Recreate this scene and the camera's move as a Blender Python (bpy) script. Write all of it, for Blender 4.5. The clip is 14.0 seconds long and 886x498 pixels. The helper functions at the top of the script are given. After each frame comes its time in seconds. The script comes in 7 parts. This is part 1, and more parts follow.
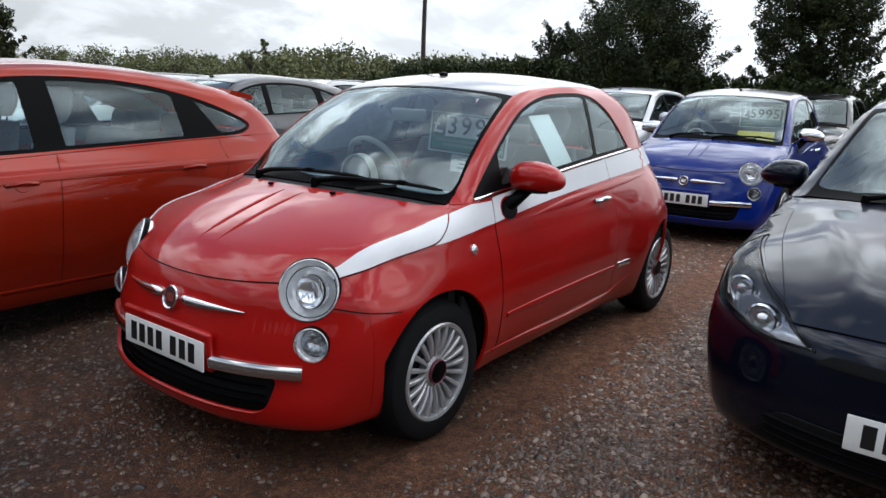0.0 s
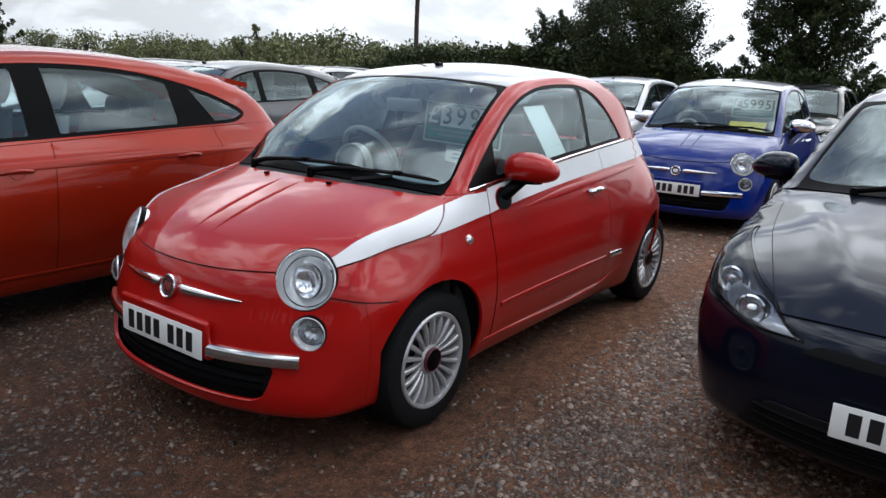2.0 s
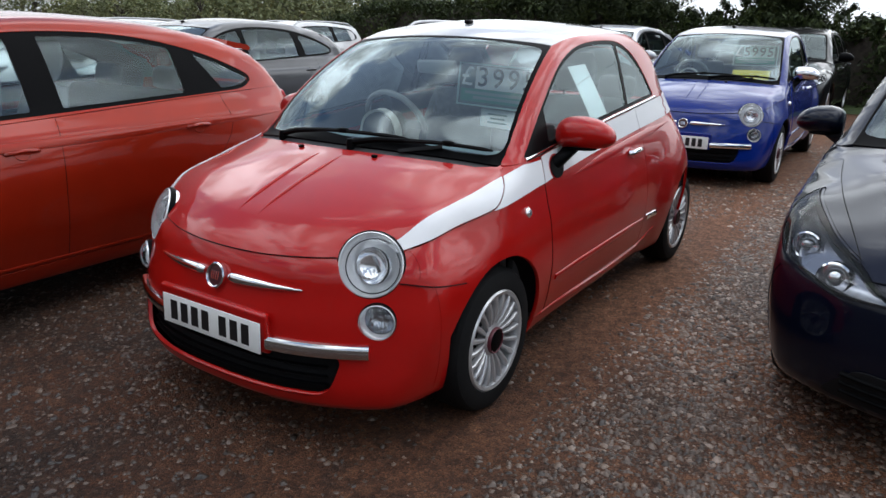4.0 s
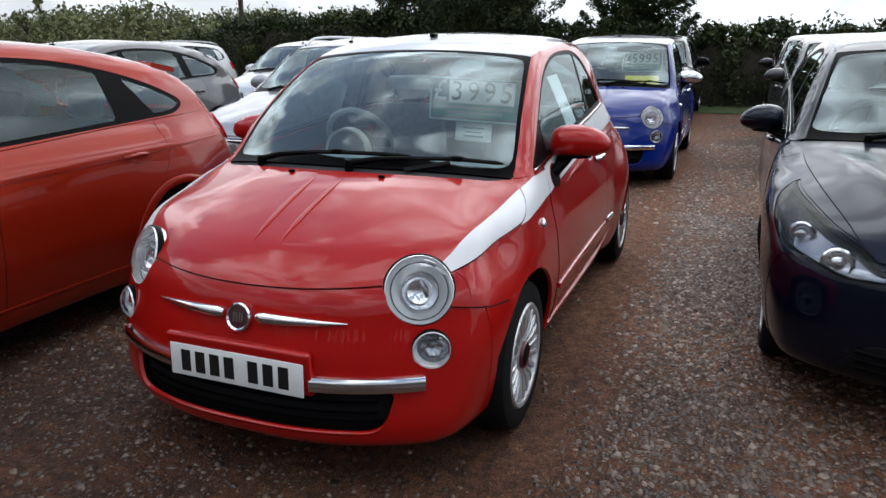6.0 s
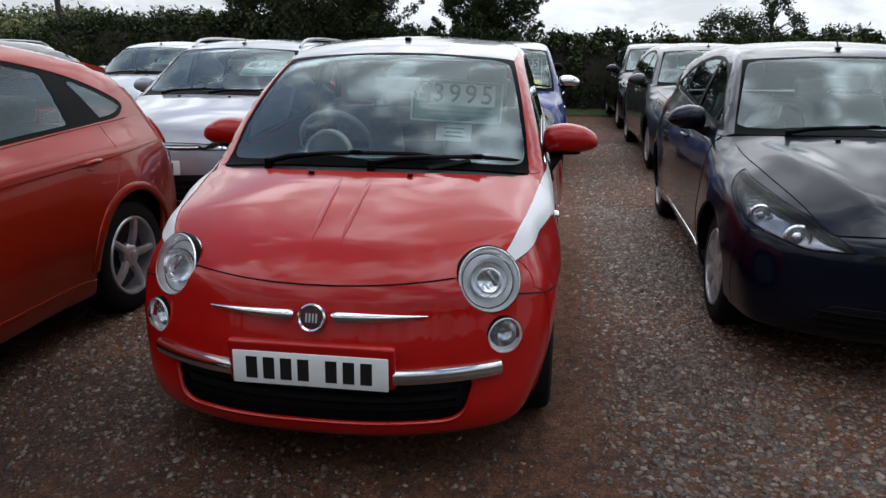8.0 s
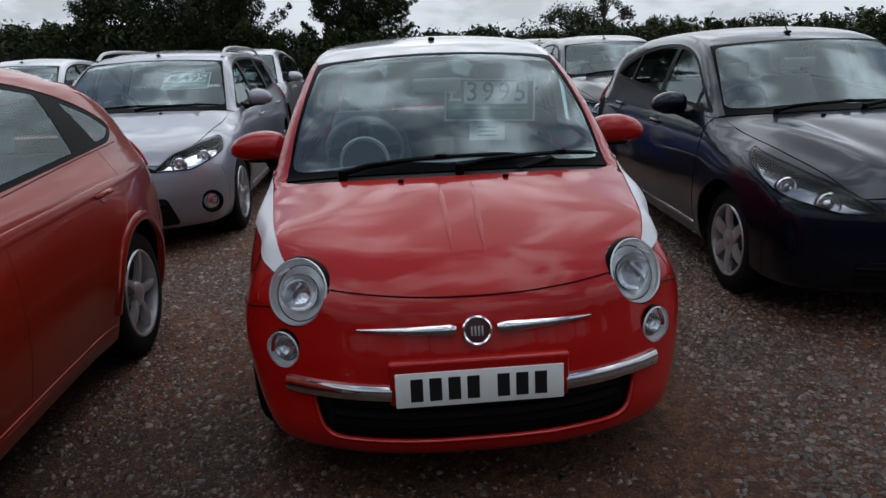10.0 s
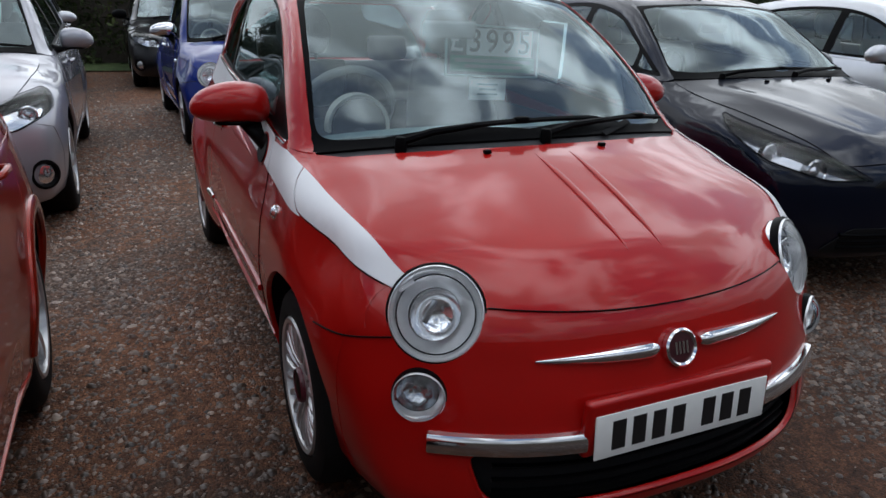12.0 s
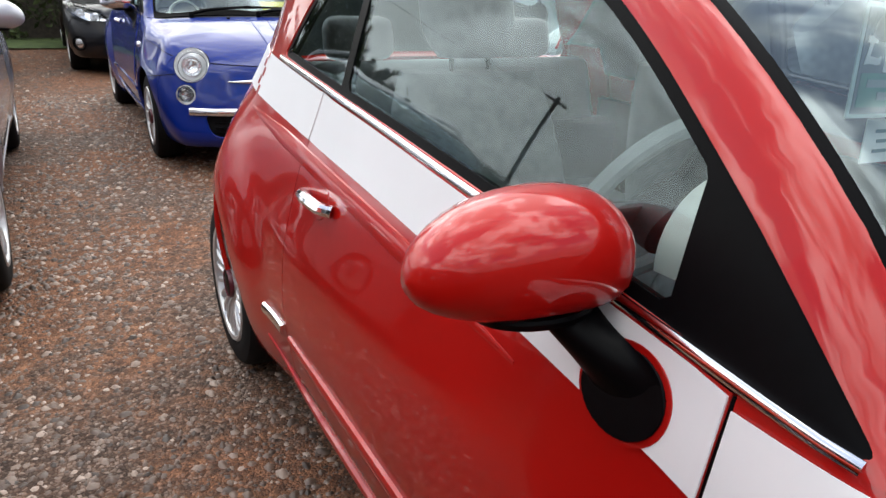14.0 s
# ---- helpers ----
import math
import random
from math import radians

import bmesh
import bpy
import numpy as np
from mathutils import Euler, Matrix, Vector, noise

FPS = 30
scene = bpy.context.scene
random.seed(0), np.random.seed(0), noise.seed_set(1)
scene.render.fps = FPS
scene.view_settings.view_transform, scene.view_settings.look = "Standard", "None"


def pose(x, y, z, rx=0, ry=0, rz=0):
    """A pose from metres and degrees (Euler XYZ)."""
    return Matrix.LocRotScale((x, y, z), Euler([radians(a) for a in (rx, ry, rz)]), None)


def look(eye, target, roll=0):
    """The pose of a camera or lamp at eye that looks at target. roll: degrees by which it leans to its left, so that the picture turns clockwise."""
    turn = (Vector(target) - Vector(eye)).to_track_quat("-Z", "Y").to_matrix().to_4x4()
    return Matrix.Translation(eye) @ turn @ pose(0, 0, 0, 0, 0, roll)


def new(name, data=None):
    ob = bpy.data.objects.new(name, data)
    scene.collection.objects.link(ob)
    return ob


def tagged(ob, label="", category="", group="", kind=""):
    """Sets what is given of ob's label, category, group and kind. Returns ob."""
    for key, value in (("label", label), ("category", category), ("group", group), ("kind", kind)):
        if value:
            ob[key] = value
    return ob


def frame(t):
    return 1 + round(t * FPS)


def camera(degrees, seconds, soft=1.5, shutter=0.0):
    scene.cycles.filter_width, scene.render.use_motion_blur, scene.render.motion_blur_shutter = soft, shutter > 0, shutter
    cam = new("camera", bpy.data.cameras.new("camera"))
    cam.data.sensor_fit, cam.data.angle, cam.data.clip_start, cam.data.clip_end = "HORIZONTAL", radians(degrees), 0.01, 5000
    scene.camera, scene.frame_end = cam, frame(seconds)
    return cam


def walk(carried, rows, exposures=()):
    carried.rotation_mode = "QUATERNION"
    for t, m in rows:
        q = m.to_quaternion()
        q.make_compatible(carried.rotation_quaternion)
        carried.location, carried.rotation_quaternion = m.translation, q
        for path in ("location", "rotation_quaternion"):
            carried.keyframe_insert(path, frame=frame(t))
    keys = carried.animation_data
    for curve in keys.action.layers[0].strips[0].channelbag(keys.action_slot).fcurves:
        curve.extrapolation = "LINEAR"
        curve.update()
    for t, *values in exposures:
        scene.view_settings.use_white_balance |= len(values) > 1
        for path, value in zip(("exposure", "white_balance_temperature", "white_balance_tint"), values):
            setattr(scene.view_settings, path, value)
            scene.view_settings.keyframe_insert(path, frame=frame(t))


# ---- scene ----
cam = camera(64.2, 14.0)
PATH = [
    (0, (2.354, -2.101, 1.391), (1.185, -0.541, 0.945), 1.7),
    (0.5, (2.361, -2.103, 1.394), (1.2, -0.542, 0.928), 1.2),
    (1, (2.372, -2.108, 1.398), (1.215, -0.544, 0.933), 1.7),
    (1.5, (2.374, -2.118, 1.403), (1.221, -0.553, 0.932), 2.0),
    (2, (2.359, -2.131, 1.408), (1.214, -0.563, 0.928), 2.1),
    (2.5, (2.344, -2.14, 1.414), (1.212, -0.581, 0.878), 2.2),
    (3, (2.246, -2.124, 1.425), (1.139, -0.562, 0.847), 1.9),
    (3.2, (2.188, -2.117, 1.433), (1.054, -0.576, 0.849), 0.3),
    (5.3, (1.657, -2.364, 1.448), (0.863, -0.619, 0.878), 2.0),
    (5.5, (1.601, -2.37, 1.44), (0.846, -0.599, 0.897), 1.4),
    (6, (1.417, -2.388, 1.437), (0.693, -0.612, 0.87), -0.7),
    (6.5, (1.283, -2.441, 1.444), (0.666, -0.616, 0.908), 1.2),
    (7, (1.11, -2.586, 1.444), (0.665, -0.712, 0.905), 0.2),
    (7.5, (0.951, -2.686, 1.455), (0.55, -0.809, 0.896), 1.3),
    (8, (0.725, -2.706, 1.437), (0.447, -0.805, 0.879), 0.2),
    (8.2, (0.625, -2.703, 1.441), (0.384, -0.795, 0.893), -0.5),
    (10.3, (-0.376, -2.641, 1.435), (-0.123, -0.738, 0.874), -0.9),
    (10.5, (-0.483, -2.588, 1.44), (-0.118, -0.707, 0.869), 0.6),
    (11, (-0.787, -2.417, 1.42), (-0.174, -0.609, 0.824), 0.3),
    (11.5, (-1.007, -2.18, 1.391), (-0.272, -0.43, 0.762), 1.3),
    (12, (-1.148, -1.811, 1.352), (-0.368, -0.092, 0.689), 1.5),
    (12.5, (-1.245, -1.387, 1.309), (-0.346, 0.271, 0.646), 0.3),
    (13, (-1.276, -0.937, 1.284), (-0.361, 0.687, 0.56), -0.6),
    (13.5, (-1.249, -0.452, 1.288), (-0.368, 1.18, 0.539), 0.2),
    (14, (-1.234, 0.051, 1.288), (-0.322, 1.677, 0.563), 2.4),
]
EXPOSURES = [
    (0.0, 0.2, 6500, 10), (3.2, 0.25, 6500, 10), (5.5, 0.25, 6500, 10), (6.5, 0.15, 6500, 10), (7.5, 0.0, 6500, 10), (8.2, -0.1, 6500, 10),
    (10.3, -0.55, 6350, 10), (11.0, -0.45, 6350, 10), (11.5, -0.25, 6350, 10), (12.0, -0.2, 6400, 10), (12.5, 0.15, 6450, 10), (13.0, 0.55, 6600, 10),
    (13.5, 0.85, 6700, 10), (14.0, 1.0, 7000, 10)]
walk(cam, [(t, look(eye, target, roll)) for t, eye, target, roll in PATH], EXPOSURES)

# ---- daylight: bright broken overcast, the sun veiled ----
SUN_ELEVATION, SUN_AZIMUTH = 44.0, 6.0
SUN_WAY = (
    math.sin(radians(SUN_AZIMUTH)) * math.cos(radians(SUN_ELEVATION)),
    math.cos(radians(SUN_AZIMUTH)) * math.cos(radians(SUN_ELEVATION)),
    math.sin(radians(SUN_ELEVATION)))
world = bpy.data.worlds.new("world")
scene.world = world
world.use_nodes = True
wn, wl = world.node_tree.nodes, world.node_tree.links
wn.clear()
w_out = wn.new("ShaderNodeOutputWorld")
w_bg = wn.new("ShaderNodeBackground")
w_co = wn.new("ShaderNodeTexCoord")
w_sep = wn.new("ShaderNodeSeparateXYZ")
wl.new(w_co.outputs["Generated"], w_sep.inputs["Vector"])
w_sky = wn.new("ShaderNodeTexSky")
w_sky.sky_type = "NISHITA"
w_sky.sun_disc = False
w_sky.sun_elevation = radians(SUN_ELEVATION)
w_sky.sun_rotation = radians(SUN_AZIMUTH)
w_blue = wn.new("ShaderNodeVectorMath")
w_blue.operation = "SCALE"
w_blue.inputs["Scale"].default_value = 0.15
wl.new(w_sky.outputs["Color"], w_blue.inputs[0])


def sky_range(source, a, b, c, d, smooth=True):
    n = wn.new("ShaderNodeMapRange")
    n.inputs["From Min"].default_value, n.inputs["From Max"].default_value = a, b
    n.inputs["To Min"].default_value, n.inputs["To Max"].default_value = c, d
    n.interpolation_type = "SMOOTHSTEP" if smooth else "LINEAR"
    wl.new(source, n.inputs["Value"])
    return n.outputs["Result"]


def sky_noise(scale, detail, rough, stretch, shift=0.0):
    """Cloud noise on a flat deck overhead: the way up is divided by its height, so clouds crowd towards the horizon."""
    deck = wn.new("ShaderNodeVectorMath")
    deck.operation = "SCALE"
    inv = wn.new("ShaderNodeMath")
    inv.operation = "DIVIDE"
    inv.inputs[0].default_value = 1.0
    up = wn.new("ShaderNodeMath")
    up.operation = "ADD"
    up.inputs[1].default_value = 0.35
    lift = wn.new("ShaderNodeMath")
    lift.operation = "ABSOLUTE"
    wl.new(w_sep.outputs["Z"], lift.inputs[0])
    wl.new(lift.outputs["Value"], up.inputs[0])
    wl.new(up.outputs["Value"], inv.inputs[1])
    wl.new(w_co.outputs["Generated"], deck.inputs[0])
    wl.new(inv.outputs["Value"], deck.inputs["Scale"])
    m = wn.new("ShaderNodeMapping")
    m.inputs["Scale"].default_value = stretch
    m.inputs["Location"].default_value = (shift, shift * 0.7, 0.0)
    wl.new(deck.outputs["Vector"], m.inputs["Vector"])
    n = wn.new("ShaderNodeTexNoise")
    n.inputs["Scale"].default_value = scale
    n.inputs["Detail"].default_value = detail
    n.inputs["Roughness"].default_value = rough
    n.inputs["Distortion"].default_value = 0.35
    wl.new(m.outputs["Vector"], n.inputs["Vector"])
    return n.outputs["Fac"]


def sky_math(op, a, b):
    n = wn.new("ShaderNodeMath")
    n.operation = op
    for k, v in enumerate((a, b)):
        if isinstance(v, float):
            n.inputs[k].default_value = v
        else:
            wl.new(v, n.inputs[k])
    return n.outputs["Value"]


# billows: dark grey bellies and bright tops; the contrast fades into an even pale veil near the horizon
w_belly = sky_range(sky_noise(3.4, 8.0, 0.58, (1.0, 0.75, 1.0)), 0.40, 0.60, 0.0, 1.0)
w_height = sky_range(w_sep.outputs["Z"], 0.12, 0.50, 0.0, 1.0)
w_bright = sky_math("ADD", 0.45, sky_math("MULTIPLY", w_belly, 1.15))
w_even = sky_math("ADD", 0.42, sky_math("MULTIPLY", w_belly, 0.14))
w_level = wn.new("ShaderNodeMix")
wl.new(w_height, w_level.inputs["Factor"])
wl.new(w_even, w_level.inputs["A"])
wl.new(w_bright, w_level.inputs["B"])
# the veil brightens softly towards the hidden sun
w_dot = wn.new("ShaderNodeVectorMath")
w_dot.operation = "DOT_PRODUCT"
w_dot.inputs[1].default_value = SUN_WAY
wl.new(w_co.outputs["Generated"], w_dot.inputs[0])
w_glow = sky_range(w_dot.outputs["Value"], -0.6, 1.0, 0.60, 2.15)
w_tone = wn.new("ShaderNodeVectorMath")
w_tone.operation = "SCALE"
w_tone.inputs[0].default_value = (0.92, 0.985, 1.05)
wl.new(sky_math("MULTIPLY", w_level.outputs["Result"], w_glow), w_tone.inputs["Scale"])
# gaps of blue, none of them low over the horizon
w_gap = sky_range(sky_noise(2.0, 7.0, 0.55, (1.0, 1.0, 1.0), 3.7), 0.42, 0.52, 0.0, 1.0)
w_cover = sky_math("MAXIMUM", w_gap, sky_range(w_sep.outputs["Z"], 0.25, 0.5, 1.0, 0.0))
w_mix = wn.new("ShaderNodeMix")
w_mix.data_type = "RGBA"
wl.new(w_cover, w_mix.inputs["Factor"])
wl.new(w_blue.outputs["Vector"], w_mix.inputs["A"])
wl.new(w_tone.outputs["Vector"], w_mix.inputs["B"])
wl.new(w_mix.outputs["Result"], w_bg.inputs["Color"])
w_bg.inputs["Strength"].default_value = 1.0
wl.new(w_bg.outputs["Background"], w_out.inputs["Surface"])

sun = new("sun", bpy.data.lights.new("sun", "SUN"))
sun.data.energy = 0.5
sun.data.angle = radians(130)
sun.data.color = (1.0, 0.95, 0.88)
sun.matrix_world = look(tuple(50 * v for v in SUN_WAY), (0, 0, 0))

# ---- materials ----
def material(name):
    m = bpy.data.materials.new(name)
    m.use_nodes = True
    t = m.node_tree
    b = t.nodes["Principled BSDF"]
    return m, t, b


def noise_node(t, scale, detail=4.0, rough=0.55, coords="Object"):
    co = t.nodes.new("ShaderNodeTexCoord")
    n = t.nodes.new("ShaderNodeTexNoise")
    n.inputs["Scale"].default_value = scale
    n.inputs["Detail"].default_value = detail
    n.inputs["Roughness"].default_value = rough
    t.links.new(co.outputs[coords], n.inputs["Vector"])
    return n


def ramp_node(t, source, stops):
    r = t.nodes.new("ShaderNodeValToRGB")
    while len(r.color_ramp.elements) < len(stops):
        r.color_ramp.elements.new(0.5)
    for e, (p, c) in zip(r.color_ramp.elements, stops):
        e.position = p
        e.color = (*c, 1) if len(c) == 3 else c
    t.links.new(source, r.inputs["Fac"])
    return r


def bump_node(t, b, source, strength, distance):
    n = t.nodes.new("ShaderNodeBump")
    n.inputs["Strength"].default_value = strength
    n.inputs["Distance"].default_value = distance
    t.links.new(source, n.inputs["Height"])
    t.links.new(n.outputs["Normal"], b.inputs["Normal"])
    return n


def paint(name, color, metal=0.0, rough=0.35, coat=0.035, dirt=0.12, ior=1.45):
    """Clear-coated car paint with faint orange peel and a film of road dust."""
    m, t, b = material(name)
    dark = tuple(c * 0.82 for c in color)
    n = noise_node(t, 2.2, 5.0)
    r = ramp_node(t, n.outputs["Fac"], [(0.3, dark), (0.7, color)])
    t.links.new(r.outputs["Color"], b.inputs["Base Color"])
    b.inputs["Metallic"].default_value = metal
    b.inputs["Specular IOR Level"].default_value = 0.1
    b.inputs["Coat Weight"].default_value = 1.0
    b.inputs["Coat IOR"].default_value = ior
    d = noise_node(t, 9.0, 6.0, 0.65)
    cr = ramp_node(t, d.outputs["Fac"], [(0.50, (coat,) * 3), (0.85, (coat + 0.3 * dirt,) * 3)])
    t.links.new(cr.outputs["Color"], b.inputs["Coat Roughness"])
    b.inputs["Roughness"].default_value = rough
    peel = noise_node(t, 260.0, 1.0)
    bump_node(t, b, peel.outputs["Fac"], 0.02, 0.002)
    return m


def plain(name, color, rough=0.5, metal=0.0, grain=40.0, vary=0.12, bump=0.0, spec=0.5):
    """A surface with fine grain and slow drift of tone."""
    m, t, b = material(name)
    n = noise_node(t, grain, 5.0)
    lo = tuple(max(0.0, c * (1 - vary)) for c in color)
    hi = tuple(min(1.0, c * (1 + vary)) for c in color)
    r = ramp_node(t, n.outputs["Fac"], [(0.3, lo), (0.7, hi)])
    t.links.new(r.outputs["Color"], b.inputs["Base Color"])
    b.inputs["Roughness"].default_value = rough
    b.inputs["Metallic"].default_value = metal
    b.inputs["Specular IOR Level"].default_value = spec
    if bump:
        bump_node(t, b, n.outputs["Fac"], bump, 0.002)
    return m


def glass(name, tint=(0.86, 0.93, 0.92), gloss=(0.84, 0.97, 1.0), ior=2.1):
    """A thin pane: clear through, mirror-like by Fresnel."""
    m, t, b = material(name)
    t.nodes.remove(b)
    out = [n for n in t.nodes if n.type == "OUTPUT_MATERIAL"][0]
    clear = t.nodes.new("ShaderNodeBsdfTransparent")
    clear.inputs["Color"].default_value = (*tint, 1)
    shine = t.nodes.new("ShaderNodeBsdfGlossy")
    shine.inputs["Roughness"].default_value = 0.01
    shine.inputs["Color"].default_value = (*gloss, 1)
    fres = t.nodes.new("ShaderNodeFresnel")
    fres.inputs["IOR"].default_value = ior
    mix = t.nodes.new("ShaderNodeMixShader")
    t.links.new(fres.outputs["Fac"], mix.inputs["Fac"])
    t.links.new(clear.outputs["BSDF"], mix.inputs[1])
    t.links.new(shine.outputs["BSDF"], mix.inputs[2])
    t.links.new(mix.outputs["Shader"], out.inputs["Surface"])
    return m


RED = paint("red_paint", (0.42, 0.006, 0.0045), 0.1, 0.36, coat=0.02, dirt=0.08, ior=1.42)
ORANGE = paint("orange_red_paint", (0.30, 0.017, 0.004), 0.45, 0.36, ior=1.40)
NAVY = paint("navy_paint", (0.0013, 0.0036, 0.014), 0.4, 0.36, coat=0.06, ior=1.38)
BLUE = paint("blue_paint", (0.0003, 0.018, 0.20), 0.0, 0.36)
SILVER = paint("silver_paint", (0.58, 0.59, 0.62), 0.7, 0.36)
LILAC = paint("grey_silver_paint", (0.36, 0.36, 0.40), 0.55, 0.36)
MID_GREY = paint("mid_grey_paint", (0.09, 0.09, 0.095), 0.6, 0.34)
CHARCOAL = paint("charcoal_paint", (0.07, 0.07, 0.075), 0.6, 0.34)
BLACK_PAINT = paint("black_paint", (0.008, 0.008, 0.010), 0.1, 0.3)
WHITE_PAINT = paint("white_paint", (0.72, 0.72, 0.72), 0.0, 0.35)
STRIPE = plain("white_vinyl", (0.70, 0.70, 0.72), 0.32, 0.0, 3.0, 0.03)
ROOF_SILVER = paint("pale_roof_paint", (0.42, 0.42, 0.43), 0.5, 0.3)
GLASS = glass("window_glass", (0.80, 0.92, 0.92), ior=1.65)
SCREEN_GLASS = glass("windscreen_glass", (0.90, 1.0, 1.0), ior=2.0)
LAMP_GLASS = glass("lamp_glass", (0.97, 0.98, 0.99), (0.9, 0.9, 0.9), 1.35)
TRIM = plain("black_trim", (0.0025, 0.0025, 0.003), 0.4, 0.0, 60.0, 0.15, 0.08, spec=0.05)
FRIT = plain("black_screen_border", (0.002, 0.002, 0.0025), 0.4, spec=0.03)
PLASTIC = plain("grey_black_plastic", (0.005, 0.005, 0.006), 0.75, 0.0, 90.0, 0.2, 0.2, spec=0.2)
RUBBER = plain("tyre_rubber", (0.004, 0.004, 0.0045), 0.8, 0.0, 30.0, 0.3, 0.2, spec=0.2)
ALLOY = plain("alloy", (0.50, 0.50, 0.51), 0.28, 0.6, 30.0, 0.08)
DARK_ALLOY = plain("dark_alloy_gap", (0.022, 0.022, 0.023), 0.55, 0.4)
CHROME = plain("chrome", (0.82, 0.82, 0.84), 0.10, 1.0, 8.0, 0.05)
REFLECTOR = plain("lamp_reflector", (0.88, 0.89, 0.91), 0.12, 0.9, 60.0, 0.08)
LAMP_SILVER = plain("lamp_silver", (0.95, 0.95, 0.95), 0.24, 0.5, 60.0, 0.03)
LAMP_BOWL = plain("bright_lamp_bowl", (0.92, 0.93, 0.94), 0.22, 0.4, 60.0, 0.05)
LAMP_CHROME = plain("bright_lamp_ring", (0.92, 0.92, 0.93), 0.16, 0.55, 8.0, 0.04)
LAMP_GREY = plain("lamp_grey", (0.50, 0.52, 0.55), 0.16, 0.85, 60.0, 0.10)
LAMP_DARK = plain("smoked_lamp_bowl", (0.30, 0.31, 0.34), 0.14, 0.8, 60.0, 0.15)
HUB_RED = plain("wine_hub_cap", (0.10, 0.012, 0.022), 0.35)
SEAT = plain("seat_cloth", (0.24, 0.25, 0.26), 0.9, 0.0, 40.0, 0.2)
SEAT_PALE = plain("pale_seat_vinyl", (0.42, 0.40, 0.37), 0.6, 0.0, 60.0, 0.1, 0.1)
IVORY = plain("ivory_plastic", (0.70, 0.68, 0.63), 0.45, 0.0, 40.0, 0.06)
WHEEL_GREY = plain("grey_leather", (0.30, 0.31, 0.31), 0.5, 0.0, 20.0, 0.08)
COWL = plain("weathered_grey_plastic", (0.030, 0.030, 0.033), 0.6, 0.0, 30.0, 0.25)
DASH = plain("dash_plastic", (0.050, 0.052, 0.056), 0.65, 0.0, 120.0, 0.2, 0.2)
# grey dash, paled and tinted teal in place of the screen's reflected veil
DASH_PALE = plain("pale_grey_dash", (0.24, 0.34, 0.36), 0.55, 0.0, 20.0, 0.10)
PAPER = plain("paper", (0.86, 0.86, 0.85), 0.7, 0.0, 20.0, 0.03)
PLATE_WHITE = plain("plate_white", (0.80, 0.80, 0.78), 0.3, 0.0, 14.0, 0.05)
PLATE_YELLOW = plain("plate_yellow", (0.75, 0.50, 0.04), 0.3, 0.0, 14.0, 0.05)
INK = plain("black_ink", (0.010, 0.010, 0.011), 0.4)
GREY_TEAL = plain("grey_green_board", (0.22, 0.31, 0.31), 0.5, 0.0, 30.0, 0.06)
DARK_TEAL = plain("dark_board", (0.10, 0.15, 0.15), 0.5, 0.0, 30.0, 0.06)
TEAL = plain("teal_print", (0.06, 0.26, 0.19), 0.5, 0.0, 30.0, 0.08)
PALE_TEAL = plain("pale_print", (0.55, 0.70, 0.68), 0.5, 0.0, 30.0, 0.05)
YELLOW = plain("yellow_card", (0.75, 0.62, 0.03), 0.5)
TAIL_RED = plain("tail_lamp_red", (0.45, 0.01, 0.015), 0.08)
BADGE = plain("badge_red", (0.05, 0.010, 0.014), 0.3)
BADGE_BLUE = plain("badge_blue", (0.02, 0.04, 0.16), 0.3)

# ---- mesh helpers ----
from mathutils.geometry import delaunay_2d_cdt

def mesh_of(name, verts, faces, normals=None):
    me = bpy.data.meshes.new(name)
    me.from_pydata([tuple(map(float, v)) for v in verts], [], [tuple(map(int, f)) for f in faces])
    me.update()
    for p in me.polygons:
        p.use_smooth = True
    if normals is not None:
        me.normals_split_custom_set_from_vertices([tuple(map(float, n)) for n in normals])
    return me


def part_of(name, me, mat, parent, label=""):
    """Links a mesh as one part under its thing."""
    me.materials.clear()
    me.materials.append(mat)
    ob = new(name, me)
    ob.parent = parent
    return tagged(ob, label)


def bm_mesh(name, bm, smooth=35):
    """A bmesh as a mesh, shaded smooth with sharp edges past an angle in degrees."""
    bmesh.ops.recalc_face_normals(bm, faces=bm.faces)
    for e in bm.edges:
        if len(e.link_faces) == 2:
            e.smooth = e.calc_face_angle(0.0) < radians(smooth)
    for f in bm.faces:
        f.smooth = True
    me = bpy.data.meshes.new(name)
    bm.to_mesh(me)
    bm.free()
    return me


def part(name, bm, mat, parent, label="", smooth=35):
    return part_of(name, bm_mesh(name, bm, smooth), mat, parent, label)


def add_box(bm, sx, sy, sz, m=None, bevel=0.0, segments=2):
    made = bmesh.ops.create_cube(bm, size=1.0)["verts"]
    bmesh.ops.scale(bm, vec=(sx, sy, sz), verts=made)
    if bevel:
        edges = list({e for v in made for e in v.link_edges})
        made = bmesh.ops.bevel(bm, geom=edges, offset=bevel, segments=segments, affect="EDGES", profile=0.5)["verts"]
    if m is not None:
        bmesh.ops.transform(bm, matrix=m, verts=made)
    return made


def box(sx, sy, sz, m=None, bevel=0.0, segments=2):
    bm = bmesh.new()
    add_box(bm, sx, sy, sz, m, bevel, segments)
    return bm


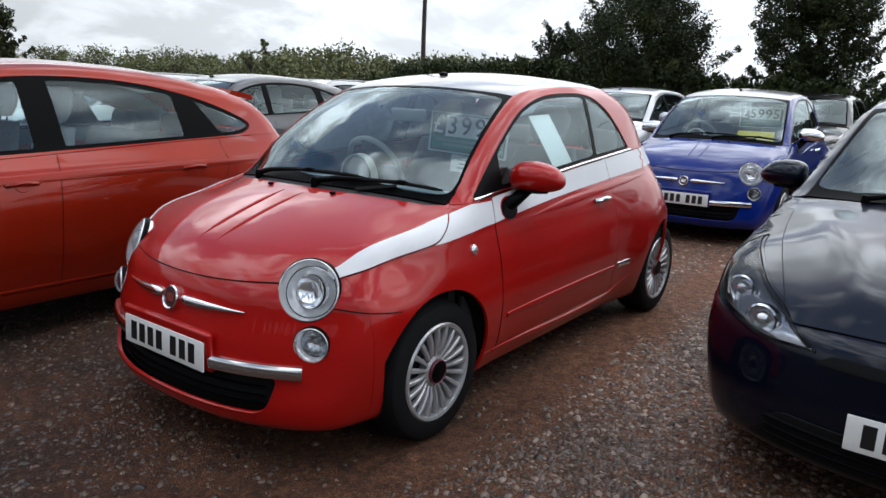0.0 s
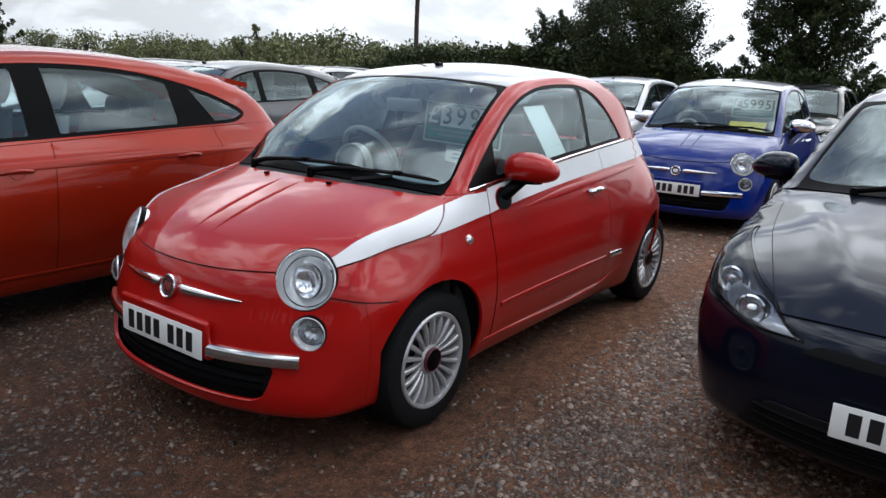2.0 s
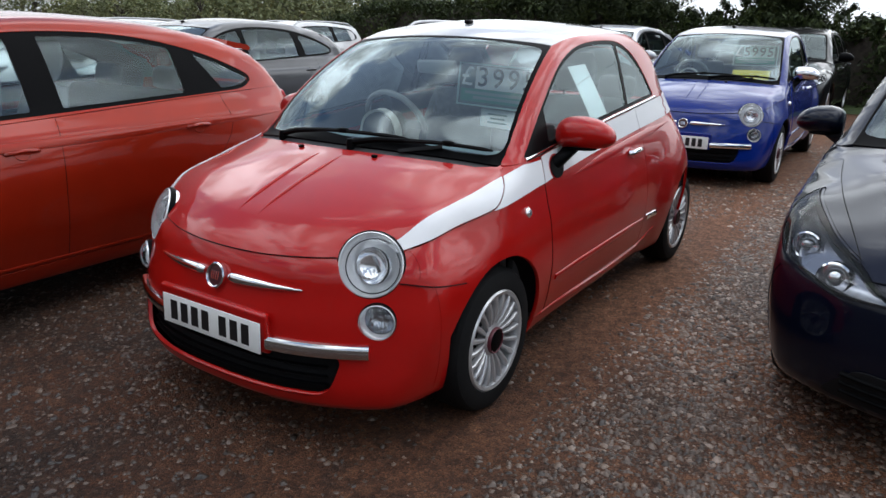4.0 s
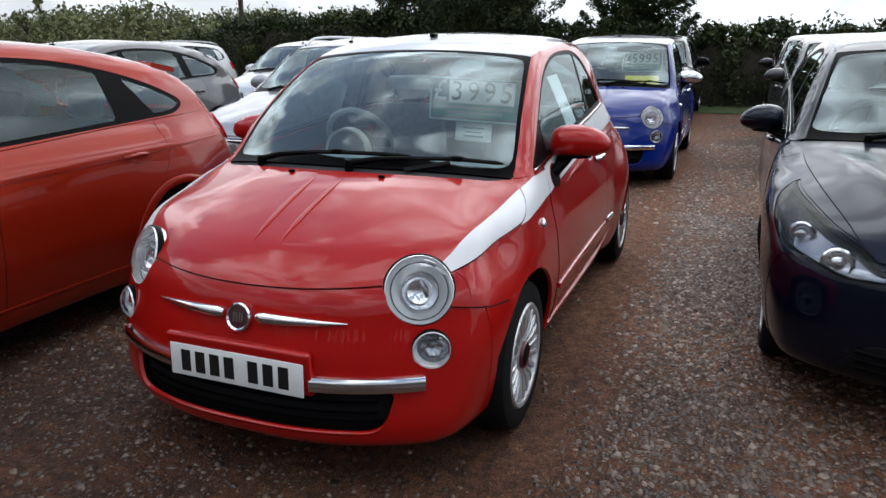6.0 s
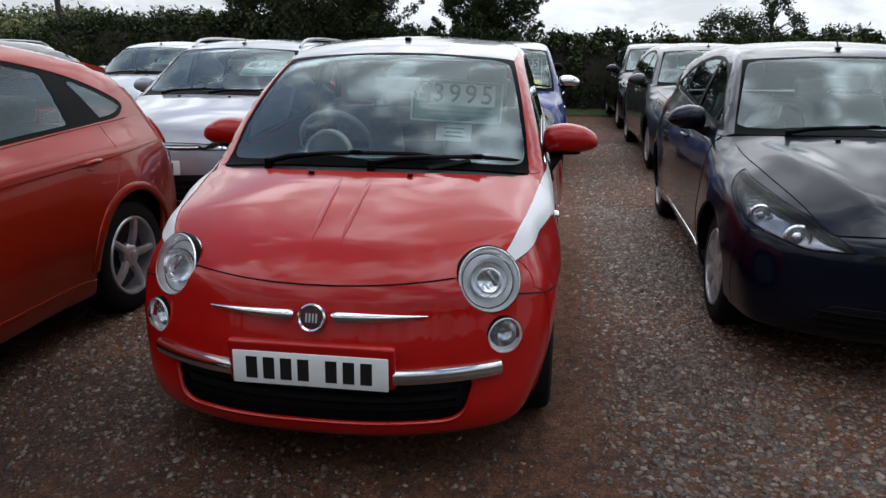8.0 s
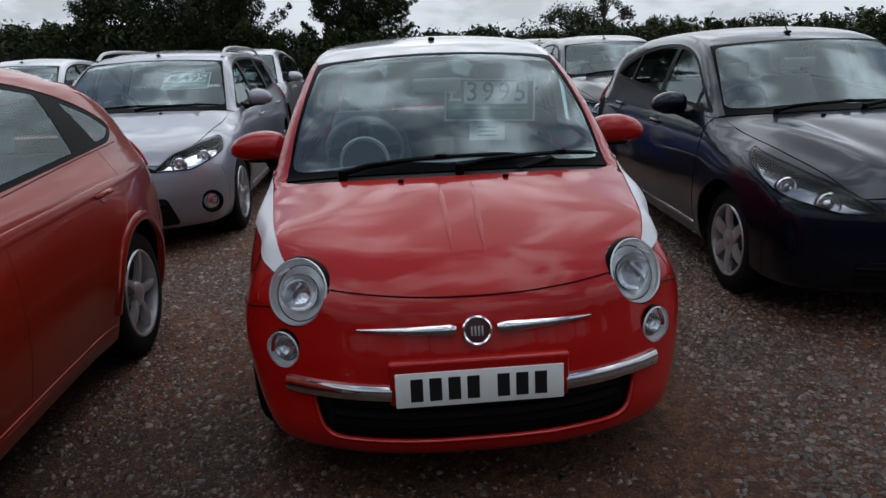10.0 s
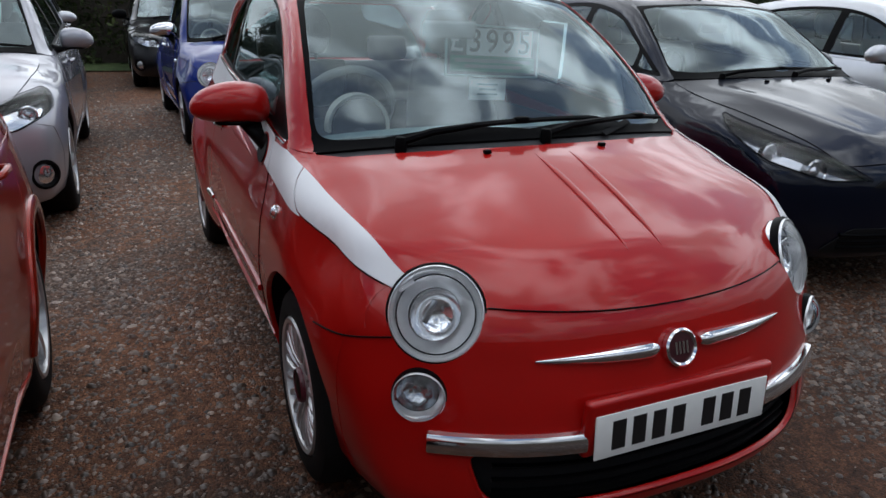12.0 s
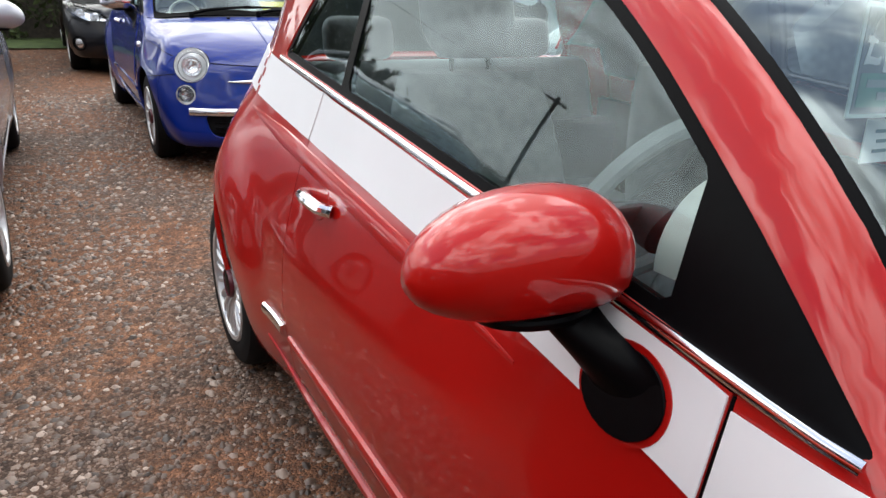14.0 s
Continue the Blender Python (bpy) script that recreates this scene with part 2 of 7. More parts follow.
def add_lathe(bm, profile, n=32, m=None, closed=False):
    """Rings of (radius, height) turned about z."""
    rings = []
    for r, h in profile:
        if r < 1e-6:
            rings.append([bm.verts.new((0, 0, h))])
        else:
            rings.append([bm.verts.new((r * math.cos(2 * math.pi * k / n), r * math.sin(2 * math.pi * k / n), h)) for k in range(n)])
    pairs = list(zip(rings, rings[1:])) + ([(rings[-1], rings[0])] if closed else [])
    for a, b in pairs:
        for k in range(n):
            j = (k + 1) % n
            if len(a) == 1 and len(b) == 1:
                continue
            if len(a) == 1:
                bm.faces.new((a[0], b[j], b[k]))
            elif len(b) == 1:
                bm.faces.new((a[k], a[j], b[0]))
            else:
                bm.faces.new((a[k], a[j], b[j], b[k]))
    made = [v for r in rings for v in r]
    if m is not None:
        bmesh.ops.transform(bm, matrix=m, verts=made)
    return made


def lathe(profile, n=32, m=None, closed=False):
    bm = bmesh.new()
    add_lathe(bm, profile, n, m, closed)
    return bm


def add_tube(bm, path, radius, sides=8, cap=True):
    """A round bar along points; radius may be one number or one for each point."""
    path = [Vector(p) for p in path]
    rs = radius if isinstance(radius, (list, tuple)) else [radius] * len(path)
    rings, side = [], None
    for i, p in enumerate(path):
        way = (path[min(i + 1, len(path) - 1)] - path[max(i - 1, 0)]).normalized()
        if side is None:
            side = way.orthogonal().normalized()
        side = (side - way * side.dot(way)).normalized()
        up = way.cross(side)
        rings.append([bm.verts.new(p + float(rs[i]) * (side * math.cos(2 * math.pi * k / sides) + up * math.sin(2 * math.pi * k / sides))) for k in range(sides)])
    for a, b in zip(rings, rings[1:]):
        for k in range(sides):
            j = (k + 1) % sides
            bm.faces.new((a[k], a[j], b[j], b[k]))
    if cap:
        bm.faces.new(rings[0][::-1])
        bm.faces.new(rings[-1])


def tube(path, radius, sides=8, cap=True):
    bm = bmesh.new()
    add_tube(bm, path, radius, sides, cap)
    return bm


def loft(sections, close=True, cap=True):
    """Faces between rings of points."""
    bm = bmesh.new()
    rings = [[bm.verts.new(p) for p in s] for s in sections]
    n = len(rings[0])
    for a, b in zip(rings, rings[1:]):
        for k in range(n if close else n - 1):
            j = (k + 1) % n
            bm.faces.new((a[k], a[j], b[j], b[k]))
    if cap and close:
        bm.faces.new(rings[0][::-1])
        bm.faces.new(rings[-1])
    return bm


def text_mesh(name, body, size, squash=1.0):
    """Lettering in the built-in font as a thin mesh, centred, facing +z."""
    cu = bpy.data.curves.new(name, "FONT")
    cu.body, cu.size, cu.align_x, cu.align_y = body, size, "CENTER", "CENTER"
    cu.extrude, cu.resolution_u, cu.offset = 0.0006, 3, size * 0.004
    ob = bpy.data.objects.new(name, cu)
    scene.collection.objects.link(ob)
    me = bpy.data.meshes.new_from_object(ob.evaluated_get(bpy.context.evaluated_depsgraph_get()))
    bpy.data.objects.remove(ob)
    bpy.data.curves.remove(cu)
    me.transform(Matrix.Diagonal((squash, 1, 1, 1)))
    return me


# ---- smooth curves and car body forms ----
def table(points):
    """A smooth curve through (a, b) points, without overshoot, as a function on arrays."""
    p = np.array(points, float)
    x, y = p[:, 0], p[:, 1]
    h, d = np.diff(x), np.diff(y) / np.diff(x)
    s = np.zeros(len(x))
    s[0], s[-1] = d[0], d[-1]
    for i in range(1, len(x) - 1):
        if d[i - 1] * d[i] > 0:
            a, b = 2 * h[i] + h[i - 1], h[i] + 2 * h[i - 1]
            s[i] = (a + b) / (a / d[i - 1] + b / d[i])
    xs = np.linspace(x[0], x[-1], 1500)
    k = np.clip(np.searchsorted(x, xs) - 1, 0, len(h) - 1)
    u = (xs - x[k]) / h[k]
    ys = (y[k] * (1 + 2 * u) * (1 - u) ** 2 + s[k] * h[k] * u * (1 - u) ** 2 + y[k + 1] * u * u * (3 - 2 * u) + s[k + 1] * h[k] * u * u * (u - 1))
    w = np.hanning(43)[1:-1]
    w /= w.sum()
    ys = np.convolve(np.pad(ys, 20, "reflect", reflect_type="odd"), w, "valid")
    return lambda v: np.interp(v, xs, ys)


def body_form(c):
    """A car's outer skin as a smooth function of place: negative inside, zero on the skin.
    It is the soft intersection of the upper outline, the flanks, the nose and the tail."""
    top, crown, bow = table(c["top"]), table(c["crown"]), table(c["bow"])
    plan, inset = table(c["plan"]), table(c["inset"])
    nose, tail = table(c["nose"]), table(c["tail"])
    e = 0.010
    soft = c.get("soft", 0.022)
    flares = c.get("flares", ())
    shoulder = table(c.get("shoulder", [(-2.0, 0.0), (4.0, 0.0)]))
    ridge = table(c.get("ridge", [(-2.0, 9.0), (4.0, 9.0)]))
    tuck, tuck_z = table(c.get("tuck", [(-2.0, 0.0), (4.0, 0.0)])), c.get("tuck_z", (0.7, 0.4))

    def f(p):
        x, y, z = np.abs(p[..., 0]), p[..., 1], p[..., 2]
        yy = y - bow(y) * x * x
        slope = (top(yy + e) - top(yy - e)) / (2 * e)
        swell = 0.018 * np.exp(-((x - ridge(y)) / 0.10) ** 2) * np.clip((0.30 - y) / 0.3, 0, 1) * np.clip((y + 0.82) / 0.35, 0, 1) if "ridge" in c else 0.0
        f1 = (z - top(yy) - swell + crown(yy) * x * x) / np.sqrt(1 + slope * slope)
        rise = np.clip((z - 0.56) / 0.22, 0, 1)
        high = np.clip((z - tuck_z[0]) / tuck_z[1], 0, 1)
        w = plan(y) - inset(z) - shoulder(y) * rise * rise * (3 - 2 * rise) - tuck(y) * high * high * (3 - 2 * high)
        for fy, fz, fr, fd in flares:
            w = w + fd * np.exp(-(((y - fy) ** 2 + (z - fz) ** 2) ** 0.5 / fr) ** 6)
        f2 = x - w
        ns = (nose(z + e) - nose(z - e)) / (2 * e)
        f3 = (nose(z) + c["nose_k"] * x ** c["nose_p"] - y) / np.sqrt(1 + ns * ns)
        ts = (tail(z + e) - tail(z - e)) / (2 * e)
        f4 = (y - tail(z) + c["tail_k"] * x ** c["tail_p"]) / np.sqrt(1 + ts * ts)
        f5 = c["floor"] - z
        q = np.stack([f1, f2, f3, f4, f5]) / soft
        m = q.max(0)
        return soft * (m + np.log(np.exp(q - m).sum(0)))

    return f


def chart_side():
    return dict(fwd=lambda q: (np.stack([np.full(len(q), 1.25), q[:, 0], q[:, 1]], 1), np.tile([-1.0, 0, 0], (len(q), 1))),
                back=lambda p: p[:, [1, 2]], inside=False, far=1.25)


def chart_top():
    return dict(fwd=lambda q: (np.stack([q[:, 0], q[:, 1], np.full(len(q), 2.1)], 1), np.tile([0, 0, -1.0], (len(q), 1))),
                back=lambda p: p[:, [0, 1]], inside=False, far=1.9)


def chart_round(yc, sign):
    """Rays that leave an upright axis at (0, yc): sign -1 looks to the nose, 1 to the tail."""
    return dict(fwd=lambda q: (np.stack([0 * q[:, 0], np.full(len(q), yc), q[:, 1]], 1),
                               np.stack([np.sin(q[:, 0]), sign * np.cos(q[:, 0]), 0 * q[:, 0]], 1)),
                back=lambda p: np.stack([np.arctan2(p[:, 0], sign * (p[:, 1] - yc)), p[:, 2]], 1), inside=True, far=1.9)


def on_skin(f, chart, q):
    """The places where a chart's rays meet the skin, and the normals there."""
    q = np.asarray(q, float)
    o, d = chart["fwd"](q)
    n = 110
    ts = np.linspace(0, chart["far"], n)
    v = f(o[:, None, :] + ts[None, :, None] * d[:, None, :])
    if chart["inside"]:
        v = -v
    hit = v < 0
    k = np.where(hit.any(1), hit.argmax(1), np.abs(v).argmin(1))
    k = np.clip(k, 1, n - 1)
    lo, hi = ts[k - 1], ts[k]
    for _ in range(16):
        mid = (lo + hi) / 2
        w = f(o + mid[:, None] * d)
        if chart["inside"]:
            w = -w
        lo, hi = np.where(w < 0, lo, mid), np.where(w < 0, mid, hi)
    p = o + ((lo + hi) / 2)[:, None] * d
    return p, skin_normal(f, p)


def skin_normal(f, p, e=0.011):
    g = np.stack([f(p + e * a) - f(p - e * a) for a in np.eye(3)], 1)
    return g / np.maximum(np.linalg.norm(g, axis=1, keepdims=True), 1e-9)


def contains(loop, q):
    a, b = loop, np.roll(loop, -1, 0)
    x, y = q[:, 0][:, None], q[:, 1][:, None]
    cross = ((a[:, 1] > y) != (b[:, 1] > y)) & (x < (b[:, 0] - a[:, 0]) * (y - a[:, 1]) / (b[:, 1] - a[:, 1] + 1e-12) + a[:, 0])
    return cross.sum(1) % 2 == 1


def spaced(points, step, closed=True):
    """A polyline laid out anew at even steps, with its corners kept."""
    out = []
    p = [np.array(v, float) for v in points]
    for a, b in zip(p, p[1:] + ([p[0]] if closed else [])):
        n = max(1, int(np.ceil(np.linalg.norm(b - a) / step)))
        out += [a + (b - a) * k / n for k in range(n)]
    if not closed:
        out.append(p[-1])
    return np.array(out)


def rounded(points, n=6):
    """A closed outline from (a, b, radius) corners."""
    out = []
    k = len(points)
    for i in range(k):
        p0, p1, p2 = (np.array(points[j % k][:2], float) for j in (i - 1, i, i + 1))
        r = points[i][2]
        if r <= 0:
            out.append(p1)
            continue
        a, b = p0 - p1, p2 - p1
        la, lb = np.linalg.norm(a), np.linalg.norm(b)
        a, b = p1 + a / la * min(r, la * 0.48), p1 + b / lb * min(r, lb * 0.48)
        out += [(1 - u) ** 2 * a + 2 * u * (1 - u) * p1 + u * u * b for u in np.linspace(0, 1, n)]
    return np.array(out)


def shrunk(loop, by):
    """A closed outline moved inwards."""
    a = np.array(loop)
    area = (a[:, 0] * np.roll(a[:, 1], -1) - np.roll(a[:, 0], -1) * a[:, 1]).sum()
    t = np.roll(a, -1, 0) - np.roll(a, 1, 0)
    t /= np.maximum(np.linalg.norm(t, axis=1, keepdims=True), 1e-9)
    nrm = np.stack([-t[:, 1], t[:, 0]], 1) * (1 if area > 0 else -1)
    return a + nrm * by


def curve2(points, n=8):
    """An open smooth line through points."""
    p = np.array(points, float)
    s = np.concatenate([[0], np.cumsum(np.linalg.norm(np.diff(p, axis=0), axis=1))])
    t = np.linspace(0, s[-1], n * (len(p) - 1) + 1)
    return np.stack([table(np.stack([s, p[:, k]], 1))(t) for k in range(p.shape[1])], 1)


def panel_mesh(name, f, chart, inc, exc=(), grid=0.03, edge=0.02, lift=0.0, depth=0.016, mirror=False):
    """A sheet of the skin inside all loops of inc and outside those of exc, with turned-in edges."""
    inc = [spaced(l, edge) for l in inc]
    exc = [spaced(l, edge) for l in exc]
    lo, hi = np.max([l.min(0) for l in inc], 0), np.min([l.max(0) for l in inc], 0)

    def good(q):
        ok = np.ones(len(q), bool)
        for l in inc:
            ok &= contains(l, q)
        for l in exc:
            ok &= ~contains(l, q)
        return ok

    gx, gy = np.arange(lo[0] + grid * 0.37, hi[0], grid), np.arange(lo[1] + grid * 0.41, hi[1], grid)
    g = np.stack(np.meshgrid(gx, gy), -1).reshape(-1, 2)
    g = g[good(g)] if len(g) else g.reshape(0, 2)
    allb = np.concatenate(inc + exc)
    if len(g):
        near = np.min(np.linalg.norm(g[:, None] - allb[None], axis=2), 1)
        g = g[near > min(grid, edge) * 0.45]
    verts, edges = [], []
    for l in inc + exc:
        b = len(verts)
        verts += [tuple(v) for v in l]
        edges += [(b + k, b + (k + 1) % len(l)) for k in range(len(l))]
    verts += [tuple(v) for v in g]
    from_cdt = delaunay_2d_cdt([Vector(v) for v in verts], edges, [], 0, 1e-6)
    q = np.array([tuple(v) for v in from_cdt[0]])
    tri = np.array([t for t in from_cdt[2] if len(t) == 3])
    mid = q[tri].mean(1)
    tri = tri[good(mid)]
    a, b, c = q[tri[:, 0]], q[tri[:, 1]], q[tri[:, 2]]
    area = np.abs((b[:, 0] - a[:, 0]) * (c[:, 1] - a[:, 1]) - (b[:, 1] - a[:, 1]) * (c[:, 0] - a[:, 0]))
    tri = tri[area > 1e-9]
    used = np.unique(tri)
    back = np.full(len(q), -1)
    back[used] = np.arange(len(used))
    q, tri = q[used], back[tri]
    p, nrm = on_skin(f, chart, q)
    p = p + nrm * lift
    a, b, c = p[tri[:, 0]], p[tri[:, 1]], p[tri[:, 2]]
    flip = (np.cross(b - a, c - a) * nrm[tri[:, 0]]).sum(1) < 0
    tri[flip] = tri[flip][:, ::-1]
    count = {}
    for t in tri:
        for i in range(3):
            e = (int(t[i]), int(t[(i + 1) % 3]))
            count[e] = count.get(e, 0) + 1
    vs, ns, fs = list(p), list(nrm), [tuple(t) for t in tri]
    if depth:
        for (i, j) in [e for e in count if (e[1], e[0]) not in count]:
            b = len(vs)
            out = np.cross(p[j] - p[i], (nrm[i] + nrm[j]) / 2)
            out = out / max(np.linalg.norm(out), 1e-9)
            vs += [p[i], p[j], p[j] - nrm[j] * depth, p[i] - nrm[i] * depth]
            ni, nj = out + nrm[i] * 0.8, out + nrm[j] * 0.8
            ns += [ni / np.linalg.norm(ni), nj / np.linalg.norm(nj), out, out]
            fs.append((b + 1, b, b + 3, b + 2))
    vs, ns = np.array(vs), np.array(ns)
    if mirror:
        vs, ns = vs * [-1, 1, 1], ns * [-1, 1, 1]
        fs = [t[::-1] for t in fs]
    return mesh_of(name, vs, fs, ns)


def ribbon(f, chart, path, width, height, mirror=False, lift=0.0, taper=0.0, sides=7, point=False):
    """A raised moulding that follows a line on the skin."""
    p, nrm = on_skin(f, chart, np.asarray(path, float))
    p = p + nrm * lift
    secs = []
    k = len(p)
    for i in range(k):
        t = p[min(i + 1, k - 1)] - p[max(i - 1, 0)]
        t /= np.linalg.norm(t)
        b = np.cross(t, nrm[i])
        u = i / (k - 1)
        s = 1.0 if not taper else min(1.0, (1 - taper) + taper * min(u, 1 - u) * 4)
        if point:
            s = min(1.0, 0.55 + 8 * u) * (1.0 - 0.9 * u ** 1.6)
        ring = []
        for j in range(sides):
            a = math.pi * j / (sides - 1)
            ring.append(p[i] + b * (math.cos(a) * width / 2 * s) + nrm[i] * (math.sin(a) ** 0.7 * height * s if 0 < j < sides - 1 else -0.004))
        if mirror:
            ring = [r * [-1, 1, 1] for r in ring]
        secs.append([tuple(r) for r in ring])
    return loft(secs)

# ---- ground ----
def mix_colors(t, fac, a, b, blend="MIX", amount=None):
    mix = t.nodes.new("ShaderNodeMix")
    mix.data_type, mix.blend_type = "RGBA", blend
    if amount is None:
        t.links.new(fac, mix.inputs["Factor"])
    else:
        mix.inputs["Factor"].default_value = amount
    t.links.new(a, mix.inputs["A"])
    t.links.new(b, mix.inputs["B"])
    return mix.outputs["Result"]


def soil_and_shade(t, color):
    """Damp trodden earth before the row of cars, with the shade there painted in too, dry pale stone in the lanes
    between them.
    """
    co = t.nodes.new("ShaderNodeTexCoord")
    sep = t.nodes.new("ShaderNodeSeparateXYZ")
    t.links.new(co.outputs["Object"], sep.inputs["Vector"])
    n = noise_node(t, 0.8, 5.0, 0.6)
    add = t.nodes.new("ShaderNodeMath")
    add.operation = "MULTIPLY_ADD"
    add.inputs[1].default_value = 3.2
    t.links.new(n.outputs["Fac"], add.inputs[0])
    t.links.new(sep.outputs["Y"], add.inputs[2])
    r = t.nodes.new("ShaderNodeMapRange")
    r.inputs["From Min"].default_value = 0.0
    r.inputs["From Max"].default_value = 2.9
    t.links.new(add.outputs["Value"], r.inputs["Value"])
    # the dark end holds soft car shade as well as damp earth
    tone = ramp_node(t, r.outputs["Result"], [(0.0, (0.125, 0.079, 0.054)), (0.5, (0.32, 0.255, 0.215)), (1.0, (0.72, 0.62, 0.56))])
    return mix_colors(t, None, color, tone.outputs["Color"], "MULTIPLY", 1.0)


def gravel_material():
    """Crushed grey stone trodden into orange-brown earth, in patches."""
    m, t, b = material("gravel")
    co = t.nodes.new("ShaderNodeTexCoord")
    big = noise_node(t, 0.75, 6.0, 0.62)
    mid = noise_node(t, 14.0, 6.0, 0.7)
    fine = noise_node(t, 150.0, 3.0, 0.6)
    warp = t.nodes.new("ShaderNodeVectorMath")
    warp.operation = "MULTIPLY_ADD"
    warp.inputs[1].default_value = (0.02, 0.02, 0.02)
    t.links.new(mid.outputs["Color"], warp.inputs[0])
    t.links.new(co.outputs["Object"], warp.inputs[2])
    vor = t.nodes.new("ShaderNodeTexVoronoi")
    vor.inputs["Scale"].default_value = 78.0
    t.links.new(warp.outputs["Vector"], vor.inputs["Vector"])
    gap = t.nodes.new("ShaderNodeTexVoronoi")
    gap.feature = "DISTANCE_TO_EDGE"
    gap.inputs["Scale"].default_value = 78.0
    t.links.new(warp.outputs["Vector"], gap.inputs["Vector"])
    stone = ramp_node(t, vor.outputs["Color"], [(0.1, (0.050, 0.036, 0.029)), (0.5, (0.170, 0.135, 0.115)), (0.95, (0.38, 0.335, 0.305))])
    joint = ramp_node(t, gap.outputs["Distance"], [(0.02, (0.32, 0.25, 0.20)), (0.16, (1.0, 1.0, 1.0))])
    grey = mix_colors(t, None, stone.outputs["Color"], joint.outputs["Color"], "MULTIPLY", 1.0)
    earth = ramp_node(t, mid.outputs["Fac"], [(0.28, (0.080, 0.038, 0.022)), (0.5, (0.26, 0.130, 0.072)), (0.72, (0.42, 0.245, 0.150))])
    speck = ramp_node(t, fine.outputs["Fac"], [(0.36, (0.32, 0.30, 0.29)), (0.64, (1.45, 1.45, 1.45))])
    soil = mix_colors(t, None, earth.outputs["Color"], speck.outputs["Color"], "MULTIPLY", 0.9)
    chips = ramp_node(t, vor.outputs["Color"], [(0.15, (0.5, 0.5, 0.5)), (0.9, (1.5, 1.45, 1.42))])
    soil = mix_colors(t, None, soil, chips.outputs["Color"], "MULTIPLY", 0.8)
    patch = ramp_node(t, big.outputs["Fac"], [(0.40, (0.10,) * 3), (0.56, (0.90,) * 3)])
    grit = ramp_node(t, mid.outputs["Fac"], [(0.38, (0.0,) * 3), (0.60, (1.0,) * 3)])
    both = mix_colors(t, None, patch.outputs["Color"], grit.outputs["Color"], "OVERLAY", 0.8)
    # a strip of bare earth along the flank of the middle car
    sep = t.nodes.new("ShaderNodeSeparateXYZ")
    t.links.new(co.outputs["Object"], sep.inputs["Vector"])
    off = t.nodes.new("ShaderNodeMath")
    off.operation = "MULTIPLY_ADD"
    off.inputs[1].default_value = 0.9
    t.links.new(big.outputs["Fac"], off.inputs[0])
    t.links.new(sep.outputs["X"], off.inputs[2])
    gap_x = t.nodes.new("ShaderNodeMath")
    gap_x.operation = "SUBTRACT"
    gap_x.inputs[1].default_value = 1.30
    t.links.new(off.outputs["Value"], gap_x.inputs[0])
    away = t.nodes.new("ShaderNodeMath")
    away.operation = "ABSOLUTE"
    t.links.new(gap_x.outputs["Value"], away.inputs[0])
    strip = ramp_node(t, away.outputs["Value"], [(0.12, (0.9,) * 3), (0.42, (0.0,) * 3)])
    both = mix_colors(t, None, both, strip.outputs["Color"], "LIGHTEN", 1.0)
    color = mix_colors(t, both, grey, soil)
    t.links.new(soil_and_shade(t, color), b.inputs["Base Color"])
    b.inputs["Roughness"].default_value = 0.8
    b.inputs["Specular IOR Level"].default_value = 0.3
    bump_node(t, b, gap.outputs["Distance"], 0.8, 0.010)
    return m


GRAVEL = gravel_material()
GRASS = plain("grass", (0.05, 0.075, 0.02), 0.9, 0.0, 6.0, 0.5, 0.5)


def sheet(name, x0, x1, y0, y1, n, rough, mat, label, z=0.0):
    bm = bmesh.new()
    bmesh.ops.create_grid(bm, x_segments=n, y_segments=n, size=0.5)
    for v in bm.verts:
        x, y = x0 + (v.co.x + 0.5) * (x1 - x0), y0 + (v.co.y + 0.5) * (y1 - y0)
        v.co = (x, y, z + rough * noise.noise((x * 0.7, y * 0.7, 0)))
    me = bm_mesh(name, bm, 60)
    me.materials.append(mat)
    return tagged(new(name, me), label, "ground", kind="structure")


sheet("ground", -900, 900, -900, 900, 2, 0.0, GRAVEL, "grey and red-brown crushed gravel yard")


def stone_material():
    m, t, b = material("loose_stone")
    info = t.nodes.new("ShaderNodeNewGeometry")
    r = ramp_node(t, info.outputs["Random Per Island"], [(0.0, (0.050, 0.036, 0.028)), (0.35, (0.140, 0.105, 0.085)), (0.80, (0.30, 0.25, 0.22)), (1.0, (0.62, 0.57, 0.53))])
    n = noise_node(t, 120.0, 4.0)
    mix = t.nodes.new("ShaderNodeMix")
    mix.data_type, mix.blend_type = "RGBA", "MULTIPLY"
    mix.inputs["Factor"].default_value = 0.6
    tone = ramp_node(t, n.outputs["Fac"], [(0.3, (0.6, 0.58, 0.56)), (0.7, (1.15, 1.1, 1.05))])
    t.links.new(r.outputs["Color"], mix.inputs["A"])
    t.links.new(tone.outputs["Color"], mix.inputs["B"])
    t.links.new(soil_and_shade(t, mix.outputs["Result"]), b.inputs["Base Color"])
    b.inputs["Roughness"].default_value = 0.38
    return m


STONE = stone_material()


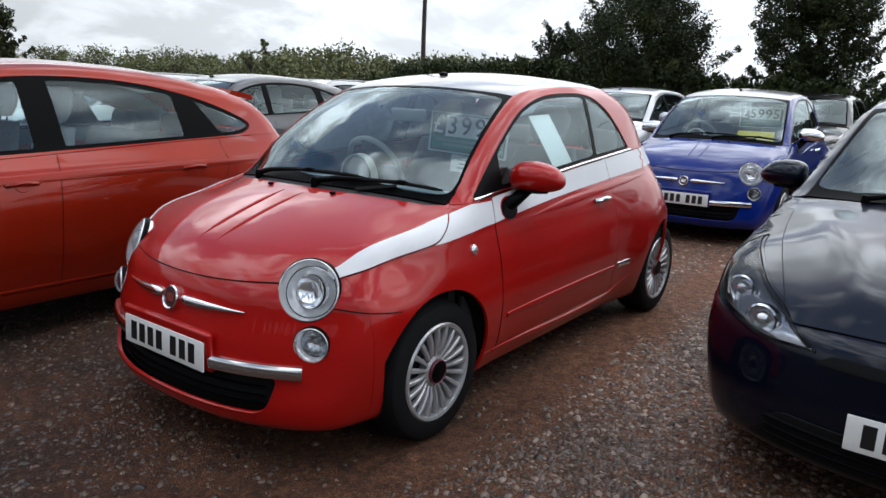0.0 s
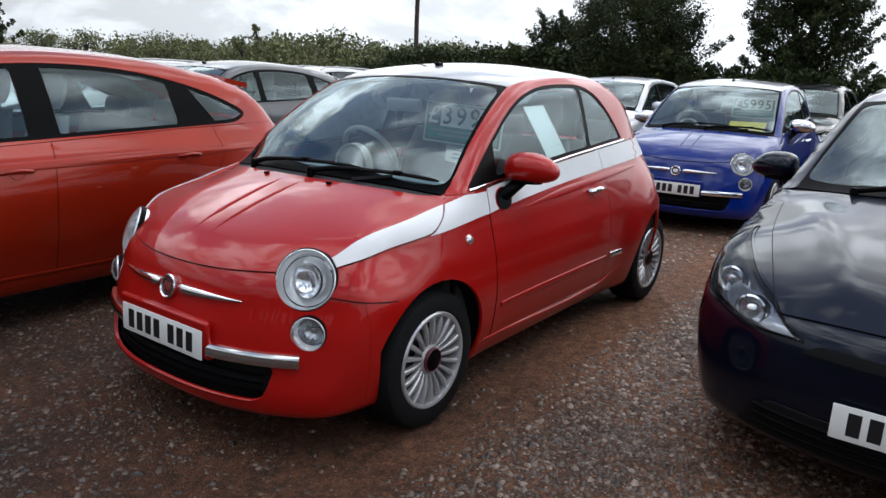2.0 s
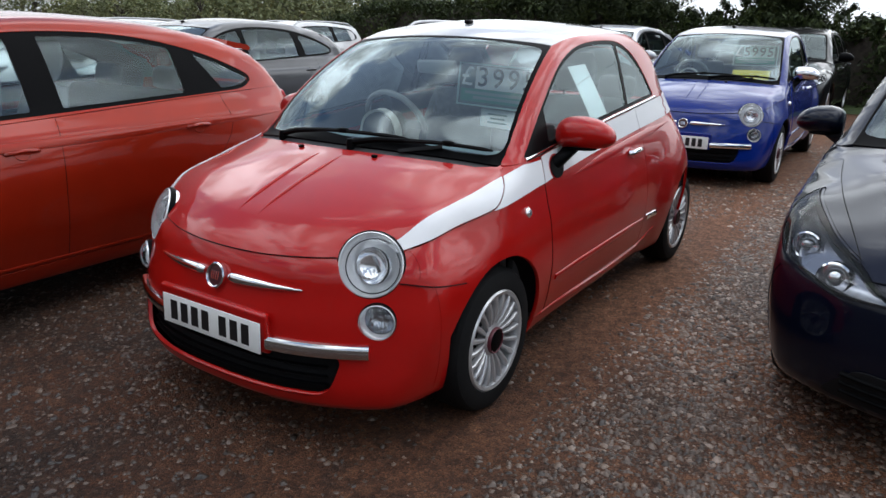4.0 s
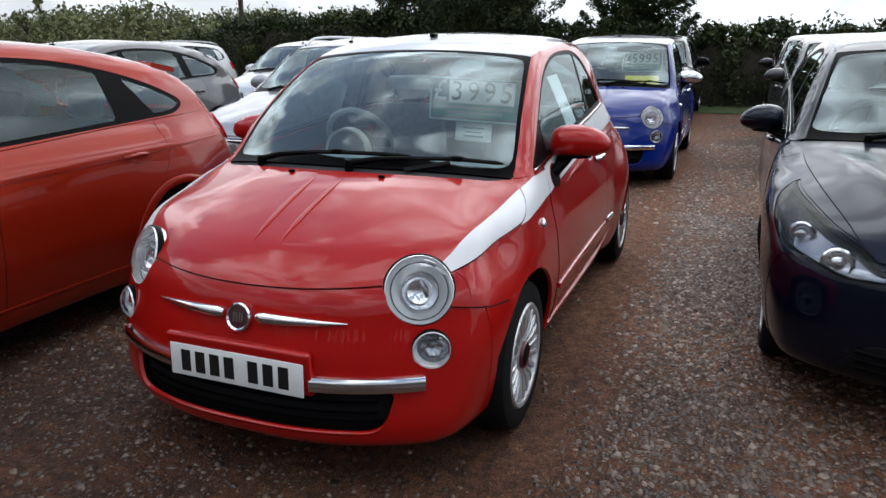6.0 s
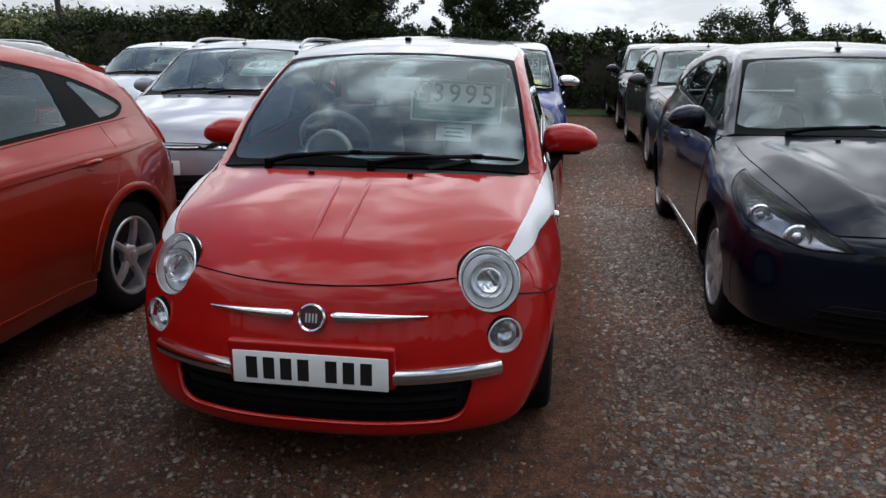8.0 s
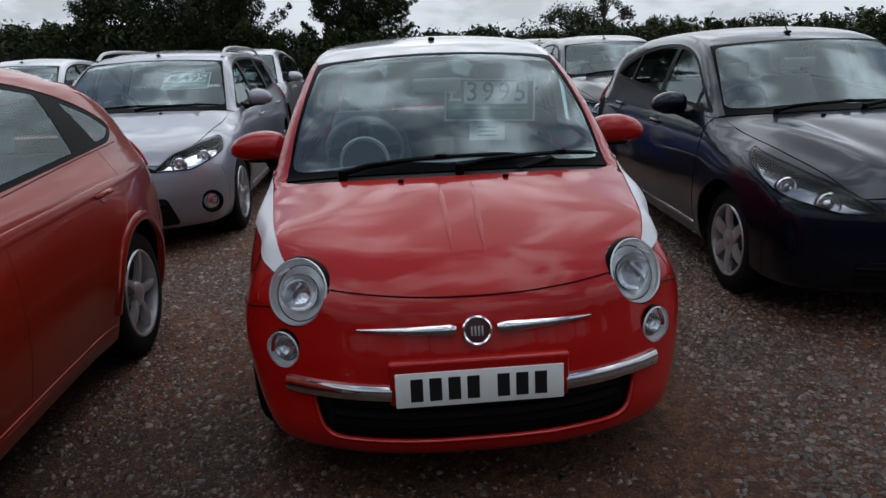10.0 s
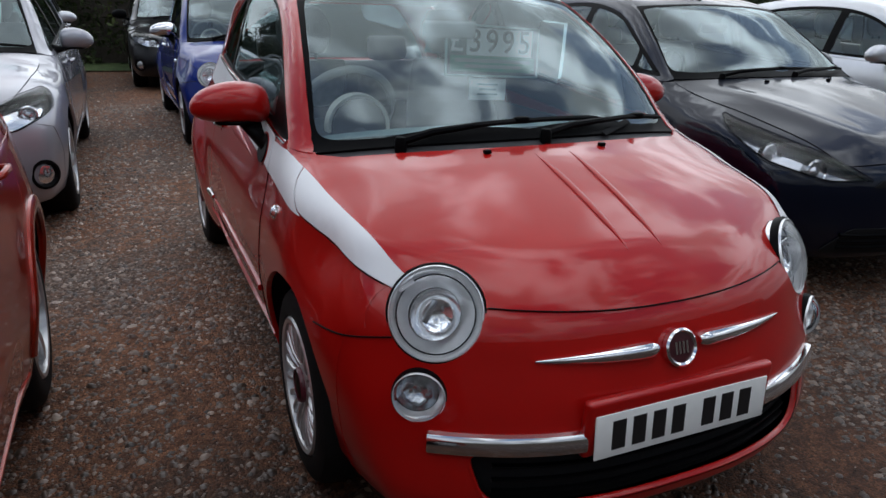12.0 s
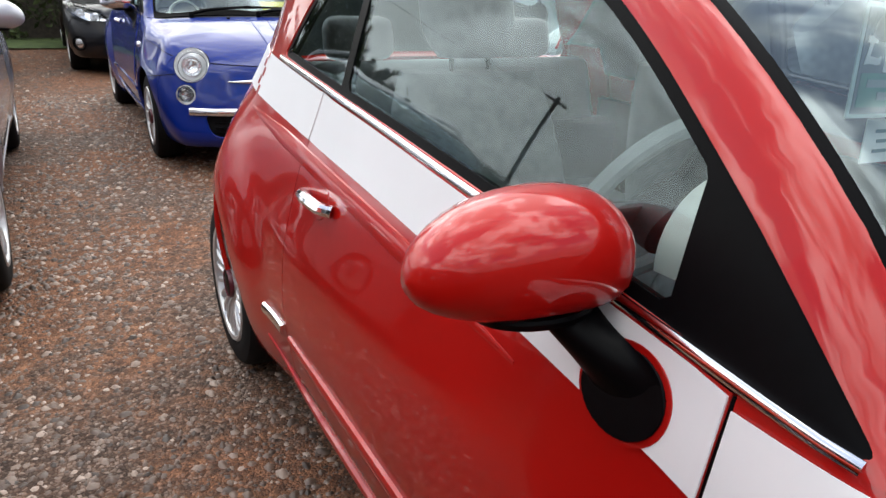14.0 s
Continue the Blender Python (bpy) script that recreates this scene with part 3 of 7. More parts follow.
def stones(x0, x1, y0, y1, count, size, seed):
    """Loose crushed stones lying flat on the yard, thinner over the brown earth."""
    g = np.random.RandomState(seed)
    x, y = g.uniform(x0, x1, count), g.uniform(y0, y1, count)
    keep = np.array([noise.noise((a * 0.9, b * 0.55, 7.0)) + 0.45 * noise.noise((a * 3.1, b * 2.3, 2.0)) for a, b in zip(x, y)]) - 0.75 * np.exp(-((x - 0.85) / 0.24) ** 2) > g.uniform(-0.95, 0.30, count)
    x, y = x[keep], y[keep]
    n = len(x)
    s = size * np.exp(g.normal(0, 0.42, n)).clip(0.45, 1.9)
    ang = g.uniform(0, 2 * math.pi, n)
    ca, sa = np.cos(ang), np.sin(ang)
    shape = np.array([(1, 0.1, 0), (0.35, 0.62, 0), (-0.6, 0.55, 0), (-0.95, -0.2, 0), (-0.2, -0.68, 0), (0.7, -0.5, 0), (0.5, 0.1, 0.42), (-0.1, 0.34, 0.5), (-0.45, -0.1, 0.44), (0.15, -0.35, 0.40)])
    p = np.tile(shape, (n, 1, 1)) * (1 + g.uniform(-0.36, 0.36, (n, 10, 3)))
    p *= s[:, None, None]
    p[:, :, 2] *= g.uniform(0.6, 1.3, n)[:, None]
    q = np.stack([p[:, :, 0] * ca[:, None] - p[:, :, 1] * sa[:, None] + x[:, None], p[:, :, 0] * sa[:, None] + p[:, :, 1] * ca[:, None] + y[:, None], p[:, :, 2] - 0.0015 + g.uniform(-0.15, 0.10, n)[:, None] * s[:, None]], 2)
    tri = np.array([(0, 1, 6), (1, 7, 6), (1, 2, 7), (2, 8, 7), (2, 3, 8), (3, 4, 8), (4, 9, 8), (4, 5, 9), (5, 0, 9), (0, 6, 9), (6, 7, 8), (6, 8, 9)])
    faces = (np.arange(n)[:, None, None] * 10 + tri[None]).reshape(-1, 3)
    me = bpy.data.meshes.new("loose_gravel")
    me.vertices.add(n * 10)
    me.vertices.foreach_set("co", q.ravel())
    me.loops.add(len(faces) * 3)
    me.loops.foreach_set("vertex_index", faces.ravel().astype(np.int32))
    me.polygons.add(len(faces))
    me.polygons.foreach_set("loop_start", (np.arange(len(faces)) * 3).astype(np.int32))
    me.update()
    me.materials.append(STONE)
    return tagged(new("loose_gravel", me), "loose grey and pink crushed stone on brown earth", "gravel", kind="stuff")


stones(-1.9, 3.3, -2.7, 3.2, 46000, 0.0082, 21)
stones(-2.3, 3.6, -3.2, 3.6, 30000, 0.0120, 24)
stones(-2.6, 3.0, 3.2, 8.2, 30000, 0.0115, 22)
stones(0.9, 2.5, -2.6, 3.8, 30000, 0.0105, 25)
stones(-7.0, 6.5, -5.5, 13.2, 24000, 0.013, 23)

# ---- cars: shared builders ----
SIDE, TOP = chart_side(), chart_top()


def thing(name, label, category, group="", at=(0, 0, 0), turn=0.0):
    e = new(name)
    e.empty_display_size = 0.2
    e.matrix_world = pose(*at, 0, 0, turn)
    return tagged(e, label, category, group)


def both(name, f, chart, inc, exc, mat, parent, label="", shadow=True, **kw):
    """The same sheet on both flanks."""
    for mirror in (False, True):
        ob = part_of(name, panel_mesh(name, f, chart, inc, exc, mirror=mirror, **kw), mat, parent, label)
        ob.visible_shadow = shadow


def single(name, f, chart, inc, exc, mat, parent, label="", shadow=True, **kw):
    ob = part_of(name, panel_mesh(name, f, chart, inc, exc, **kw), mat, parent, label)
    ob.visible_shadow = shadow
    return ob


def circle(a, b, r, n=40, squash=1.0):
    t = np.linspace(0, 2 * math.pi, n, endpoint=False)
    return np.stack([a + r * np.cos(t), b + r * squash * np.sin(t)], 1)


def wheel(parent, x, y, z, r, rim, width, spokes, cap_mat, flip, rim_mat=None, cap_r=0.033):
    """Tyre, rim, spokes, hub cap and brake disc; the outer face looks to +x, or to -x when flipped."""
    rim_mat = rim_mat or ALLOY
    base = new("wheel")
    base.parent = parent
    base.matrix_local = Matrix.Translation((x, y, z)) @ pose(0, 0, 0, 0, -90 if flip else 90, 0)
    w = width
    tyre = [(rim + 0.004, -0.004), (rim + 0.012, 0.004), (r * 0.86, 0.006), (r * 0.945, -0.004), (r * 0.985, -0.022), (r, -0.045),
            (r, -w * 0.5), (r * 0.992, -w + 0.03), (r * 0.94, -w), (rim, -w + 0.01), (rim - 0.02, -w * 0.5), (rim - 0.012, -0.02)]
    t = part("tyre", lathe(tyre, 48, closed=True), RUBBER, base, "black rubber tyre")
    bm = bmesh.new()
    for k in range(3):
        add_lathe(bm, [(r + 0.001, -0.06 - k * 0.035), (r + 0.001, -0.066 - k * 0.035), (r - 0.004, -0.066 - k * 0.035), (r - 0.004, -0.06 - k * 0.035)], 48, closed=True)
    part("tread_groove", bm, PLASTIC, t)
    part("rim", lathe([(rim + 0.006, 0.0), (rim, 0.007), (rim - 0.012, 0.004), (rim - 0.018, -0.02), (rim - 0.024, -0.11), (rim - 0.016, -0.11), (rim - 0.008, -0.02)], 48, closed=True), rim_mat, base, "silver wheel rim")
    part("wheel_well", lathe([(0.0, -0.085), (rim - 0.02, -0.085), (rim - 0.02, -0.10), (0, -0.10)], 32), DARK_ALLOY, base)
    part("brake_disc", lathe([(0.05, -0.062), (0.12, -0.062), (0.125, -0.068), (0.12, -0.074), (0.05, -0.074)], 32, closed=True), DARK_ALLOY, base)
    spokes(base, rim, rim_mat)
    cr = cap_r / 0.033
    part("hub_cap", lathe([(0, 0.004), (0.022 * cr, 0.003), (0.030 * cr, -0.002), (0.033 * cr, -0.014), (0, -0.016)], 24), TRIM if cap_r > 0.04 else cap_mat, base, "round hub cap")
    if cap_r > 0.04:
        part("cap_ring", lathe([(cap_r * 0.86, 0.002), (cap_r * 0.93, 0.005), (cap_r, -0.001), (cap_r, -0.012)], 32), cap_mat, base)
    return base


def spoke_mesh(r0, r1, w0, w1, depth, dish0, dish1, twist=0.0):
    """One spoke along +x, facing +z, from the hub to the rim."""
    secs = []
    for u in (0, 0.35, 0.7, 1.0):
        r = r0 + (r1 - r0) * u
        w = w0 + (w1 - w0) * u
        top = dish0 + (dish1 - dish0) * u + 0.010 * math.sin(math.pi * u)
        c = twist * u
        secs.append([(r, c - w / 2, top - depth), (r, c - w / 2, top - 0.004), (r, c - w * 0.3, top), (r, c + w * 0.3, top), (r, c + w / 2, top - 0.004), (r, c + w / 2, top - depth)])
    return bm_mesh("spoke", loft(secs), 40)


def spokes_many(base, rim, mat, count=20):
    me = spoke_mesh(0.058, rim - 0.006, 0.011, 0.021, 0.022, -0.016, -0.002)
    me.materials.append(mat)
    part("hub", lathe([(0.0, -0.004), (0.034, -0.004), (0.050, -0.008), (0.064, -0.016), (0.066, -0.05), (0, -0.05)], 32), mat, base)
    for k in range(count):
        s = new("spoke", me)
        s.parent = base
        s.matrix_local = pose(0, 0, 0, 0, 0, 360 * k / count)


def spokes_five(base, rim, mat):
    part("hub", lathe([(0.0, -0.004), (0.034, -0.004), (0.055, -0.010), (0.066, -0.022), (0.066, -0.05), (0, -0.05)], 32), mat, base)
    me = spoke_mesh(0.045, rim - 0.004, 0.042, 0.030, 0.03, -0.012, -0.004)
    me.materials.append(mat)
    for k in range(5):
        s = new("spoke", me)
        s.parent = base
        s.matrix_local = pose(0, 0, 0, 0, 0, 72 * k + 18)


def spokes_cover(base, rim, mat):
    """A hub cover of broad twin blades with slots."""
    part("hub", lathe([(0.0, -0.002), (0.034, -0.002), (0.068, -0.008), (0.074, -0.02), (0.07, -0.05), (0, -0.05)], 32), mat, base)
    me = spoke_mesh(0.060, rim - 0.004, 0.066, 0.058, 0.02, -0.008, -0.002, 0.02)
    me.materials.append(mat)
    for k in range(6):
        s = new("spoke", me)
        s.parent = base
        s.matrix_local = pose(0, 0, 0, 0, 0, 60 * k)


def wing_mirror(parent, f, x, y, z, size, mat, arm_mat, stalk):
    """Housing, arm and glass on both sides. (x, y, z): the housing's middle on the left flank."""
    for side in (1, -1):
        base = new("wing_mirror")
        base.parent = parent
        base.matrix_local = Matrix.Translation((side * x, y, z))
        lx, ly, lz = size
        secs = []
        for i in range(17):
            a = math.pi * i / 16
            u = -math.cos(a)
            s = math.sin(a) ** (0.85 if u > 0 else 0.42) * (1.0 - 0.14 * u)
            ring = []
            for k in range(20):
                b = 2 * math.pi * k / 20
                fy, fz = math.cos(b), math.sin(b)
                yy = fy * ly / 2 * s if fy < 0 else min(fy * ly / 2 * s, 0.30 * ly)
                zz = abs(fz) ** 0.85 * math.copysign(1, fz) * lz / 2 * s * (1.06 if fz > 0 else 0.9)
                zz = max(zz, -0.37 * lz)
                ring.append((side * u * lx / 2, yy, zz + 0.008 * (1 - u * u)))
            secs.append(ring)
        part("housing", loft(secs), mat, base, "body-coloured mirror housing")
        low = lathe([(0, 0.004), (0.48, 0.004), (0.5, 0.0), (0.47, -0.008), (0, -0.010)], 28)
        bmesh.ops.transform(low, matrix=Matrix.Translation((-side * 0.10 * lx, -0.04 * ly, -0.365 * lz + 0.006)) @ Matrix.Diagonal((lx * 0.62, ly * 0.70, 1, 1)), verts=low.verts)
        part("lower_edge", low, TRIM, base, "black lower edge")
        g = lathe([(0, 0.0), (0.5, 0.0), (0.5, -0.01), (0, -0.01)], 28)
        bmesh.ops.transform(g, matrix=Matrix.Translation((0, 0.302 * ly, 0.003)) @ pose(0, 0, 0, -90, 0, 0) @ Matrix.Diagonal((lx * 0.80, lz * 0.72, 1, 1)), verts=g.verts)
        part("mirror_glass", g, CHROME, base, "mirror glass")
        px, py, pz = stalk
        secs = []
        for i in range(11):
            u = i / 10
            e = u * u * (3 - 2 * u)
            cx = (px - x) * (1 - e) + (-lx * 0.24) * e
            cy = (py - y) * (1 - u) + 0.004 * u
            cz = (pz - z) * (1 - u) + (-lz * 0.30) * u
            ry, rz = 0.056 * (1 - u) ** 1.2 + 0.036 * (1 - (1 - u) ** 1.2), 0.046 * (1 - u) + 0.020 * u
            ring = []
            for k in range(16):
                b = 2 * math.pi * k / 16
                # upright oval on the door, turning into a flat oval under the housing
                ax, ay, az = 0.0, math.cos(b) * ry, math.sin(b) * rz
                ring.append((side * (cx + ax - math.sin(b) * 0.038 * e), cy + ay, cz + az * (1 - 0.85 * e)))
            secs.append(ring)
        part("arm", loft(secs), arm_mat, base, "black mirror arm")


def wiper(parent, f, ws, pivot, joint, ends):
    """One arm from its pivot on the cowl to the middle of a blade lying low on the screen."""
    base = new("wiper")
    base.parent = parent

    def on(x, off, lift):
        p, n = on_skin(f, TOP, [(x, ws["base_y"] + ws["base_bow"] * x * x + off)])
        return p[0] + n[0] * lift

    a, j = on(pivot, 0.0, 0.012), on(joint, 0.045, 0.026)
    part("wiper_arm", tube([tuple(a), tuple(a * 0.75 + j * 0.25 + [0, 0, 0.012]), tuple(a * 0.35 + j * 0.65 + [0, 0, 0.008]), tuple(j)], [0.013, 0.012, 0.009, 0.007], 8), TRIM, base)
    xs = np.linspace(ends[0], ends[1], 13)
    pts = [on(x, 0.034 + 0.018 * (x - ends[0]) / (ends[1] - ends[0]), 0.014 + 0.010 * math.sin(math.pi * k / 12)) for k, x in enumerate(xs)]
    part("blade", tube([tuple(v) for v in pts], [0.004] + [0.0085] * 11 + [0.004], 6), RUBBER, base)
    part("clip", box(0.05, 0.022, 0.022, Matrix.Translation(Vector(j)), 0.007), TRIM, base)
    part("pivot_cap", lathe([(0, 0.016), (0.014, 0.014), (0.018, 0), (0.018, -0.03), (0, -0.03)], 16, Matrix.Translation(Vector(a))), TRIM, base)


def seat(parent, x, y, z, mat, back_mat=None, rest=True, scale=1.0, lean=16):
    back_mat = back_mat or mat
    base = new("seat")
    base.parent = parent
    base.matrix_local = Matrix.Translation((x, y, z))
    part("cushion", box(0.48 * scale, 0.48, 0.16, pose(0, -0.05, 0.02, 4), 0.06, 4), mat, base)
    secs = []
    for i in range(9):
        u = i / 8
        w = (0.235 + 0.02 * math.sin(math.pi * u) - 0.055 * u ** 3) * scale
        d = 0.065 - 0.02 * u
        yy, zz = 0.20 + 0.60 * u * math.sin(radians(lean)), 0.02 + 0.60 * u
        secs.append([(w * math.copysign(abs(math.cos(a)) ** 0.5, math.cos(a)), yy + d * math.copysign(abs(math.sin(a)) ** 0.7, math.sin(a)), zz) for a in np.linspace(0, 2 * math.pi, 24, endpoint=False)])
    part("backrest", loft(secs), back_mat, base)
    if rest:
        secs = []
        for i in range(9):
            u = i / 8
            w, d = 0.125 * math.sin(math.pi * (0.12 + 0.76 * u)) ** 0.4, 0.055 * math.sin(math.pi * (0.1 + 0.8 * u)) ** 0.4
            secs.append([(w * math.cos(a), 0.37 + d * math.sin(a) + 0.04 * u, 0.65 + 0.20 * u) for a in np.linspace(0, 2 * math.pi, 20, endpoint=False)])
        part("headrest", loft(secs), back_mat, base, "rounded headrest")
        for sx in (-0.05, 0.05):
            part("headrest_post", tube([(sx, 0.355, 0.57), (sx, 0.375, 0.68)], 0.006), DASH, base)


def steering_wheel(parent, x, y, z, r, mat, tilt=62):
    base = new("steering_wheel")
    base.parent = parent
    base.matrix_local = Matrix.Translation((x, y, z)) @ pose(0, 0, 0, -tilt)
    ring = [(r + 0.016 * math.cos(a), 0.016 * math.sin(a)) for a in np.linspace(0, 2 * math.pi, 10, endpoint=False)]
    part("wheel_ring", lathe(ring, 40, closed=True), mat, base)
    part("boss", lathe([(0, 0.02), (0.06, 0.016), (0.08, -0.005), (0.07, -0.05), (0, -0.06)], 24), DASH, base)
    for a in (0, 180, 270):
        part("wheel_spoke", box(r - 0.05, 0.05, 0.02, pose(0, 0, 0, 0, 0, a) @ pose((r + 0.05) / 2, 0, -0.008), 0.008), DASH, base)
    part("column", tube([(0, 0, -0.03), (0, 0, -0.30)], 0.04, 12), DASH, base)


def number_plate(parent, m, mat=None, width=0.52):
    """A plate whose characters are plain bars."""
    base = new("number_plate")
    base.parent = parent
    base.matrix_local = m
    part("plate", box(width, 0.112, 0.006, None, 0.003), mat or PLATE_WHITE, base, "white acrylic plate")
    x = -0.215
    for k in range(7):
        if k == 4:
            x += 0.035
        part("bar", box(0.038, 0.074, 0.001, Matrix.Translation((x + 0.02, 0, 0.0036))), INK, base)
        x += 0.058


def price_sign(parent, m, text, size=(0.50, 0.30), faint=True):
    """A clear-edged price board hung behind the screen: figures above a printed panel."""
    base = new("price_sign")
    base.parent = parent
    base.matrix_local = m
    sx, sy = size
    part("board", box(sx, sy, 0.003, None, 0.001), PALE_TEAL, base, "pale-edged price board")
    part("field", box(sx * 0.95, sy * 0.92, 0.001, Matrix.Translation((0, 0, 0.0022))), DARK_TEAL, base)
    part("panel", box(sx * 0.90, sy * 0.30, 0.001, Matrix.Translation((0, -sy * 0.25, 0.0034))), TEAL, base, "green printed band")
    for k in range(2):
        part("bar", box(sx * (0.80 - 0.2 * k), sy * 0.07, 0.001, Matrix.Translation((0, -sy * (0.19 + 0.11 * k), 0.0046))), GREY_TEAL, base)
    pound, figures = text[0], text[1:]
    w = sx * 0.70
    for k, ch in enumerate(figures if text != "bars" else ""):
        cx = -sx * 0.20 + k * sx * 0.175
        # faint cards carry the dimming by screen reflections in their colour
        part("card", box(sx * 0.176, sy * 0.52, 0.001, Matrix.Translation((cx, sy * 0.17, 0.0034))), PALE_TEAL if faint else PAPER, base)
        me = text_mesh("figure", ch, sy * 0.64)
        me.transform(Matrix.Translation((cx, sy * 0.17, 0.0046)))
        part_of("figure", me, INK, base)
    if text == "bars":
        for k in range(5):
            part("bar", box(sx * 0.10, sy * 0.36, 0.001, Matrix.Translation((sx * (-0.36 + 0.18 * k), sy * 0.17, 0.0046))), INK, base)
        return base
    me = text_mesh("figure", pound, sy * 0.64)
    me.transform(Matrix.Translation((-sx * 0.39, sy * 0.17, 0.0036)))
    part_of("figure", me, PAPER, base)
    return base


def round_lamp(parent, name, place, aim, r, label, parts):
    """A round lamp: chrome bezel, bowl, inner lens and clear cover."""
    base = new(name)
    base.parent = parent
    d = Vector(aim).normalized()
    base.matrix_local = Matrix.Translation(place) @ d.to_track_quat("Z", "Y").to_matrix().to_4x4()
    tagged(base, label)
    part("bezel", lathe([(r * 1.0, -0.03), (r * 1.0, 0.004), (r * 0.985, 0.011), (r * 0.965, 0.012), (r * 0.945, 0.006), (r * 0.94, -0.03)], 48), parts[0], base, "bright chrome ring")
    # black ring drawn in for the shadow line between lamp and body
    part("gasket", lathe([(r * 1.05, -0.016), (r * 1.05, 0.001), (r * 1.03, 0.006), (r * 0.998, 0.006), (r * 0.99, -0.02)], 40), TRIM, base, "black lamp gasket")
    # the inner works stand a little off the middle; a dark groove parts them from the pale surround
    side = 1 if place[0] > 0 else -1
    fog = r < 0.08
    off = Matrix.Translation((side * r * (0.13 if fog else 0.02), r * (0.06 if fog else -0.03), 0.0))
    k = 0.84
    bm = bmesh.new()
    rings = []
    for u in np.linspace(0.0, 1.0, 5):
        rr = r * (0.95 + (k - 0.95) * u)
        rings.append([bm.verts.new((off.translation.x * u + rr * math.cos(a), off.translation.y * u + rr * math.sin(a), 0.003 - 0.019 * u ** 1.5)) for a in np.linspace(0, 2 * math.pi, 48, endpoint=False)])
    for p, q in zip(rings, rings[1:]):
        for i in range(48):
            bm.faces.new((p[i], p[(i + 1) % 48], q[(i + 1) % 48], q[i]))
    part("lamp_surround", bm, LAMP_SILVER, base, "satin silver surround")
    part("groove", lathe([(r * k, -0.016), (r * (k - 0.008), -0.026), (r * (k - 0.018), -0.024), (r * (k - 0.03), -0.018)], 40, off), LAMP_GREY, base, "grey groove")
    # fluted bowl with facets of uneven depth
    bm = bmesh.new()
    flutes = 36
    rings = []
    for rr, zz, deep in ((k - 0.03, -0.017, 0.0), (k - 0.12, -0.028, 0.003), (k - 0.25, -0.040, 0.004), (0.20, -0.050, 0.0)):
        rings.append([bm.verts.new(off @ Vector((r * rr * math.cos(2 * math.pi * i / flutes), r * rr * math.sin(2 * math.pi * i / flutes), zz + deep * ((i * 7) % 5) / 4))) for i in range(flutes)])
    for p, q in zip(rings, rings[1:]):
        for i in range(flutes):
            bm.faces.new((p[i], p[(i + 1) % flutes], q[(i + 1) % flutes], q[i]))
    bm.faces.new(rings[-1])
    part("bowl", bm, LAMP_GREY if fog else LAMP_BOWL, base, "fluted lamp reflector")
    # the main reflector looks straight ahead
    ahead = (d.to_track_quat("Z", "Y").to_matrix().inverted() @ Vector((side * 0.12, -1, 0.2))).normalized()
    ahead = ahead.to_track_quat("Z", "Y").to_matrix().to_4x4()
    if not fog:
        m = off @ Matrix.Translation((0, 0, -0.006)) @ ahead
        part("main_reflector", lathe([(r * 0.55, -0.030), (r * 0.55, 0.002), (r * 0.54, 0.004), (r * 0.525, 0.0), (r * 0.45, -0.018), (r * 0.26, -0.032), (0.0, -0.038)], 18, m), REFLECTOR, base, "round main reflector")
        part("reflector_rim", lathe([(r * 0.555, -0.010), (r * 0.565, -0.004), (r * 0.555, 0.001)], 32, m), DARK_ALLOY, base)
        part("bulb_shield", box(r * 0.52, r * 0.13, 0.006, m @ Matrix.Translation((0, r * 0.10, -0.012)), 0.002), LAMP_GREY, base, "bright bulb shield")
    else:
        part("bulb_shield", lathe([(0, -0.020), (r * 0.16, -0.024), (r * 0.20, -0.034), (r * 0.18, -0.046)], 20, off), LAMP_GREY, base)
    cover = part("cover", lathe([(r * 0.945, 0.006), (r * 0.82, 0.020), (r * 0.6, 0.030), (r * 0.3, 0.037), (0, 0.039)], 40), LAMP_GLASS, base, "clear lamp cover")
    cover.visible_shadow = False
    return base


def lamp_holes(f, c, nose):
    """The openings that the lamps need in hood, wings and bumper."""
    rings = [on_skin(f, nose, spaced(rounded(l), 0.02))[0] for l in c.get("lamps", [])]
    for place, aim, r in c.get("round_lamps", []):
        turn = Vector(aim).normalized().to_track_quat("Z", "Y").to_matrix()
        for deep, k in ((0.0, 1.0), (-0.022, 0.94), (-0.042, 0.82)):
            rings.append(np.array([tuple(Vector(place) + turn @ Vector((k * r * math.cos(a), k * r * math.sin(a), deep))) for a in np.linspace(0, 2 * math.pi, 40, endpoint=False)]))
    out = dict(top=[], side=[], nose=[])
    for ring in rings:
        out["side"].append(SIDE["back"](ring))
        for s in (1, -1):
            out["top"].append(TOP["back"](ring * [s, 1, 1]))
            out["nose"].append(nose["back"](ring * [s, 1, 1]))
    return out


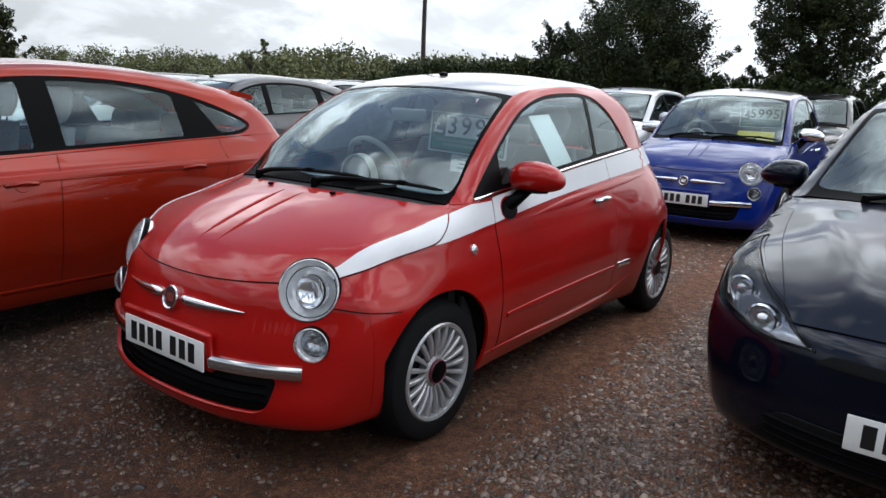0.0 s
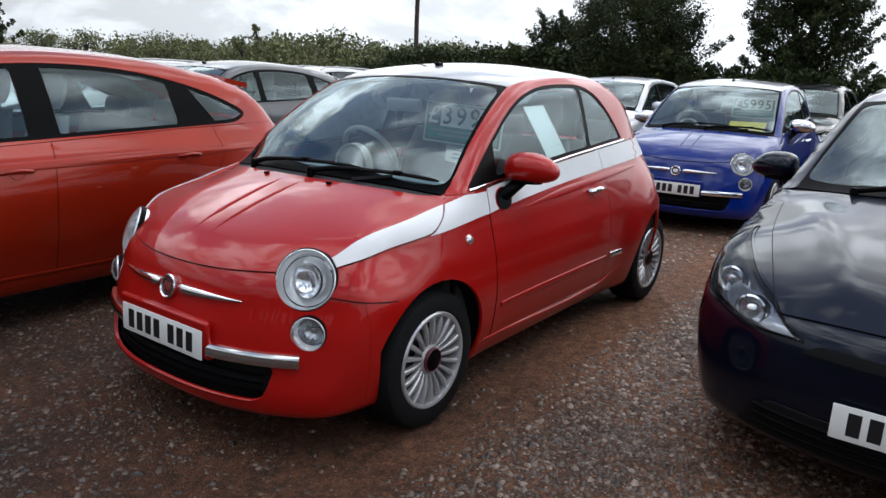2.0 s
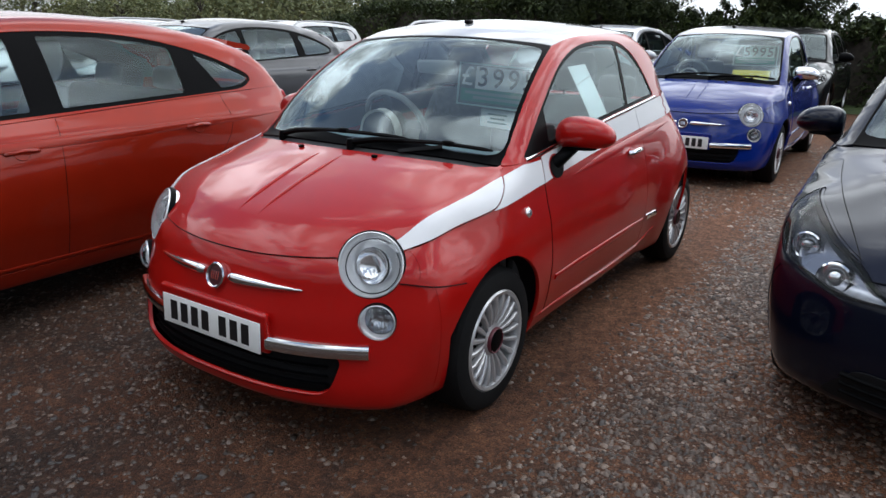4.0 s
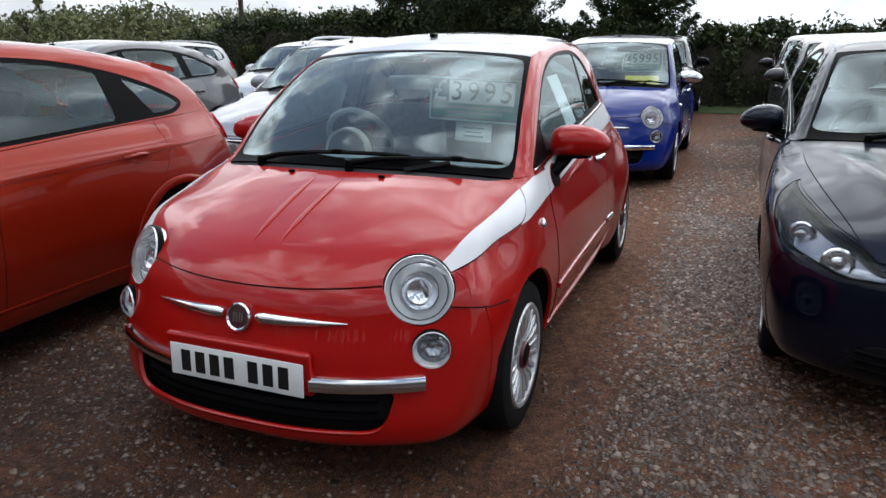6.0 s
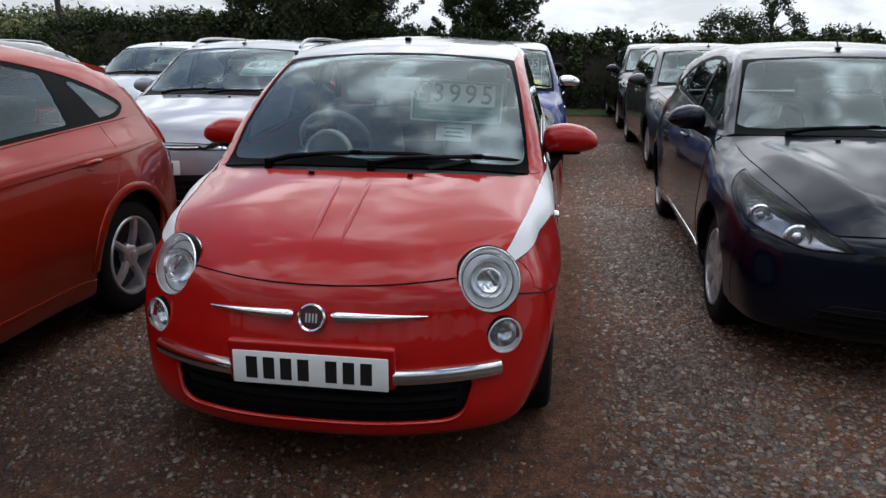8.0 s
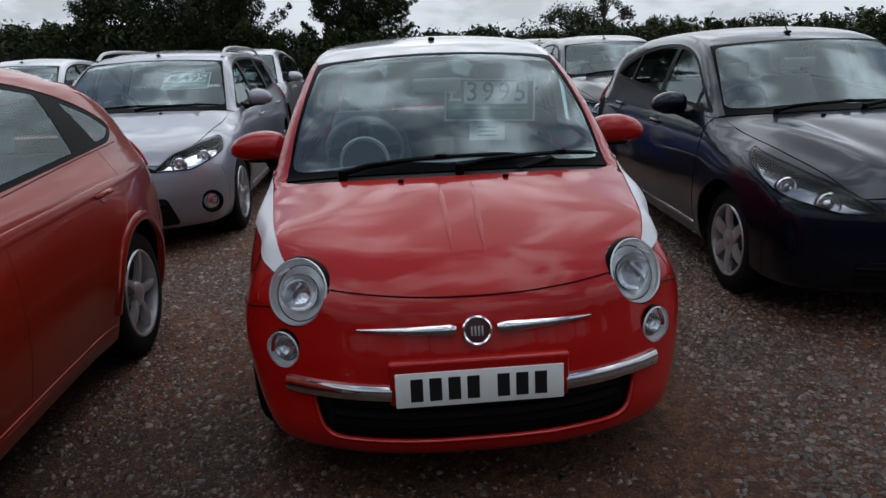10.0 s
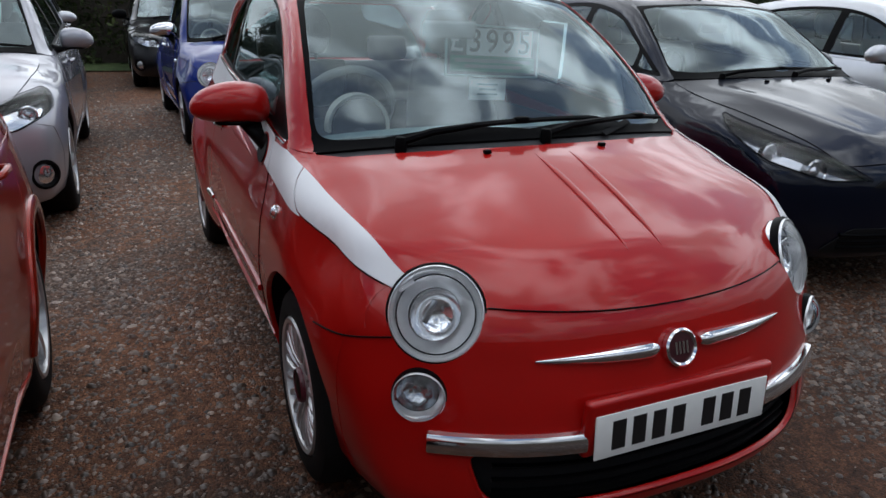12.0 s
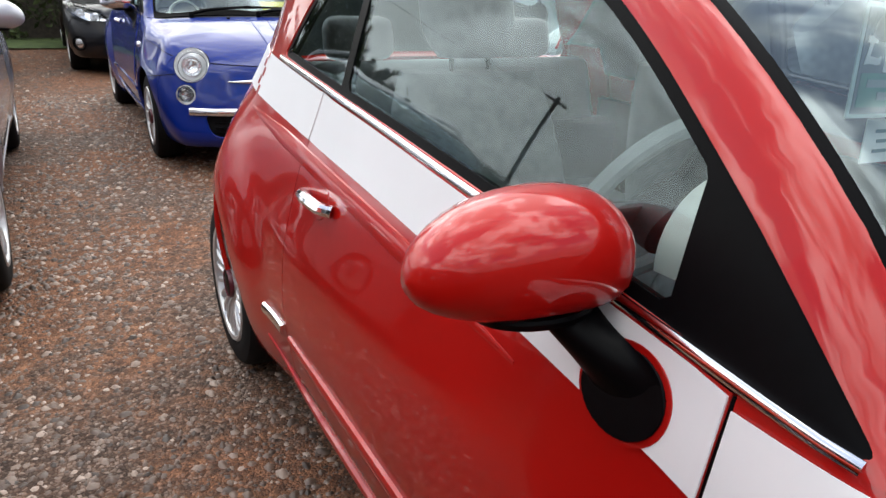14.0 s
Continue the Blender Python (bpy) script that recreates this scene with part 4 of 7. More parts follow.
def swept_lamp(car, f, c, nose, loop, lenses, kw, cover_mat=None, bowl_mat=None):
    """A headlight that follows the skin: dark bowl, round lenses and a clear cover, on both sides."""
    ring = rounded(loop)
    for s in (1, -1):
        lamp = new("headlight")
        lamp.parent = car
        tagged(lamp, "swept-back clear headlight")
        l = ring * [s, 1]
        part_of("bowl", panel_mesh("bowl", f, nose, [shrunk(l, -0.005)], lift=-0.055, depth=-0.056, grid=0.05, edge=0.03), bowl_mat or REFLECTOR, lamp)
        cov = part_of("cover", panel_mesh("cover", f, nose, [shrunk(l, 0.002)], lift=0.001, depth=0.006, grid=0.04, edge=0.03), cover_mat or LAMP_GLASS, lamp, "clear lamp cover")
        cov.visible_shadow = False
        part_of("seal", panel_mesh("seal", f, nose, [l], [shrunk(l, 0.010)], lift=-0.006, depth=0.02, grid=0.05, edge=0.03), FRIT, lamp)
        for a, z, r in lenses:
            p, n = on_skin(f, nose, [(s * a, z)])
            aim = Vector((n[0][0] * 0.5, n[0][1] - 0.4, 0.12)).normalized()
            m = Matrix.Translation(Vector(p[0] - n[0] * 0.042)) @ aim.to_track_quat("Z", "Y").to_matrix().to_4x4()
            part("lens_ring", lathe([(r, -0.03), (r, 0.010), (r * 0.9, 0.014), (r * 0.8, 0.006), (r * 0.62, -0.012), (r * 0.5, -0.02)], 32, m), CHROME, lamp)
            part("lens", lathe([(0, 0.010), (r * 0.35, 0.006), (r * 0.55, -0.006), (r * 0.6, -0.02), (0, -0.025)], 28, m), REFLECTOR, lamp)


def build_car(c, name, label, at, turn, paint_mat, details=None, group=""):
    """A car from its form and layout; returns the thing."""
    f = body_form(c)
    car = thing(name, label, "car", group, at, turn)
    g = c.get("grid", 0.06)
    e = c.get("edge", g * 0.7)
    kw = dict(grid=g, edge=e)
    wr, wx = c["wheel_r"], c["wheel_x"]
    wb = c["wheelbase"]
    arch = c["arch_r"]
    afront, arear = circle(0, c["wheel_z"], arch, 48), circle(wb, c["wheel_z"], arch, 48)
    belt = table(c["belt"])
    # seams drawn from above
    ws = c["screen"]
    base_x, top_x = ws["base_x"], ws["top_x"]
    xs = np.linspace(-base_x, base_x, 21)
    low = np.stack([xs, ws["base_y"] + ws["base_bow"] * xs * xs], 1)
    xt = np.linspace(top_x, -top_x, 21)
    high = np.stack([xt, ws["top_y"] + ws["top_bow"] * xt * xt], 1)
    screen = np.concatenate([low, high])
    ang = np.linspace(0, 2 * math.pi, 72, endpoint=False)
    pu, pv = (np.sign(g_(ang)) * np.abs(g_(ang)) ** 0.14 for g_ in (np.cos, np.sin))
    in_x, in_lo, in_hi = c.get("pad", (0.017, 0.060, 0.026))
    pv = (pv + 1) / 2
    px = pu * ((base_x - in_x) + (top_x - base_x) * pv)
    pad = np.stack([px, (ws["base_y"] + in_lo + ws["base_bow"] * px * px) * (1 - pv) + (ws["top_y"] - in_hi + ws["top_bow"] * px * px) * pv], 1)
    hs = table(c["hood_side"])
    hy = np.linspace(c["hood_side"][0][0], c["hood_side"][-1][0], 24)
    hx = np.linspace(-c["hood_side"][0][1], c["hood_side"][0][1], 25)
    lead = np.stack([hx, c["hood_front"] + c["hood_bow"] * np.abs(hx) ** 2.4], 1)
    lead[:, 1] += c["hood_side"][0][0] - lead[-1, 1]
    right = np.stack([hs(hy), hy], 1)
    rear = np.stack([np.linspace(hs(hy[-1]), -hs(hy[-1]), 17), np.zeros(17)], 1)
    rear[:, 1] = np.minimum(ws["base_y"] + ws["base_bow"] * rear[:, 0] ** 2 - c.get("cowl", 0.03), 9)
    rear = rear[1:-1]
    left = np.stack([-hs(hy[::-1]), hy[::-1]], 1)
    hood = np.concatenate([lead[:-1], right[:-1], [right[-1]], rear, left[:-1]])
    nose_chart, tail_chart = chart_round(c["nose_c"], -1), chart_round(c["tail_c"], 1)
    lamps = lamp_holes(f, c, nose_chart)
    single("hood", f, TOP, [hood], [l for l in lamps.get("top", [])], paint_mat, car, "", **kw)
    for loop3 in (on_skin(f, TOP, lead), on_skin(f, TOP, right[:-3]), on_skin(f, TOP, left[3:])):
        clear = np.ones(len(loop3[0]), bool)
        for place, aim, r in c.get("round_lamps", []):
            for s in (1, -1):
                clear &= np.linalg.norm(loop3[0] - np.array(place) * [s, 1, 1], axis=1) > r * 1.06
        if clear.sum() < 3:
            continue
        loop3 = (loop3[0][clear], loop3[1][clear])
        part("hood_seal", tube([tuple(v) for v in loop3[0] - loop3[1] * 0.0012], 0.0021, 6), TRIM, car, "black hood shut line")
    # cowl under the screen's foot
    cowl = np.concatenate([np.stack([xs, ws["base_y"] + ws["base_bow"] * xs * xs - 0.09], 1), (low + [0, 0.05])[::-1]])
    single("cowl", f, TOP, [cowl], [], COWL, car, "weathered grey plastic cowl", lift=-0.012, **kw)
    single("screen_border", f, TOP, [screen], [pad], FRIT, car, "black screen border", lift=-0.003, **kw)
    single("windscreen", f, TOP, [pad], [], SCREEN_GLASS, car, "clear laminated windscreen", shadow=False, lift=-0.004, depth=0, **kw)
    # roof
    rs = table(c["roof_side"])
    ry = np.linspace(ws["top_y"] + ws["top_bow"] * top_x ** 2, c["roof_end"], 20)
    edge_r = np.stack([rs(ry), ry], 1)
    end = np.stack([np.linspace(rs(ry[-1]), -rs(ry[-1]), 13), np.zeros(13)], 1)
    end[:, 1] = c["roof_end"] + 0.10 * (1 - (end[:, 0] / rs(ry[-1])) ** 2)
    roof = np.concatenate([high[::-1], edge_r[1:], end[1:-1], (edge_r * [-1, 1])[::-1][:-1]])
    single("roof", f, TOP, [roof], [], c.get("roof_mat", paint_mat), car, c.get("roof_label", ""), lift=-0.001, **kw)
    # side frame with the window opening
    side_line = on_skin(f, TOP, np.stack([np.linspace(base_x, top_x, 14), np.linspace(low[-1, 1], high[0, 1], 14)], 1))[0]
    roof_line = on_skin(f, TOP, edge_r)[0]
    dlo = rounded(c["dlo"])
    by = np.linspace(c["frame_end"], side_line[0][1] + 0.01, 30)
    outline = np.concatenate([side_line[:, [1, 2]], roof_line[1:, [1, 2]], rounded(c["frame_tail"] + [(c["frame_end"], float(belt(c["frame_end"])), 0)])[:-1] if len(c["frame_tail"]) > 2 else np.array([p[:2] for p in c["frame_tail"]]), np.stack([by, belt(by)], 1)])
    both("side_frame", f, SIDE, [outline], [dlo], paint_mat, car, "", **kw)
    inner = [shrunk(dlo, c.get("surround", 0.02))]
    cuts = c["panes"]
    rects = [np.array([(a0, 0.5), (a1, 0.5), (b1, 1.7), (b0, 1.7)], float) for a0, a1, b0, b1 in cuts]
    for r in rects:
        both("side_window", f, SIDE, [inner[0], r], [], GLASS, car, "clear side window", shadow=False, lift=-0.006, depth=0, **kw)
    # the black surround fills what the panes leave
    both("window_surround", f, SIDE, [spaced(dlo, e)], [], TRIM, car, "black window surround", lift=-0.004, **kw) if not rects else surround(f, dlo, inner[0], rects, car, kw)
    # cloth headliner and dark pillar linings inside the nearer cars
    if g < 0.052:
        single("headliner", f, TOP, [roof], [], SEAT_PALE, car, "pale cloth headliner", lift=-0.030, depth=0, **kw)
        yb = np.linspace(dlo[:, 0].min() + 0.06, dlo[:, 0].max() + 0.25, 24)
        both("door_cap", f, SIDE, [np.concatenate([np.stack([yb, belt(yb) - 0.10], 1), np.stack([yb, belt(yb) + 0.006], 1)[::-1]])], [], DASH, car, "dark door cap", lift=-0.030, depth=0, **kw)
        both("pillar_lining", f, SIDE, [outline], [shrunk(dlo, 0.004)], DASH, car, "dark pillar lining", lift=-0.032, depth=0, **kw)
    # flanks
    doors = c["doors"]
    sill = table(c["sill"])
    skirt = 0.0020

    def edge_line(d, zs):
        return np.array([(float(np.interp(z, [q[1] for q in d], [q[0] for q in d])), z) for z in zs])

    for i, (d0, d1) in enumerate(zip(doors, doors[1:])):
        zs = np.linspace(0, 1, 14)
        z0, z1 = float(sill(d0[0][0])) + skirt, float(belt(d0[-1][0])) - 0.004
        l0 = edge_line(d0, np.linspace(z0, z1, 14)) + [skirt, 0]
        z2, z3 = float(sill(d1[0][0])) + skirt, float(belt(d1[-1][0])) - 0.004
        l1 = edge_line(d1, np.linspace(z2, z3, 14)) - [skirt, 0]
        ty = np.linspace(l0[-1, 0], l1[-1, 0], 14)[1:-1]
        by2 = np.linspace(l1[0, 0], l0[0, 0], 14)[1:-1]
        loop = np.concatenate([l0, np.stack([ty, belt(ty) - 0.004], 1), l1[::-1], np.stack([by2, sill(by2) + skirt], 1)])
        both("door", f, SIDE, [loop], [arear], paint_mat, car, "", **kw)
    for d in doors if g < 0.05 else ():
        top_z, foot = float(belt(d[-1][0])) - 0.006, float(sill(d[0][0]))
        line = [q for q in edge_line(d, np.linspace(foot, top_z, 30)) if (q[0] - wb) ** 2 + (q[1] - c["wheel_z"]) ** 2 > (arch + 0.01) ** 2]
        sp, sn = on_skin(f, SIDE, np.array(line))
        for s in (1, -1):
            part("door_seam", tube([tuple(v * [s, 1, 1]) for v in sp - sn * 0.0034], 0.0029, 6), TRIM, car, "black door shut line")
    first, last = doors[0], doors[-1]
    hood3 = on_skin(f, TOP, right - [0.018, 0])[0]
    zs = np.linspace(float(sill(first[0][0])), float(belt(first[-1][0])) - 0.004, 14)
    l1 = edge_line(first, zs) - [skirt, 0]
    seam = np.array(c["nose_seam"], float)
    fend = np.concatenate([seam, hood3[:, [1, 2]], [[l1[-1, 0] - 0.02, l1[-1, 1]]] if c.get("fender_corner") else np.zeros((0, 2)), l1[::-1]])
    both("front_wing", f, SIDE, [fend], [afront] + lamps.get("side", []), paint_mat, car, "", lift=-0.0025, **kw)
    # the corner between hood, screen and door
    l0 = edge_line(last, np.linspace(float(sill(last[0][0])), float(belt(last[-1][0])) - 0.004, 14)) + [skirt, 0]
    ty = np.linspace(l0[-1, 0], c["quarter_end"][0][0], 14)[1:]
    quarter = np.concatenate([l0, np.stack([ty, belt(ty) - 0.004], 1), np.array(c["quarter_end"][1:], float)])
    both("rear_wing", f, SIDE, [quarter], [arear], paint_mat, car, "", **kw)
    yy = np.linspace(arch * 0.9, wb - arch * 0.9, 16)
    both("side_skirt", f, SIDE, [np.concatenate([np.stack([yy, sill(yy) - 0.004], 1), np.stack([yy[::-1], 0 * yy + c["floor"] + 0.02], 1)])], [afront, arear], c.get("skirt_mat", paint_mat), car, "", **kw)
    # nose and tail
    th = c["nose_angle"]
    n3 = np.array([(-th, c["floor"] + 0.02), (th, c["floor"] + 0.02), (th, c["nose_side_top"]), (th * 0.75, c["nose_top"]), (-th * 0.75, c["nose_top"]), (-th, c["nose_side_top"])])
    nk = dict(grid=g * 1.0, edge=e)
    single("front_bumper", f, nose_chart, [n3], lamps.get("nose", []) + c.get("nose_holes", []), paint_mat, car, "", lift=-0.004, **nk)
    tt = c["tail_angle"]
    single("rear_bumper", f, tail_chart, [np.array([(-tt, c["floor"] + 0.02), (tt, c["floor"] + 0.02), (tt, c["tail_z"]), (-tt, c["tail_z"])])], [], paint_mat, car, "", lift=-0.004, **nk)
    rw = c["rear_glass"]
    hz = c["hatch_top"]
    rg = rounded([(-rw[0], rw[1], 0.06), (rw[0], rw[1], 0.06), (rw[0] * 0.86, rw[2], 0.06), (-rw[0] * 0.86, rw[2], 0.06)])
    single("tailgate", f, tail_chart, [np.array([(-tt, c["tail_z"] + 0.008), (tt, c["tail_z"] + 0.008), (tt, hz), (-tt, hz)])], [rg], paint_mat, car, "", lift=-0.004, **nk)
    single("rear_window", f, tail_chart, [rg], [], GLASS, car, "clear rear window", shadow=False, lift=-0.006, depth=0, **nk)
    # wheels and their wells
    rx = c.get("rear_wheel_x", wx)
    for x, y in ((wx, 0), (-wx, 0), (rx, wb), (-rx, wb)):
        wheel(car, x, y, wr, wr, c["rim_r"], c["tyre_w"], c["spokes"], c.get("cap_mat", ALLOY), x < 0, c.get("rim_mat"), c.get("cap_r", 0.033))
        s = 1 if x > 0 else -1
        half_in = c["half"] - 0.31
        secs = []
        for xx in (c["half"] - 0.012, c["half"] - 0.30):
            turn_a = np.linspace(-0.04, math.pi + 0.04, 26)
            rim_yz = np.stack([y + (arch + 0.012) * np.cos(turn_a), c["wheel_z"] + (arch + 0.012) * np.sin(turn_a)], 1)
            skin_x = np.abs(np.nan_to_num(on_skin(f, SIDE, rim_yz)[0][:, 0], nan=9.0)) - 0.014
            secs.append([(s * float(np.clip(min(xx, q), half_in, xx)), float(p[0]), float(p[1])) for p, q in zip(rim_yz, skin_x)])
        bm = loft(secs, close=False)
        bm2 = bmesh.new()
        ring = [bm2.verts.new(v) for v in secs[1]]
        bm2.faces.new(ring)
        part("arch_liner", bm, PLASTIC, car, "black wheel arch liner")
        part("inner_wing", bm2, PLASTIC, car)
    # underside, bulkhead and cabin
    half = c["half"]
    fy0, fy1 = -0.42, c["tail"][2][1] - 0.16
    part("underbody", box(half * 2 - 0.50, fy1 - fy0, 0.10, pose(0, (fy0 + fy1) / 2, c["floor"] + 0.085), 0.03), PLASTIC, car, "black underbody")
    part("cabin_floor", box(half * 2 - 0.14, wb - 2 * arch - 0.1, 0.06, pose(0, wb / 2, c["floor"] + 0.12)), DASH, car)
    part("bulkhead", box(half * 2 - 0.24, 0.05, belt(0.4) - 0.42, pose(0, low[10, 1] + 0.16, (belt(0.4) - 0.42) / 2 + 0.36)), DASH, car)
    for s in (1, -1):
        y0, y1 = low[10, 1] + 0.2, fy1 - 0.35
        part("door_lining", box(0.03, y1 - y0, 0.60, pose(s * (half - 0.11), (y0 + y1) / 2, 0.56), 0.01), c.get("lining_mat", DASH), car)
    part("boot_lining", box(half * 2 - 0.30, 0.6, 0.40, pose(0, fy1 - 0.22, 0.60), 0.03), DASH, car)
    dz = c["dash_z"]
    d0 = low[10, 1] + 0.10
    part("dashboard", loft([[(x, d0, dz - 0.03 - 0.10 * abs(x) ** 3), (x, d0 + 0.16, dz - 0.09 * abs(x) ** 3), (x, d0 + 0.36, dz + 0.005 - 0.09 * abs(x) ** 3), (x, d0 + 0.46, dz - 0.05), (x, d0 + 0.47, dz - 0.14), (x, d0 + 0.40, dz - 0.36), (x, d0, dz - 0.36)] for x in np.linspace(-half + 0.15, half - 0.15, 15)]), c.get("dash_mat", DASH), car, "moulded dashboard")
    sm = c.get("seat_mat", SEAT)
    sy, sz = c["seat_y"], c["seat_z"]
    for x in (-0.36, 0.36):
        seat(car, x, sy, sz, sm, c.get("seat_back_mat"))
    part("rear_bench", box(half * 2 - 0.36, 0.46, 0.20, pose(0, sy + 0.80, sz), 0.06, 3), sm, car)
    part("rear_backrest", box(half * 2 - 0.40, 0.14, 0.52, pose(0, sy + 1.06, sz + 0.30, -18), 0.05, 3), sm, car)
    for x in (-0.32, 0.32):
        part("rear_headrest", box(0.24, 0.09, 0.14, pose(x, sy + 1.16, sz + 0.62, -12), 0.04, 3), sm, car)
    steering_wheel(car, -0.36, c["wheel_y"], c["wheel_h"], 0.18, c.get("steer_mat", DASH))
    mz = on_skin(f, TOP, np.array([(0.0, ws["top_y"] - 0.10)]))[0][0]
    part("rear_view_mirror", box(0.22, 0.03, 0.065, pose(0.0, mz[1] + 0.06, mz[2] - 0.11, 12), 0.012, 3), WHEEL_GREY, car)
    wing_mirror(car, f, *c["mirror"], c["mirror_size"], c.get("mirror_mat", paint_mat), TRIM, c["mirror_foot"])
    for hy0, hz0 in c["handles"]:
        for s in (1, -1):
            p, nrm = on_skin(f, SIDE, [(hy0 - 0.075, hz0), (hy0, hz0 + 0.004), (hy0 + 0.075, hz0)])
            pts = [p[0] + nrm[0] * 0.004, p[0] + nrm[0] * 0.026 + [0, 0.02, 0], p[1] + nrm[1] * 0.034, p[2] + nrm[2] * 0.026 - [0, 0.02, 0], p[2] + nrm[2] * 0.004]
            hb = tube([tuple(v * [s, 1, 1]) for v in curve2(pts, 4)], c.get("handle_r", 0.011), 10)
            part("door_handle", hb, c.get("handle_mat", paint_mat), car, c.get("handle_label", "body-coloured door handle"))
            cup = lathe([(0.0, 0.0012), (0.030, 0.0012), (0.040, 0.0016), (0.044, -0.002)], 24)
            m = Matrix.Translation(Vector(p[1] * [s, 1, 1])) @ Vector(nrm[1] * [s, 1, 1]).to_track_quat("Z", "Y").to_matrix().to_4x4()
            bmesh.ops.transform(cup, matrix=m, verts=cup.verts)
            part("handle_recess", cup, paint_mat, car)
    k = base_x / 0.675
    wiper(car, f, ws, -0.43 * k, -0.04 * k, (-0.34 * k, 0.27 * k))
    wiper(car, f, ws, 0.03 * k, 0.45 * k, (0.24 * k, 0.62 * k))
    if details:
        details(car, f, c, nose_chart, tail_chart, kw, paint_mat)
    return car


def surround(f, dlo, inner, rects, car, kw):
    """Black frame and pillars round the panes."""
    # the area of each pane is its rectangle within the shrunk outline
    lo, hi = inner.min(0), inner.max(0)
    panes = []
    for r in rects:
        keep = []
        q = spaced(inner, 0.02)
        inside = q[contains(r, q)]
        ring = spaced(r, 0.02)
        keep = ring[contains(inner, ring)]
        pts = np.concatenate([inside, keep])
        mid = pts.mean(0)
        order = np.argsort(np.arctan2(pts[:, 1] - mid[1], pts[:, 0] - mid[0]))
        panes.append(pts[order])
    both("window_surround", f, SIDE, [dlo], panes, TRIM, car, "black window surround and pillars", lift=-0.004, **kw)

